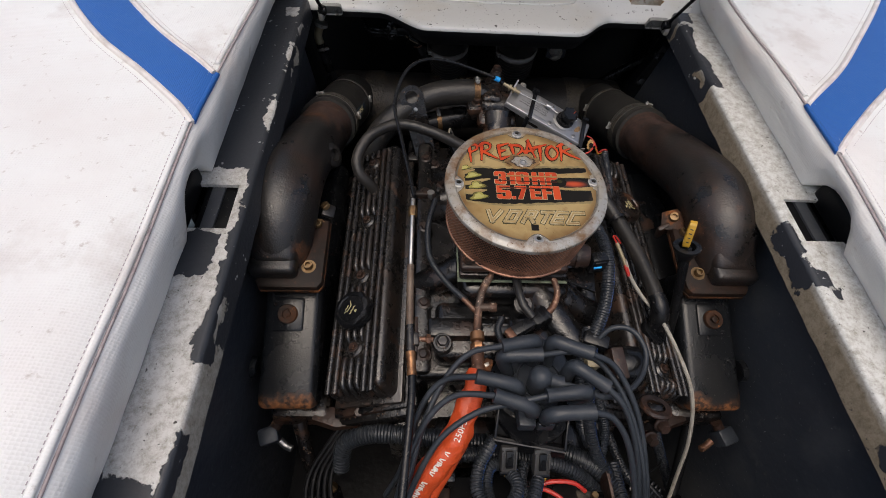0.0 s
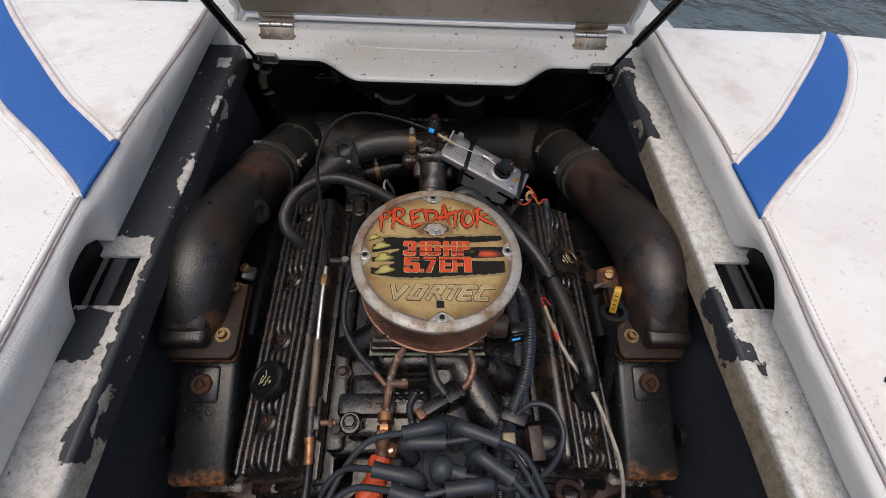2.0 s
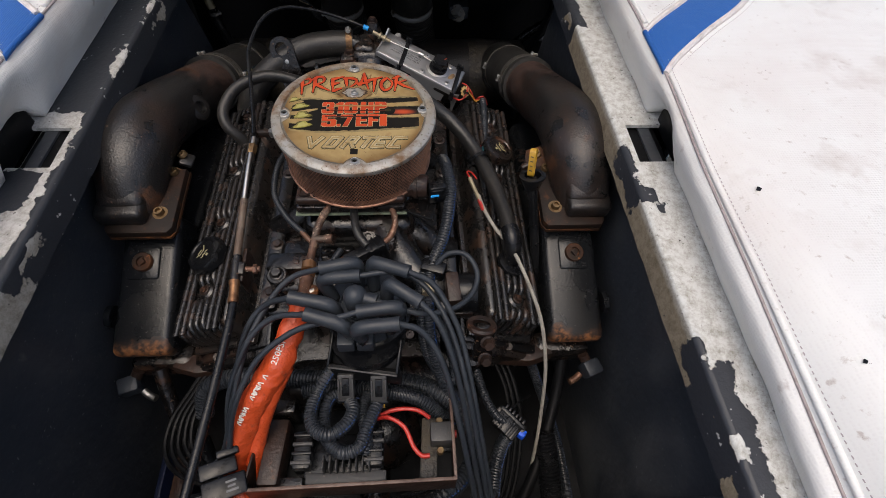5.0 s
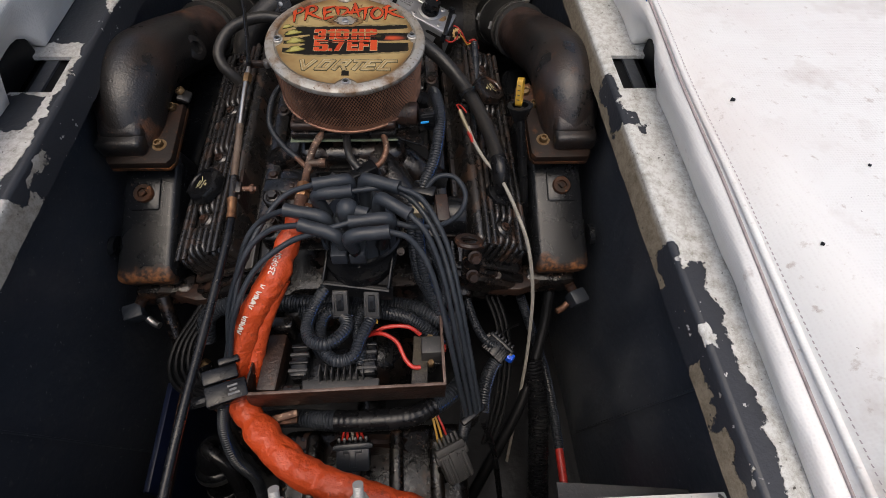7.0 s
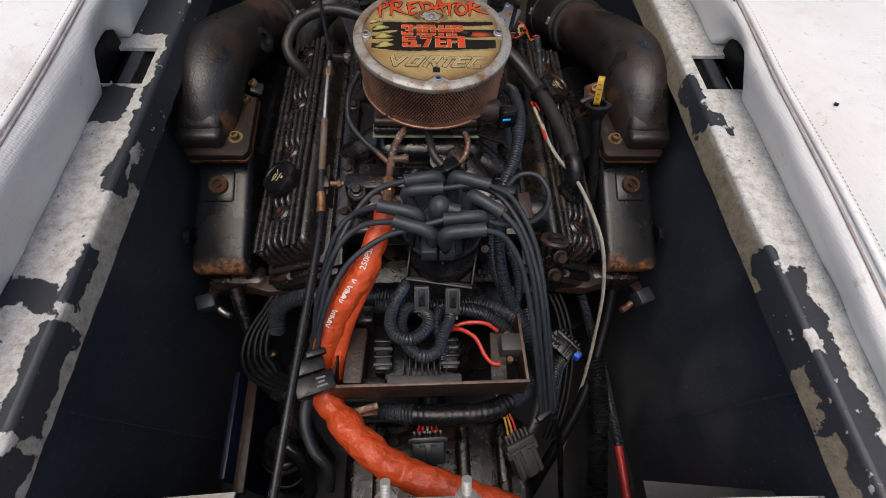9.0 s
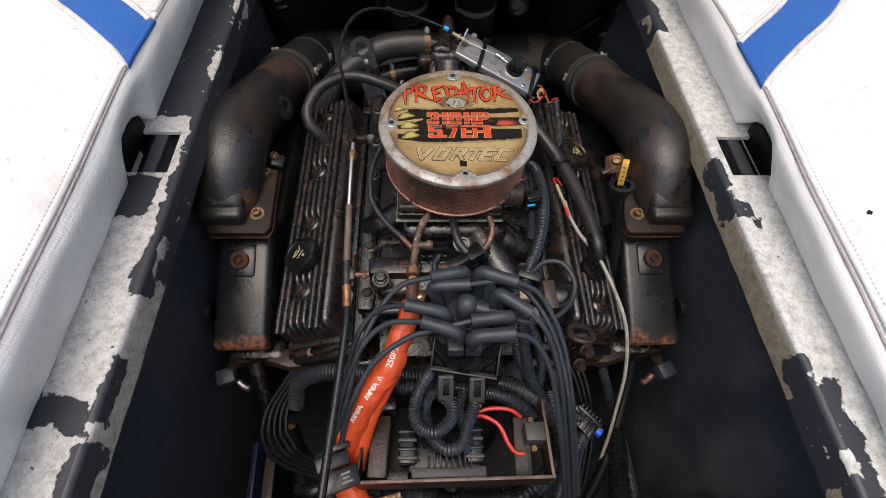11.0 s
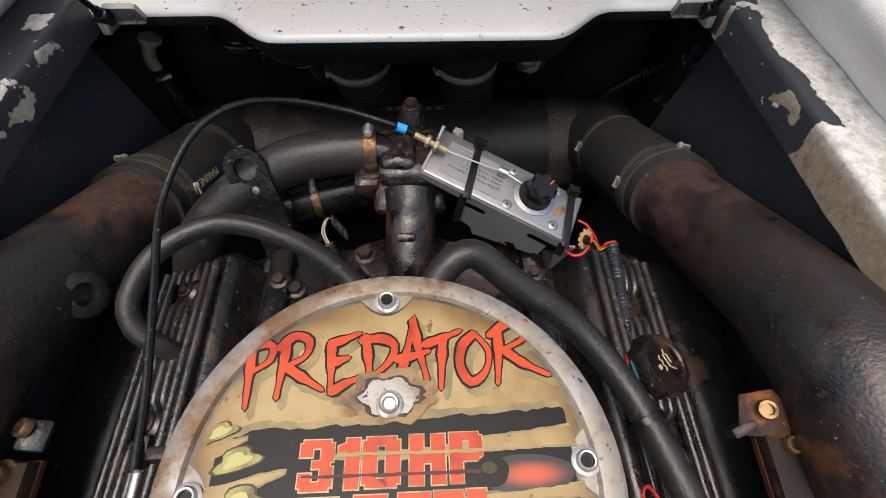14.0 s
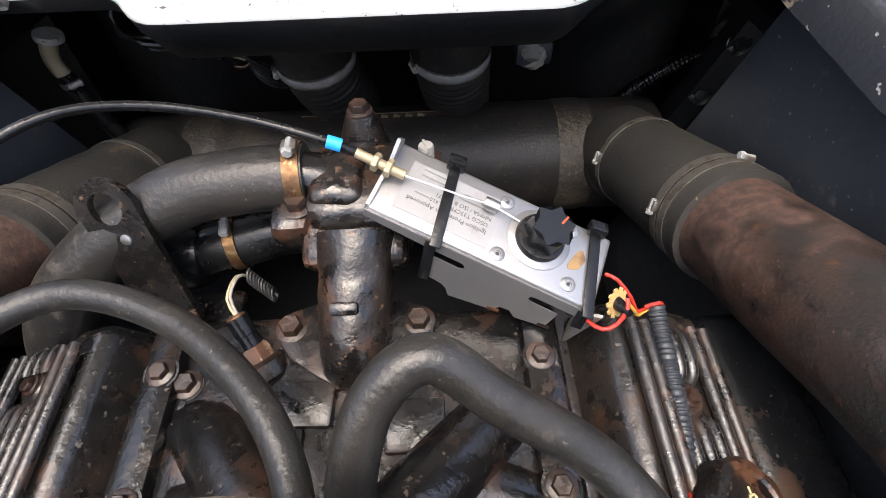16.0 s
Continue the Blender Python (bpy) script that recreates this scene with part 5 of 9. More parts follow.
def exhaust_side(s):
    """Log manifold with its plug, and the rust-stained riser elbow bolted on top."""
    g = "exhaust manifolds"
    t = thing("exhaust_manifold", "black painted exhaust manifold with rusty lower edge", "exhaust manifold", sx(s, (0.39, 0.45, 0.40)), g)
    fn = Vector((0, -0.454, 0.891))
    fc = Vector((0.384, 0.4165, 0.4926))
    part("body", block((0.103, 0.257, 0.150), axes(sx(s, fc - fn * 0.075), fn), 0.015, 4), MANI, t)
    part("log", block((0.098, 0.40, 0.10), pose(*sx(s, (0.380, 0.70, 0.432)), 6), 0.03, 4), MANI, t)
    part("front_foot", lump(block((0.108, 0.046, 0.050), pose(*sx(s, (0.366, 0.326, 0.372))), 0.012, 2), 0.002, 60, 2), CAST, t, "rusty lower casting")
    part("port_flange", prism([(0.345, 0.300), (0.300, 0.286), (0.245, 0.292), (0.225, 0.306), (0.235, 0.325), (0.345, 0.325)] if s > 0 else [(-0.353, 0.300), (-0.353, 0.325), (-0.243, 0.325), (-0.233, 0.306), (-0.253, 0.292), (-0.308, 0.286)], 0.022, pose(0, 0, 0.372), 0.005), DARKRUST, t, "rusty port flange")
    part("stud", hexhead(axes(sx(s, (0.258, 0.308, 0.409)), (0, -0.3, 0.95)), 0.009, 0.010, 0.012), DARKRUST, t)
    pm = axes(sx(s, (0.390, 0.449, 0.511)), fn)
    part("pad", block((0.055, 0.062, 0.018), pm @ pose(0, 0, -0.006), 0.005), MANI, t)
    part("plug", merge(lathe([(0.0165, -0.002), (0.0175, 0.0), (0.0175, 0.008), (0.016, 0.010), (0.0095, 0.010), (0.009, 0.006)], pm, 28), block((0.010, 0.010, 0.006), pm @ pose(0, 0, 0.009, 0, 0, 40), 0.001)), RUST, t, "rusty square-headed pipe plug")
    part("side_port", lathe([(0.020, -0.004), (0.020, 0.006), (0.013, 0.008), (0.011, 0.002)], axes(sx(s, (0.447, 0.375, 0.45)), (s, 0, 0.1)), 20), MANI, t)
    r = thing("exhaust_riser", "black exhaust elbow stained with reddish rust", "exhaust elbow", sx(s, (0.39, 0.55, 0.57)), "exhaust elbows")
    fm = axes(sx(s, (0.3835, 0.535, 0.572)), (0, -0.22, 0.975))
    plate = [(-0.058, -0.056), (-0.050, -0.067), (0.050, -0.067), (0.058, -0.056), (0.058, 0.07), (-0.058, 0.07)]
    part("flange", prism([(x, y) for x, y in plate], 0.014, fm, 0.004), FLANGE, r, "dark rusted flange")
    part("gasket", prism([(x * 1.02, y * 1.02) for x, y in plate], 0.006, fm @ pose(0, 0, -0.007)), RUST, r, "rusty flange rim")
    # elbow: an oval pipe swept back, boxy near the flange
    line = smooth_line([sx(s, p) for p in ((0.406, 0.532, 0.566), (0.405, 0.552, 0.598), (0.404, 0.590, 0.629), (0.403, 0.650, 0.642), (0.399, 0.74, 0.625), (0.390, 0.85, 0.590), (0.384, 0.985, 0.545))], 0.010)
    part("elbow", tube(None, 0.060, 28, line=line, rfun=lambda a, f: 0.84 + 0.16 * min(1, f / 0.16) + 0.06 * math.exp(-((f - 0.28) / 0.14) ** 2) - 0.04 * max(0, f - 0.7)), RISER, r)
    part("toe", block((0.080, 0.062, 0.036), pose(*sx(s, (0.409, 0.510, 0.592)), 10), 0.010, 3), RISER, r)
    part("toe_web", lump(block((0.080, 0.078, 0.066), pose(*sx(s, (0.407, 0.538, 0.606)), 38), 0.018, 3), 0.0015, 35, 1), RISER, r)
    for p in ((0.352, 0.506), (0.433, 0.500), (0.345, 0.590)):
        bp = axes(sx(s, (p[0], p[1], 0.590 + 0.22 * (p[1] - 0.555))), (0, -0.22, 0.975))
        part("bolt", merge(lathe([(0.013, -0.004), (0.013, 0.001)], bp, 20), socket(bp, 0.008, 0.010)), BRASS, r, "brass-coloured socket bolt")
    if s < 0:
        part("plug_boss", lathe([(0.026, -0.012), (0.025, 0.004), (0.021, 0.007), (0.013, 0.007), (0.011, -0.004)], axes((-0.347, 0.762, 0.622), (0.86, -0.25, 0.45)), 28), RISER, r, "round port boss")
        part("lug", block((0.024, 0.028, 0.010), pose(-0.338, 0.622, 0.602, 10, 25, 0), 0.004), RISER, r)
        part("lug_bolt", socket(pose(-0.342, 0.626, 0.609, 5, -25), 0.0085, 0.008), BRASS, r, "brass-coloured socket bolt")
    # hose to the cross pipe
    h = thing("exhaust_hose", "grey rubber exhaust hose held by two clamps", "hose", sx(s, (0.38, 1.08, 0.5)), "exhaust hoses")
    a, b = sx(s, (0.3855, 0.955, 0.556)), sx(s, (0.366, 1.235, 0.455))
    d = (b - a).normalized()
    part("hose_wall", tube([a, a.lerp(b, 0.33), a.lerp(b, 0.66), b], 0.0655, 32, 0.02, rfun=lambda q, f: 1.0 + 0.01 * math.sin(q * 90)), DUCT, h)
    part("hose_lip", tube([a - d * 0.001, a + d * 0.002, a + d * 0.006], 0.0672, 32, 0.01), DUCT, h)
    hose_clamp(a + d * 0.030, d, 0.0662, h, (0.25 * s, 0, 1))
    hose_clamp(a + d * 0.046, d, 0.0662, h, (-s, 0, 0.2))
    hose_clamp(a + d * 0.215, d, 0.0662, h, (-s, -0.3, 0.35))
    if s < 0:
        hm = axes(a + d * 0.095, Vector((0.97, 0.0, 0.25)), -d)
        hm = axes(a + d * 0.095 + hm.to_3x3().col[2] * 0.0657, hm.to_3x3().col[2], -d)
        part("print_band", block((0.115, 0.016, 0.0008), hm, 0), PRINTBLUE, h, "faded blue printed band")
        words("MARINE", 0.0165, hm @ pose(0, 0, 0.0006), GOLDINK, h, 0.0003)


exhaust_side(-1)
exhaust_side(1)

cross = thing("exhaust_cross_pipe", "dirty black exhaust cross pipe across the stern of the bay", "exhaust pipe", (0, 1.285, 0.3))
part("pipe", lathe([(0.05, -0.45), (0.080, -0.447), (0.092, -0.437), (0.095, -0.42), (0.095, 0.42), (0.092, 0.437), (0.080, 0.447), (0.05, 0.45)], pose(-0.004, 1.288, 0.402, 0, 90), 48), PIPE, cross)
for s in (-1, 1):
    part("branch", lathe([(0.070, 0), (0.064, 0.02), (0.060, 0.10)], axes(sx(s, (0.360, 1.285, 0.42)), (s * 0.05, -0.94, 0.34)), 32), PIPE, cross)
    part("bonding_band", lathe([(0.0955, -0.030), (0.0972, -0.024), (0.0975, 0.018), (0.0955, 0.026)], pose(s * 0.300 - 0.004, 1.288, 0.402, 0, 90), 48, caps=False), BONDING, cross, "rough fibrous bonding band")
plate = part("nameplate", block((0.226, 0.0010, 0.016), pose(-0.030, 1.283, 0.4990, 10), 0), DARKRUST, cross, "dark rectangular nameplate with a pale border")
for dz in (-0.0074, 0.0074):
    part("border", block((0.226, 0.0006, 0.0012), pose(-0.030, 1.2822, 0.4990, 10) @ pose(0, 0, dz)), OLIVE, plate)
for k in range(9):
    part("print_bar", block((0.011, 0.0006, 0.0075), pose(-0.108 + 0.0195 * k, 1.2822, 0.4990, 10, 0, 0) @ pose(0, 0, 0, 0, 18)), OLIVE, plate)

# flame arrestor
def arrestor():
    c = Vector((-0.0008, 0.5405, 0.6945))
    t = thing("flame_arrestor", "round flame arrestor with a stained cream decal and rusted mesh", "flame arrestor", c)
    tilt = pose(c.x, c.y, c.z, 6.5, 0.5, 0) @ Matrix.Scale(0.994, 4)
    part("base_plate", lathe([(0.05, -0.017), (0.117, -0.017), (0.1205, -0.015), (0.1205, -0.012), (0.117, -0.010), (0.05, -0.010)], tilt, 72), MESHWIRE, t, "brown rusted base plate")
    part("inner_core", lathe([(0.110, -0.012), (0.112, 0.066)], tilt, 48), DECALBLACK, t, "dark filter core")
    # expanded mesh: crossing slanted wires
    bm = bmesh.new()
    n = 148
    for d in (-1, 1):
        for i in range(n):
            a0 = 2 * math.pi * i / n
            prev = None
            for k in range(6):
                f = k / 5
                a = a0 + d * f * 0.42
                rr = 0.1175 + 0.0045 * f + (0.0006 if d > 0 else 0)
                z = -0.012 + 0.077 * f
                w = 0.0025 / rr / 2 * 0.66
                q = [bm.verts.new((rr * math.cos(a - w), rr * math.sin(a - w), z)), bm.verts.new(((rr + 0.0009) * math.cos(a), (rr + 0.0009) * math.sin(a), z)), bm.verts.new((rr * math.cos(a + w), rr * math.sin(a + w), z))]
                if prev:
                    bm.faces.new((prev[0], prev[1], q[1], q[0]))
                    bm.faces.new((prev[1], prev[2], q[2], q[1]))
                prev = q
    bmesh.ops.recalc_face_normals(bm, faces=list(bm.faces))
    bm.transform(tilt)
    part("mesh_screen", bm, MESHWIRE, t, "rusted woven mesh screen", kind="stuff")
    part("lid_rim", lathe([(0.100, 0.064), (0.1235, 0.063), (0.1262, 0.065), (0.1275, 0.069), (0.1265, 0.073), (0.123, 0.0755), (0.117, 0.077), (0.1125, 0.0765), (0.1108, 0.0735), (0.02, 0.0735)], tilt, 96), RIM, t, "worn bright metal rim")
    top = tilt @ pose(0, 0, 0.0738)
    # decal disc, notched round the four bolts
    bolts = [radians(a) for a in (93, 183, 3, 273)]
    def edge(a):
        r = 0.1085
        for b in bolts:
            q = abs((a - b + math.pi) % (2 * math.pi) - math.pi) * r
            if q < 0.016:
                r = min(r, 0.1085 - 0.0125 * math.cos(q / 0.016 * math.pi / 2) ** 0.6)
        return r
    ring = [(edge(2 * math.pi * i / 240) * math.cos(2 * math.pi * i / 240), edge(2 * math.pi * i / 240) * math.sin(2 * math.pi * i / 240)) for i in range(240)]
    part("decal_border", prism([(x * 1.017, y * 1.017) for x, y in ring], 0.0006, top), FRINGE, t, "grey lifted decal edge")
    part("decal", prism([(x * 0.998, y * 0.998) for x, y in ring], 0.0009, top), CREAM, t, "stained cream decal")
    rng = random.Random(11)
    def ragged(x0, x1, y0, y1, amp=0.0022, k=26, taper=0.0):
        up = [(x0 + (x1 - x0) * i / k, y1 + rng.uniform(-amp, amp) - taper * (1 - i / k)) for i in range(k + 1)]
        dn = [(x0 + (x1 - x0) * i / k, y0 + rng.uniform(-amp, amp) + taper * (1 - i / k)) for i in range(k, -1, -1)]
        return [p for p in dn[::-1] + up[::-1]]
    def clipdisc(pts, r=0.1045):
        return [(x * min(1, r / max(1e-6, math.hypot(x, y))), y * min(1, r / max(1e-6, math.hypot(x, y)))) for x, y in pts]
    def jag(pts, amp, step=0.004):
        out = []
        for (ax, ay), (bx, by) in zip(pts, pts[1:]):
            n = max(1, int(math.hypot(bx - ax, by - ay) / step))
            out += [(ax + (bx - ax) * k / n + rng.uniform(-amp, amp) * 0.5, ay + (by - ay) * k / n + rng.uniform(-amp, amp)) for k in range(n)]
        return out + [pts[-1]]
    up = [(-0.096, 0.018), (-0.084, 0.0255), (-0.074, 0.0285), (-0.053, 0.0270), (0.018, 0.0317), (0.060, 0.0330), (0.108, 0.0352)]
    dn = [(0.108, -0.0320), (0.035, -0.0375), (0.006, -0.0402), (-0.039, -0.0431), (-0.079, -0.0400), (-0.096, -0.0365)]
    part("band_shade", prism(clipdisc([(x, y + 0.0042) for x, y in jag(up, 0.0007)] + [(x, y - 0.0042) for x, y in jag(dn, 0.0007)], 0.1035), 0.0010, top), SHADE, t, "olive shading along the torn band")
    part("black_band", prism(clipdisc(jag(up, 0.0011) + jag(dn, 0.0011), 0.104), 0.0012, top), DECALBLACK, t, "torn-edged black band")
    # strips of the ground showing through: a point, widths along the way
    for pts in ([(-0.034, 0.0120, 0.0003), (-0.005, 0.0122, 0.0014), (0.018, 0.0124, 0.0018), (0.054, 0.0166, 0.0030), (0.106, 0.0200, 0.0050)],
                [(0.025, -0.0099, 0.0003), (0.058, -0.0098, 0.0016), (0.106, -0.0078, 0.0030)],
                [(-0.0565, 0.0058, 0.0002), (-0.070, 0.0020, 0.0024), (-0.084, -0.0030, 0.0036), (-0.098, -0.0050, 0.0030)],
                [(-0.0630, -0.0172, 0.0002), (-0.072, -0.0195, 0.0028), (-0.086, -0.0213, 0.0046), (-0.098, -0.0215, 0.0030)],
                [(-0.0800, 0.0235, 0.0002), (-0.090, 0.0195, 0.0024), (-0.098, 0.0160, 0.0020)]):
        for grow, mat, h, nm in ((0.0012, SHADE, 0.0014, "torn_edge"), (0.0, CREAM, 0.0016, "torn_slash")):
            part(nm, prism(clipdisc(jag([(x, y + w + grow) for x, y, w in pts], 0.0004, 0.003) + jag([(x, y - w - grow) for x, y, w in pts[::-1]], 0.0004, 0.003), 0.1035), h, top), mat, t, "cream slash" if mat is CREAM else "")
    # claws: a knuckle, a waist and a pale tip
    for x, y, rx, ry, lean in ((-0.0960, 0.0270, 0.0085, 0.0042, 0.35), (-0.0835, 0.0120, 0.0110, 0.0058, 0.25), (-0.0780, -0.0085, 0.0115, 0.0070, 0.15), (-0.0765, -0.0300, 0.0120, 0.0066, 0.22)):
        for grow, mat, h, nm in ((1.14, DARKOLIVE, 0.0018, "claw_edge"), (1.0, DECALGREEN, 0.0020, "claw"), (0.62, NAIL, 0.0022, "claw_gleam")):
            pts = []
            for k in range(22):
                a = 2 * math.pi * k / 22
                r = grow * (1 + 0.22 * math.cos(3 * a + 0.5 + grow) + 0.09 * math.sin(5 * a + 3 * grow))
                px_, py_ = rx * r * math.cos(a), ry * r * math.sin(a)
                pts.append((x + px_ * math.cos(lean) - py_ * math.sin(lean), y + px_ * math.sin(lean) + py_ * math.cos(lean)))
            part(nm, prism(clipdisc(pts, 0.1035), h, top), mat, t, "olive claw shape" if mat is DECALGREEN else "")
    def oval(x, y, rx, ry, h, mat, nm, label=""):
        part(nm, prism([(x + rx * math.cos(a) * (1 + 0.04 * math.sin(5 * a)), y + ry * math.sin(a)) for a in [k * math.pi / 14 for k in range(28)]], h, top), mat, t, label)
    oval(0.0730, 0.0005, 0.0265, 0.0098, 0.00142, EYEGLOW, "glow_patch", "dull red glow round the eye")
    oval(0.0540, 0.0024, 0.0092, 0.0082, 0.0018, DECALBLACK, "eye", "dark eye shape")
    oval(0.0525, 0.0040, 0.0042, 0.0030, 0.0020, DARKOLIVE, "eye_gleam")
    # worn patch and stain round the middle bolt
    for rr, mat, h in ((0.028, STAIN, 0.00235), (0.0205, DARKRUST, 0.0024), (0.0180, RIM, 0.00245)):
        part("worn_patch", prism([(-0.002 + rr * w * math.cos(k * math.pi / 22), 0.0440 + 0.62 * rr * w * math.sin(k * math.pi / 22)) for k, w in [(k, rng.uniform(0.88, 1.0) + 0.10 * math.sin(k * 0.9)) for k in range(44)]], h, top), mat, t, "patch worn to bare metal" if mat is RIM else "")
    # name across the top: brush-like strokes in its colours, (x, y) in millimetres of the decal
    letters = [[((-87, 78), (-86, 60), (-85, 40)), ((-92, 71), (-84, 78), (-75, 77), (-75, 68), (-86, 60))],
               [((-66, 80), (-67, 62), (-68, 45)), ((-71, 75), (-62, 83), (-53, 80), (-54, 70), (-66, 63)), ((-64, 63), (-55, 57), (-42, 49))],
               [((-39, 79), (-38, 64), (-37, 47)), ((-40, 77), (-31, 80), (-22, 84)), ((-38, 65), (-28, 68)), ((-37, 47), (-29, 52), (-19, 56))],
               [((-18, 82), (-16, 68), (-14, 53)), ((-21, 79), (-8, 80), (0, 75), (-3, 65), (-15, 54))],
               [((1, 47), (7, 68), (12, 94)), ((11, 92), (15, 72), (20, 53)), ((1, 66), (11, 68), (21, 71))],
               [((18, 75), (29, 79), (41, 84)), ((30, 80), (29, 65), (28, 48))],
               [((50, 82), (42, 74), (40, 61), (46, 51), (55, 57), (58, 70), (50, 82))],
               [((65, 86), (64, 68), (62, 50)), ((59, 80), (71, 88), (82, 88), (81, 78), (66, 70)), ((67, 71), (78, 62), (93, 54))]]
    for strokes in letters:
        for wide, mat, h, nm, ox, oy in ((0.0040, SHADE, 0.0011, "letter_shade", 0.0035, -0.0045), (0.0036, DECALBLACK, 0.0016, "letter_shadow", 0, 0), (0.0023, DECALRED, 0.0021, "letter_shape", 0, 0)):
            bms = [bmesh.new()]
            for k, pts in enumerate(strokes):
                ln = smooth_line([(x / 1000 + ox, y / 1000 + oy, 0) for x, y in pts], 0.003)
                n, left, right = len(ln), [], []
                for i, q in enumerate(ln):
                    d = (ln[min(i + 1, n - 1)] - ln[max(i - 1, 0)]).normalized()
                    f = i / (n - 1)
                    w = wide * (0.86 + 0.40 * math.sin(math.pi * min(1.0, f * 1.2 + 0.15)) - 0.25 * f) * (1 + 0.10 * math.sin(17 * f + k * 2 + strokes[0][0][0]))
                    left.append((q.x - d.y * w, q.y + d.x * w))
                    right.append((q.x + d.y * w, q.y - d.x * w))
                bms += [prism([left[i], right[i], right[i + 1], left[i + 1]], h + 0.00005 * k, top) for i in range(n - 1)]
                a, d = ln[0], (ln[0] - ln[1]).normalized() * wide
                bms.append(prism([left[0], (a.x + d.x * 0.7, a.y + d.y * 0.7), right[0]], h + 0.00005 * k, top))
                b, d = ln[-1], (ln[-1] - ln[-2]).normalized() * wide
                bms.append(prism([right[-1], (b.x + d.x * 0.7, b.y + d.y * 0.7), left[-1]], h + 0.00005 * k, top))
            part(nm, merge(*bms), mat, t, "orange-red brush strokes" if mat is DECALRED else "")
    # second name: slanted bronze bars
    xs2 = [-0.043, -0.027, -0.0085, 0.0085, 0.023, 0.040]
    sh2 = [[(-4, 6, 2, -6), (2, -6, 6, 6)], [(0, -6, 2, 6), (2, 6, 9, 6), (9, 6, 7, -6), (7, -6, 0, -6)], [(0, -6, 2, 6), (2, 6, 8, 6), (8, 6, 7, 0), (7, 0, 1, 0), (4, 0, 8, -6)], [(0, 6, 9, 6), (5, 6, 3, -6)], [(1, 6, 9, 6), (0, 0, 6, 0), (-1, -6, 7, -6), (1, 6, -1, -6)], [(9, 6, 1, 6), (1, 6, -1, -6), (-1, -6, 7, -6)]]
    for x, strokes in zip(xs2, sh2):
        for wide, mat, h, nm in ((0.0040, DARKOLIVE, 0.0012, "letter_shadow"), (0.0029, DECALGREY, 0.0016, "letter_shape"), (0.0010, CREAM, 0.0021, "letter_core")):
            bms = [bmesh.new()]
            for k, (ax, ay, bx, by) in enumerate(strokes):
                a, b = Vector((0.002 + x * 1.42 + ax * 0.0019 + ay * 0.0006, -0.0665 + ay * 0.0016)), Vector((0.002 + x * 1.42 + bx * 0.0019 + by * 0.0006, -0.0665 + by * 0.0016))
                d = (b - a).normalized()
                nrm = Vector((-d.y, d.x)) * wide
                a, b = a - d * wide * 0.8, b + d * wide * 0.8
                bms.append(prism([tuple(a - nrm), tuple(b - nrm), tuple(b + nrm), tuple(a + nrm)], h + 0.00006 * k, top))
            part(nm, merge(*bms), mat, t, "bronze outlined letter shape" if mat is DECALGREY else "")
    part("maker_square", prism([(-0.0020, -0.0905), (0.0090, -0.0905), (0.0090, -0.0800), (-0.0020, -0.0800)], 0.0014, top), DECALBLACK, t, "small black square mark")
    # heavy block letters, each a few bars in its own box
    def bar(a, b, c, d):
        return [(a, b), (c, b), (c, d), (a, d)]
    stem, top_bar, foot_bar = bar(0, 0, 0.39, 1), bar(0.3, 0.82, 1, 1), bar(0.3, 0, 1, 0.18)
    shapes = {"3": [bar(0.08, 0.83, 0.9, 1), bar(0.62, 0.56, 1, 0.93), bar(0.38, 0.43, 0.9, 0.58), bar(0.62, 0.07, 1, 0.46), bar(0.08, 0, 0.9, 0.17), bar(0, 0.66, 0.37, 0.93), bar(0, 0.07, 0.37, 0.34)],
              "1": [bar(0.36, 0, 1, 1), [(0, 0.66), (0.4, 0.74), (0.4, 0.92), (0, 0.84)]],
              "0": [bar(0, 0.07, 0.38, 0.93), bar(0.62, 0.07, 1, 0.93), bar(0.1, 0.83, 0.9, 1), bar(0.1, 0, 0.9, 0.17)],
              "H": [stem, bar(0.61, 0, 1, 1), bar(0.3, 0.42, 0.7, 0.60)],
              "P": [stem, bar(0.3, 0.84, 0.9, 1), bar(0.60, 0.50, 1, 0.93), bar(0.3, 0.42, 0.9, 0.57)],
              "5": [bar(0, 0.82, 0.94, 1), bar(0, 0.46, 0.37, 0.9), bar(0.2, 0.48, 0.9, 0.64), bar(0.62, 0.07, 1, 0.56), bar(0.1, 0, 0.9, 0.17), bar(0, 0.07, 0.37, 0.32)],
              ".": [bar(0.1, 0, 0.85, 0.19)], "7": [bar(0, 0.8, 1, 1), [(0.18, 0), (0.60, 0), (1, 0.82), (0.60, 0.82)]],
              "E": [stem, top_bar, bar(0.3, 0.42, 0.92, 0.59), foot_bar], "F": [stem, top_bar, bar(0.3, 0.42, 0.92, 0.59)], "I": [bar(0, 0, 1, 1)]}
    rowed = [("3", -0.0500, -0.0318, 0), ("1", -0.0295, -0.0177, 0), ("0", -0.0160, 0.0043, 0), ("H", 0.0095, 0.0290, 0), ("P", 0.0314, 0.0495, 0),
             ("5", -0.0482, -0.0262, 1), (".", -0.0255, -0.0190, 1), ("7", -0.0195, -0.0022, 1), ("E", 0.0035, 0.0205, 1), ("F", 0.0223, 0.0378, 1), ("I", 0.0396, 0.0500, 1)]
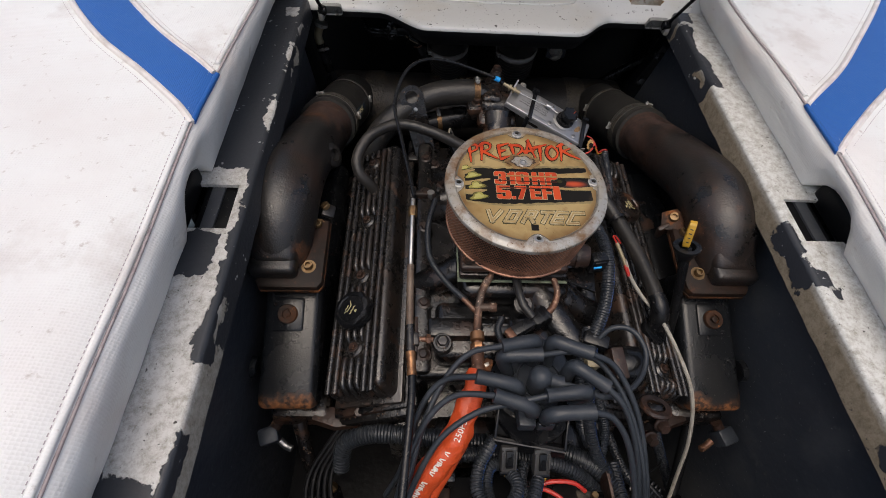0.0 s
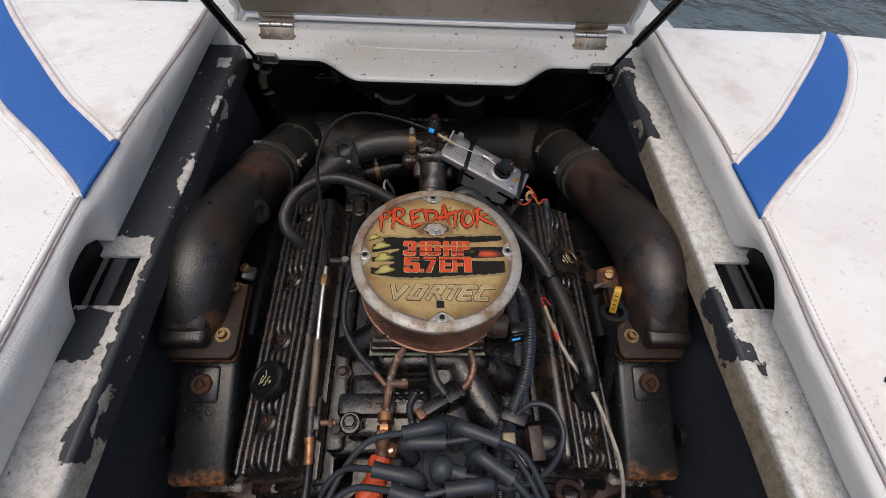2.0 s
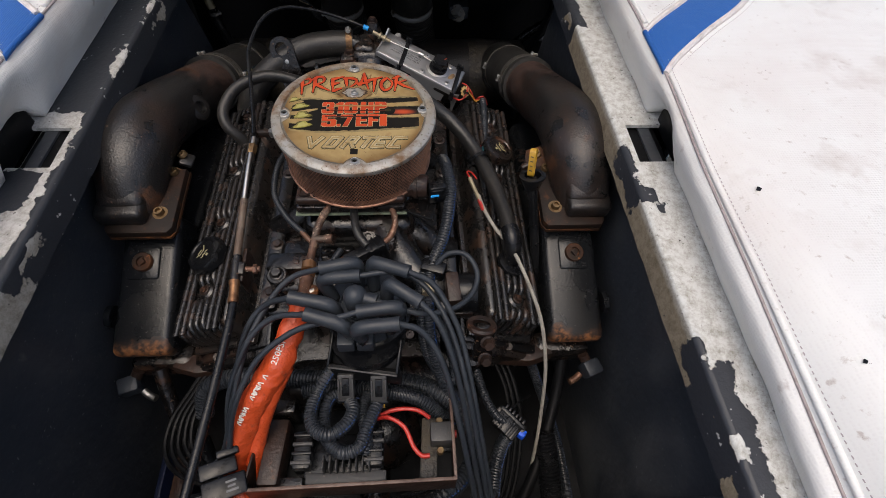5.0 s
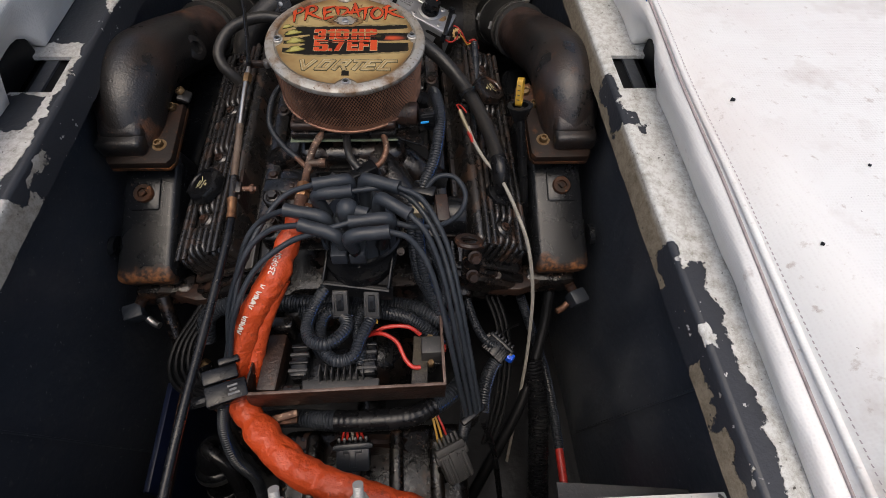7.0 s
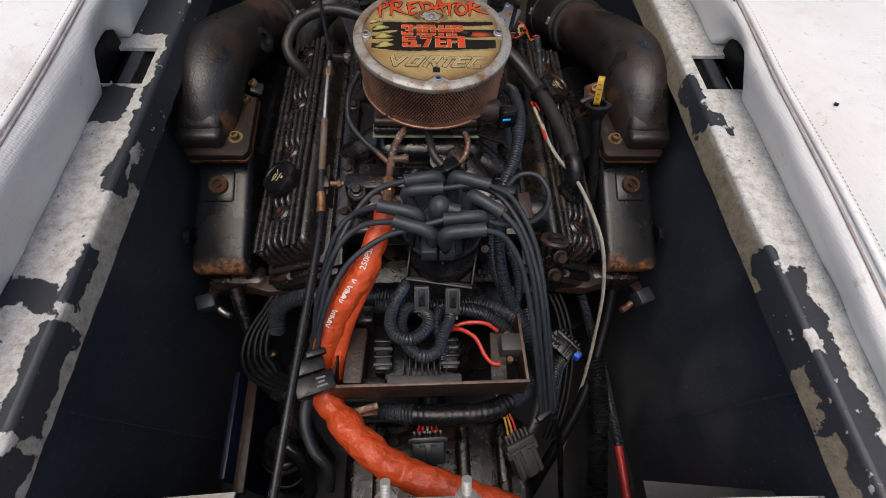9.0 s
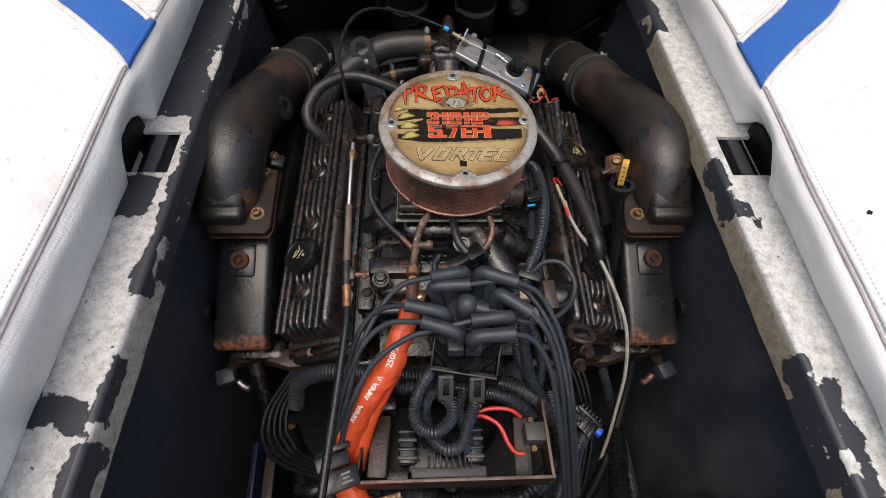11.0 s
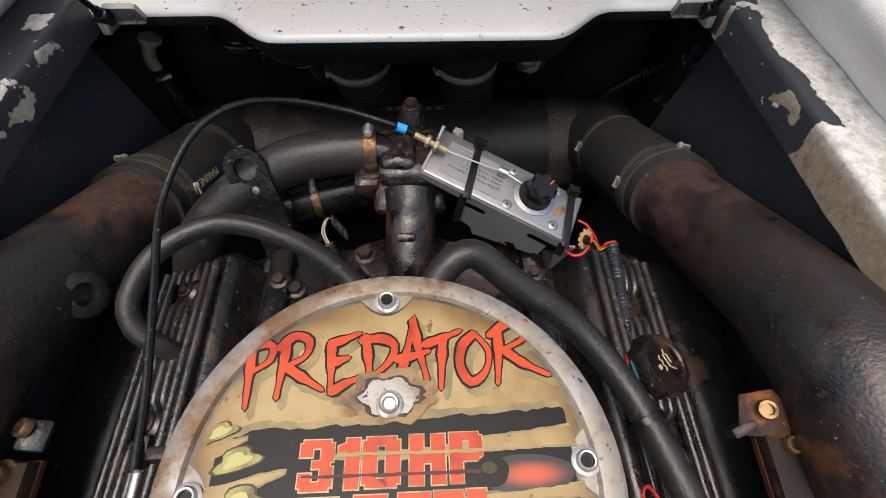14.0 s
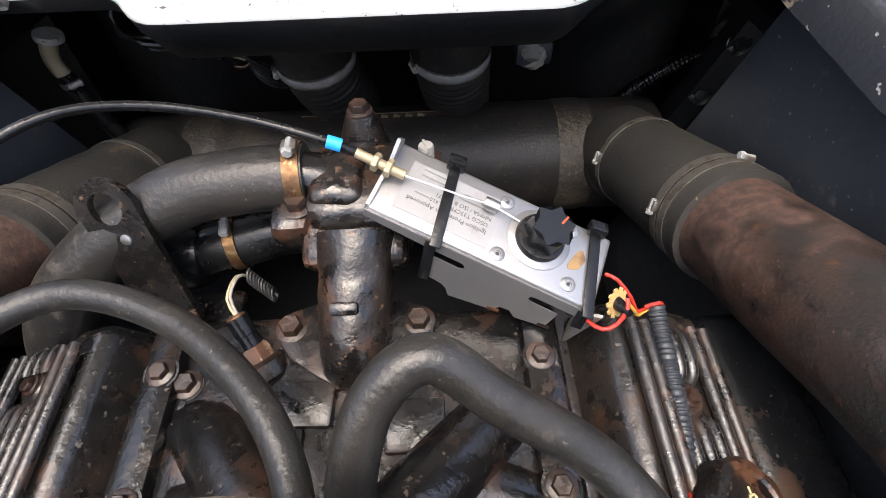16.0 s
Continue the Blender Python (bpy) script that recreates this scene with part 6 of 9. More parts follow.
    for sign, x0, x1, line_no in rowed:
        y0, y1 = ((-0.0035, 0.0220), (-0.0325, -0.0068))[line_no]
        y0, y1 = y0 + 0.02 * x0, y1 + 0.02 * x0
        for grow, mat, h in ((0.0007, DECALGREY, 0.0014), (0.0, DECALRED, 0.0018)):
            bms = [bmesh.new()]
            for k, pts in enumerate(shapes[sign]):
                cx, cy = sum(p[0] for p in pts) / 4, sum(p[1] for p in pts) / 4
                bms.append(prism([(x0 + (x1 - x0) * u + (grow if u > cx else -grow), y0 + (y1 - y0) * v + (grow if v > cy else -grow)) for u, v in pts], h + 0.00003 * k, top))
            part("letter_shape" if grow == 0 else "letter_edge", merge(*bms), mat, t, "heavy orange-red block letter" if grow == 0 else "")
    for x0, x1, y in ((-0.048, 0.048, 0.0025), (-0.044, 0.040, -0.0115)):
        part("dark_streak", prism(ragged(x0, x1, y - 0.0008, y + 0.0008, 0.0005, 20), 0.00230, top), DARKRED, t, "dark streak across the letters")
    part("torn_slash", prism(ragged(-0.030, 0.052, 0.0119, 0.0139, 0.0005, 24), 0.0025, top), CREAM, t, "cream slash")
    for b in bolts + [None]:
        q = top @ (pose(0.106 * math.cos(b), 0.106 * math.sin(b), 0.0) if b is not None else pose(-0.0020, 0.0390, 0.0020))
        part("bolt_washer", lathe([(0.0080, 0), (0.0080, 0.0016), (0.0072, 0.0022), (0.003, 0.0022)], q, 24), GALV, t)
        part("bolt", lathe([(0.0058, 0), (0.0058, 0.0030), (0.0050, 0.0040), (0.0040, 0.0038), (0.0034, 0.0006)], q @ pose(0, 0, 0.0014), 24), STEEL, t)
        part("bolt_hole", lathe([(0.0033, 0), (0.0033, 0.0006)], q @ pose(0, 0, 0.0021), 16), DECALBLACK if b is not None else STEEL, t)
    return t


arrestor()


# ---- after part of the engine ----
def line_thing(name, pts, r, mat, label, category, group="", ribbed=False, n=10, pitch=0.0042, ends=None, depth=0.13):
    """A hose, pipe or cable as a thing of its own; ends: colour of short sleeves at its two ends."""
    t = thing(name, label, category, pts[0], group)
    part("tube" if not ribbed else "loom", corrugated(pts, r, pitch, depth, n) if ribbed else tube(pts, r, n), mat, t)
    if ribbed and name == "wiring_loom" and 0.0095 < r < 0.016:
        part("stripe", tube([Vector(p) + Vector((0.75, -0.45, 0.50)) * r * 0.87 for p in pts], r * 0.12, 5, 0.006), STRIPE, t, "blue loom stripe")
    if ends:
        for a, b in ((pts[0], pts[1]), (pts[-1], pts[-2])):
            a, d = Vector(a), (Vector(b) - Vector(a)).normalized()
            part("end_sleeve", tube([a - d * 0.002, a + d * 0.006, a + d * 0.016], r * 1.18, n, 0.01), ends, t)
    return t


therm = thing("thermostat_housing", "rusty oily cast-iron thermostat housing with hose necks", "thermostat housing", (0, 0.83, 0.58))
part("outlet_column", lump(tube([(-0.002, 0.806, 0.565), (-0.002, 0.803, 0.588), (-0.001, 0.822, 0.606), (0.001, 0.850, 0.624), (0.003, 0.884, 0.648)], 0.0285, 20, 0.008, rfun=lambda a, f: 0.90 + 0.24 * f), 0.0018, 55, 1), CAST, therm)
part("column_collar", lump(block((0.086, 0.040, 0.030), pose(0.001, 0.880, 0.640, 28), 0.009, 2), 0.002, 60, 2), CAST, therm, "rust-streaked collar")
LOBES = [(-0.068, 0.004), (-0.066, -0.012), (-0.056, -0.028), (-0.040, -0.036), (-0.028, -0.044), (-0.014, -0.055), (0.014, -0.055), (0.028, -0.044), (0.040, -0.036), (0.056, -0.028), (0.066, -0.012), (0.068, 0.004), (0.060, 0.020), (0.030, 0.030), (-0.030, 0.030), (-0.060, 0.020)]
part("foot", prism([(x * 0.95, y * 0.93) for x, y in LOBES], 0.011, pose(-0.001, 0.830, 0.5825, 7), 0.003), IRON, therm)
part("step_lug", block((0.022, 0.010, 0.010), pose(-0.003, 0.818, 0.6385, 34), 0.003), IRON, therm)
part("upper_body", lump(block((0.104, 0.110, 0.060), pose(0.002, 0.930, 0.650, 4), 0.018, 2, taper=0.80), 0.0028, 45, 2), CAST, therm, "rust-streaked upper casting")
part("side_flange", lump(block((0.034, 0.056, 0.036), pose(-0.050, 0.906, 0.652, 8), 0.010, 2), 0.0015, 60, 2), CAST, therm, "rust-streaked bolt lug")
part("top_boss", lathe([(0.030, -0.03), (0.024, 0.0), (0.014, 0.030), (0.012, 0.034)], pose(0.004, 0.988, 0.662), 20), CAST, therm)
part("bolt", hexhead(pose(0.004, 0.990, 0.696), 0.009, 0.009, 0.012), BOLT, therm, "rusty hex bolt")
for x, y, z in ((-0.044, 0.900, 0.668), (-0.056, 0.832, 0.592), (0.050, 0.834, 0.592)):
    part("bolt", hexhead(pose(x, y, z, 6), 0.0095, 0.010, 0.014), DARKRUST, therm, "rusty hex bolt")
part("inlet_boss", lump(block((0.046, 0.054, 0.050), pose(-0.012, 0.922, 0.664, 12), 0.012, 3), 0.002, 60, 1), CAST, therm, "rusty hose inlet boss")
part("hose_neck", tube([(-0.02, 0.928, 0.668), (-0.04, 0.929, 0.674), (-0.066, 0.928, 0.675)], 0.022, 16, 0.01), IRON, therm)
part("bleed_screw", merge(lathe([(0.007, 0), (0.007, 0.012), (0.006, 0.014)], pose(0.062, 0.950, 0.672), 14), block((0.002, 0.014, 0.002), pose(0.062, 0.950, 0.686, 0, 0, 20))), GALV, therm, "bright slotted screw")
part("screw_tab", block((0.03, 0.03, 0.01), pose(0.060, 0.945, 0.668), 0.003), DARKRUST, therm)

top_hose = thing("coolant_hose", "grey rubber coolant hose clamped to the thermostat housing", "hose", (-0.05, 0.91, 0.66))
part("hose_wall", tube([(-0.0375, 0.929, 0.675), (-0.090, 0.926, 0.675), (-0.146, 0.919, 0.667), (-0.210, 0.897, 0.638), (-0.263, 0.868, 0.593), (-0.286, 0.843, 0.529), (-0.290, 0.83, 0.46)], 0.0275, 20), RUBBER, top_hose)
hose_clamp((-0.0455, 0.929, 0.675), (-1, -0.06, 0.0), 0.0280, top_hose, (0.0, -0.05, 1), 0.013, GOLDBAND)
low_hose = thing("bypass_hose", "short dark rubber hose with a clamp behind the engine", "hose", (-0.1, 0.93, 0.59))
part("hose_wall", tube([(-0.03, 0.945, 0.600), (-0.08, 0.940, 0.600), (-0.135, 0.930, 0.592), (-0.16, 0.925, 0.588)], 0.025, 18), BLACKRUB, low_hose)
part("coupler", lathe([(0.030, -0.012), (0.033, 0.0), (0.033, 0.022), (0.028, 0.026)], axes((-0.168, 0.924, 0.587), (-1, -0.1, 0)), 20), PLASTIC, low_hose)
hose_clamp((-0.125, 0.932, 0.594), (-1, -0.15, -0.1), 0.0258, low_hose, (0, -0.2, 1), 0.010, GOLDBAND)

lug = thing("lifting_bracket", "rusty steel lifting bracket with a round hole", "bracket", (-0.175, 0.88, 0.58))
mb = axes((-0.176, 0.878, 0.642), (-0.1, -0.92, 0.40), (0.96, 0, 0.28))
ring = [(0.0255 * math.cos(a), 0.042 + 0.0255 * math.sin(a)) for a in [math.pi * k / 14 for k in range(15)]]
hole = [(0.0135 * math.cos(a), 0.043 + 0.0135 * math.sin(a)) for a in [2 * math.pi * k / 24 for k in range(24)]]
bm = bmesh.new()
outer = ring + [(-0.0245, 0.02), (-0.021, -0.09), (0.023, -0.09), (0.0245, 0.02)]
ov = [bm.verts.new((x, y, 0)) for x, y in outer]
hv = [bm.verts.new((x, y, 0)) for x, y in hole]
es = [bm.edges.new((ov[i], ov[(i + 1) % len(ov)])) for i in range(len(ov))] + [bm.edges.new((hv[i], hv[(i + 1) % len(hv)])) for i in range(len(hv))]
bmesh.ops.triangle_fill(bm, use_beauty=True, edges=es)
r = bmesh.ops.extrude_face_region(bm, geom=list(bm.faces))
bmesh.ops.translate(bm, verts=[v for v in r["geom"] if isinstance(v, bmesh.types.BMVert)], vec=(0, 0, 0.006))
bmesh.ops.recalc_face_normals(bm, faces=list(bm.faces))
bm.transform(mb)
part("plate", bm, CAST, lug)
part("rivet", lathe([(0.005, 0.005), (0.0045, 0.007), (0.002, 0.0075)], mb @ pose(0.002, 0.016, 0), 12), STEEL, lug)
part("foot", block((0.075, 0.06, 0.02), pose(-0.158, 0.87, 0.548, 10), 0.005), IRON, lug)

vent = thing("vent_hose", "grey rubber breather hose curving into a valve cover", "hose", (-0.26, 0.71, 0.58))
part("hose_wall", tube([(-0.258, 0.719, 0.556), (-0.264, 0.721, 0.573), (-0.275, 0.723, 0.587), (-0.290, 0.731, 0.603), (-0.295, 0.756, 0.624), (-0.269, 0.800, 0.647), (-0.208, 0.831, 0.654), (-0.129, 0.811, 0.646), (-0.058, 0.755, 0.643), (-0.020, 0.692, 0.634), (-0.019, 0.628, 0.640)], 0.0116, 16), RUBBER, vent)
part("grommet", lathe([(0.018, -0.010), (0.0195, 0.0), (0.018, 0.004), (0.013, 0.005)], axes((-0.256, 0.716, 0.562), (-0.4, -0.1, 0.9)), 20), BLACKRUB, vent, "black rubber grommet")
crank = thing("breather_hose", "thick grey rubber hose bending down the engine side", "hose", (0.04, 0.7, 0.6))
part("hose_wall", tube([(0.012, 0.673, 0.602), (0.017, 0.693, 0.657), (0.031, 0.726, 0.686), (0.062, 0.743, 0.698), (0.102, 0.727, 0.673), (0.163, 0.701, 0.635), (0.211, 0.642, 0.606), (0.240, 0.558, 0.591), (0.254, 0.490, 0.582), (0.259, 0.450, 0.576)], 0.0142, 18), RUBBER, crank)
part("end_elbow", tube([(0.257, 0.455, 0.579), (0.260, 0.436, 0.574), (0.262, 0.424, 0.560), (0.262, 0.420, 0.535)], 0.0158, 16), BLACKRUB, crank, "black rubber end elbow")
part("strap", lathe([(0.0185, -0.003), (0.0195, -0.003), (0.0195, 0.003), (0.0185, 0.003)], axes((0.218, 0.615, 0.603), (0.38, -0.9, -0.2)), 20, caps=False), PLASTIC, crank, "black cable tie")
part("grommet", lathe([(0.026, -0.006), (0.026, 0.004), (0.020, 0.006)], axes((0.262, 0.416, 0.527), (0.407, -0.1, 0.9)), 20), BLACKRUB, crank)


def control_box():
    u = Vector((0.887, -0.338, -0.314)).normalized()
    v = Vector((0.408, 0.893, 0.191))
    v = (v - u * v.dot(u)).normalized()
    n = u.cross(v)
    c = Vector((0.1132, 0.8758, 0.6618))
    m = Matrix(((u.x, v.x, n.x, c.x), (u.y, v.y, n.y, c.y), (u.z, v.z, n.z, c.z), (0, 0, 0, 1)))
    t = thing("control_box", "brushed aluminium control box tied down with black cable ties", "control box", c - n * 0.04)
    part("case", block((0.192, 0.068, 0.006), m @ pose(0, 0.001, -0.003), 0.0028, 3), ALU, t)
    part("rear_wall", block((0.188, 0.0025, 0.030), m @ pose(0, 0.0335, -0.018), 0.001), ALU, t)
    part("end_wall", block((0.0025, 0.064, 0.026), m @ pose(-0.0945, 0.001, -0.017), 0.001), ALU, t)
    part("end_wall", block((0.0025, 0.064, 0.016), m @ pose(0.0945, 0.001, -0.012), 0.001), ALU, t)
    part("motor", block((0.165, 0.046, 0.026), m @ pose(0.0, 0.006, -0.021), 0.004), BLACKRUB, t, "dark motor body inside the case")
    part("end_tab", prism([(-0.032, -0.03), (0.034, -0.03), (0.034, 0.006), (0.022, 0.020), (0.008, 0.006), (-0.032, 0.002)], 0.003, m @ pose(-0.0955, 0, 0, 90, 0, 90), 0.0), ALU, t)
    fl = m @ pose(0, -0.0325, -0.0035, 68)
    part("side_flange", prism([(-0.095, 0.0), (-0.095, -0.006), (-0.036, -0.0085), (-0.010, -0.0085), (-0.0075, -0.0098), (-0.0065, -0.012), (-0.0075, -0.0142), (-0.010, -0.0155), (-0.034, -0.0155), (-0.034, -0.036), (-0.017, -0.038), (-0.012, -0.041), (-0.008, -0.047), (0.028, -0.041), (0.034, -0.034), (0.042, -0.033), (0.048, -0.038), (0.073, -0.0335), (0.0755, -0.0155), (0.053, -0.0155), (0.0495, -0.0142), (0.0485, -0.012), (0.0495, -0.0098), (0.053, -0.0085), (0.095, -0.0085), (0.095, 0.0)], 0.0022, fl, 0.0), ALU, t, "aluminium mounting flange with open slots")
    for x, y in ((0.072, -0.0325), (0.030, -0.0395)):
        part("rust_mark", lump(block((0.010, 0.0035, 0.0006), fl @ pose(x, y, 0.0024, 0, 0, 8), 0.0002), 0.0006, 200, 1), RUST, t, "orange rust at the flange edge")
    bm = bmesh.new()
    foot = [bm.verts.new(m @ Vector(p)) for p in ((0.0885, -0.0345, -0.012), (0.0975, -0.0275, -0.050), (0.1030, -0.0380, -0.068), (0.1052, -0.0375, -0.066), (0.1060, -0.0325, -0.004))]
    low = [bm.verts.new(v.co + m.to_3x3().col[1] * 0.0028) for v in foot]
    bm.faces.new(foot)
    bm.faces.new(low[::-1])
    for k in range(5):
        bm.faces.new((foot[k], foot[(k + 1) % 5], low[(k + 1) % 5], low[k]))
    bmesh.ops.recalc_face_normals(bm, faces=list(bm.faces))
    part("leg", bm, BARE, t, "dull bent leg")
    km = m @ pose(0.038, 0.005, 0)
    part("knob_seat", lathe([(0.0262, 0), (0.0262, 0.0010), (0.0255, 0.0014)], km, 36), ALU, t)
    part("knob_skirt", lathe([(0.0200, 0.001), (0.0205, 0.004), (0.0195, 0.0075), (0.017, 0.008)], km, 36), PLASTIC, t)
    star = [((0.0178 if k % 2 else 0.0140) * math.cos(2 * math.pi * k / 12 + 0.5), (0.0178 if k % 2 else 0.0140) * math.sin(2 * math.pi * k / 12 + 0.5)) for k in range(12)]
    kn = part("knob", prism(star, 0.021, km @ pose(0.001, 0.001, 0.006, 3, 2), 0.004), PLASTIC, t, "black fluted control knob")
    part("pointer", block((0.0016, 0.009, 0.0012), km @ pose(0.008, 0.008, 0.0268, 6, 4, -20)), DECALRED, kn, "orange pointer mark")
    for x, y in ((0.0041, 0.0245), (0.0112, -0.0225), (0.062, 0.0265), (0.071, -0.0205)):
        rv = part("rivet", lathe([(0.0062, 0), (0.0060, 0.0008), (0.0042, 0.0018), (0.0026, 0.0018), (0.0022, 0.0008)], m @ pose(x, y, 0), 22), ALU, t)
        part("rivet_core", lathe([(0.0017, 0), (0.0015, 0.0012)], m @ pose(x, y, 0), 10), DARKINK, rv)
    part("label_plate", block((0.080, 0.046, 0.0005), m @ pose(-0.038, 0.000, 0.0004)), PAPER, t, "printed silver label")
    flip = m @ pose(-0.037, 0.0, 0.0009, 0, 0, 180)
    words("Ignition Protection Approved", 0.0057, flip @ pose(0, 0.0105, 0), DARKINK, t, 0.0001)
    words("USCG T33CFR      .410", 0.0052, flip @ pose(-0.008, 0.0035, 0), DARKINK, t, 0.0001)
    words("NMMA / ISO 8      171", 0.0052, flip @ pose(-0.010, -0.0025, 0), DARKINK, t, 0.0001)
    for k, (x, y, w) in enumerate(((0.024, 0.0035, 0.012), (-0.016, -0.0085, 0.026), (0.020, -0.0085, 0.018), (-0.018, -0.0135, 0.022), (0.016, -0.0135, 0.030), (0.018, -0.019, 0.026))):
        part("print_bar", block((w, 0.0011, 0.0003), flip @ pose(x, y, 0.0002)), GREYINK, t)
    part("stain", prism([(0.010 * math.cos(a) * (1 + 0.2 * math.sin(3 * a)), 0.006 * math.sin(a) * (1 + 0.2 * math.cos(2 * a))) for a in [k * 0.4 for k in range(16)]], 0.0003, m @ pose(0.073, 0.002, 0, 0, 0, 70)), STAIN, t, "beige glue stain")
    for x, down in ((-0.041, 0.040), (0.086, 0.018)):
        tm = m @ pose(x, 0, 0, 0, 0, 9)
        xf = x + 0.0054
        strap = merge(block((0.0092, 0.080, 0.0018), tm @ pose(0, -0.001, 0.0014), 0.0006), block((0.0092, down, 0.0018), fl @ pose(xf, -down / 2, 0.0034, 0, 0, 9), 0.0006), block((0.0092, 0.0018, 0.034), tm @ pose(0, 0.0375, -0.016), 0.0006))
        part("cable_tie", strap, PLASTIC, t, "black cable tie")
        part("tie_head", merge(block((0.015, 0.011, 0.010), tm @ pose(0, 0.036, 0.004, -15), 0.0015), block((0.007, 0.004, 0.011), tm @ pose(0, 0.036, 0.004, -15))), PLASTIC, t)
    # inner cable with barrel nut and clamp stop
    part("adjuster", merge(lathe([(0.004, -0.024), (0.004, 0.020)], m @ pose(-0.098, 0.0, 0.010, 0, 90), 12), hexhead(m @ pose(-0.094, 0.0, 0.010, 0, 90), 0.0075, 0.005), hexhead(m @ pose(-0.105, 0.0, 0.010, 0, 90), 0.0075, 0.005)), OLIVE, t, "threaded brass adjuster")
    part("inner_wire", tube([m @ Vector(p) for p in ((-0.080, 0.0, 0.010), (-0.03, 0.007, 0.008), (-0.008, 0.012, 0.006), (0.018, 0.010, 0.005))], 0.0009, 6, 0.02), STEEL, t)
    part("wire_stop", lathe([(0.005, -0.006), (0.0055, 0.0), (0.005, 0.006)], m @ pose(-0.008, 0.011, 0.007, 0, 90), 14), STEEL, t, "bright wire stop")
    tz = m @ pose(0.1135, -0.0145, -0.004, 18, 38)
    part("terminal", prism([((0.0125 if k % 4 < 2 else 0.0100) * math.cos(2 * math.pi * (k + 0.5 * (k % 2)) / 40), (0.0125 if k % 4 < 2 else 0.0100) * math.sin(2 * math.pi * (k + 0.5 * (k % 2)) / 40)) for k in range(40)], 0.0016, tz), TERMINAL, t, "toothed brass terminal washer")
    part("grommet", lathe([(0.0056, 0.0), (0.0052, 0.005), (0.0036, 0.012), (0.0030, 0.016)], tz @ pose(0, 0, 0, 20, 0), 16), BLACKRUB, t, "black rubber grommet")
    return m


BOXM = control_box()
CABLE_END = BOXM @ Vector((-0.120, 0.0, 0.010))
line_thing("throttle_cable", [(-0.174, 0.560, 0.708), (-0.184, 0.612, 0.712), (-0.201, 0.694, 0.725), (-0.216, 0.776, 0.741), (-0.199, 0.842, 0.765), (-0.167, 0.881, 0.771), (-0.122, 0.907, 0.759), (-0.064, 0.917, 0.739), (-0.012, 0.912, 0.722), tuple(CABLE_END)], 0.0034, BLACKRUB, "black control cable arching over the engine", "cable", n=12, ends=PLASTIC)
band = thing("cable_band", "light blue band round a black cable", "band", (-0.003, 0.912, 0.719))
part("ring", tube([(-0.0105, 0.9117, 0.7213), (-0.006, 0.9115, 0.7195), (0.000, 0.9110, 0.7172)], 0.0052, 14, 0.003), SKYBLUE, band)
rod = thing("throttle_rod", "bright worn throttle rod with rusty ends", "rod", (-0.176, 0.45, 0.66))
part("bright_rod", tube([(-0.1755, 0.560, 0.700), (-0.176, 0.50, 0.687), (-0.1765, 0.44, 0.668)], 0.0042, 10), STEEL, rod)
part("rusty_rod", tube([(-0.1765, 0.445, 0.669), (-0.176, 0.40, 0.655), (-0.175, 0.345, 0.641)], 0.0058, 10), TANROD, rod, "rusty lower sleeve")
part("lock_nut", hexhead(axes((-0.1755, 0.545, 0.696), (0, -0.97, -0.22)), 0.0075, 0.018), BRASS, rod)
part("clevis", merge(block((0.011, 0.022, 0.010), pose(-0.176, 0.572, 0.703, 14), 0.003), block((0.030, 0.010, 0.012), pose(-0.163, 0.570, 0.701), 0.003)), DARKRUST, rod)
part("ball_stud", lathe([(0.006, 0), (0.008, 0.006), (0.006, 0.012)], pose(-0.146, 0.570, 0.696), 14), STEEL, rod)
part("bracket_plate", block((0.006, 0.055, 0.045), pose(-0.166, 0.345, 0.615, 10), 0.002), DARKRUST, rod, "drilled rusty bracket plate")
part("stud", tube([(-0.168, 0.333, 0.635), (-0.155, 0.333, 0.635), (-0.140, 0.333, 0.635)], 0.0042, 10), COPPER, rod)
part("stud_nut", hexhead(axes((-0.150, 0.333, 0.635), (1, 0, 0)), 0.0075, 0.006), COPPER, rod)
part("joint", merge(tube([(-0.175, 0.352, 0.642), (-0.174, 0.330, 0.638), (-0.173, 0.312, 0.634)], 0.0072, 12), block((0.014, 0.020, 0.012), pose(-0.168, 0.332, 0.637, 12), 0.002)), CAST, rod, "dirty black joint")
part("crimp", tube([(-0.173, 0.313, 0.6345), (-0.1715, 0.298, 0.631), (-0.170, 0.280, 0.6265)], 0.0070, 12, 0.003, rfun=lambda q, f: 1.06 if f < 0.2 or f > 0.8 else 0.96), CRIMP, rod, "bright copper crimp sleeve")
boss = thing("bracket_bolt", "rusty hex bolt on a round boss of the intake manifold", "bolt", (-0.13, 0.34, 0.58))
part("boss", lathe([(0.016, -0.01), (0.016, 0.004), (0.014, 0.006)], pose(-0.125, 0.345, 0.600, 12), 22), IRON, boss)
part("head", hexhead(pose(-0.125, 0.345, 0.606, 12), 0.0085, 0.008, 0.011), CAST, boss)
line_thing("control_cable", [(-0.170, 0.285, 0.627), (-0.170, 0.242, 0.621), (-0.176, 0.160, 0.604), (-0.182, 0.084, 0.590), (-0.188, 0.000, 0.575), (-0.196, -0.08, 0.55), (-0.205, -0.152, 0.52)], 0.0060, BLACKRUB, "long black control cable running forward", "cable", n=12)

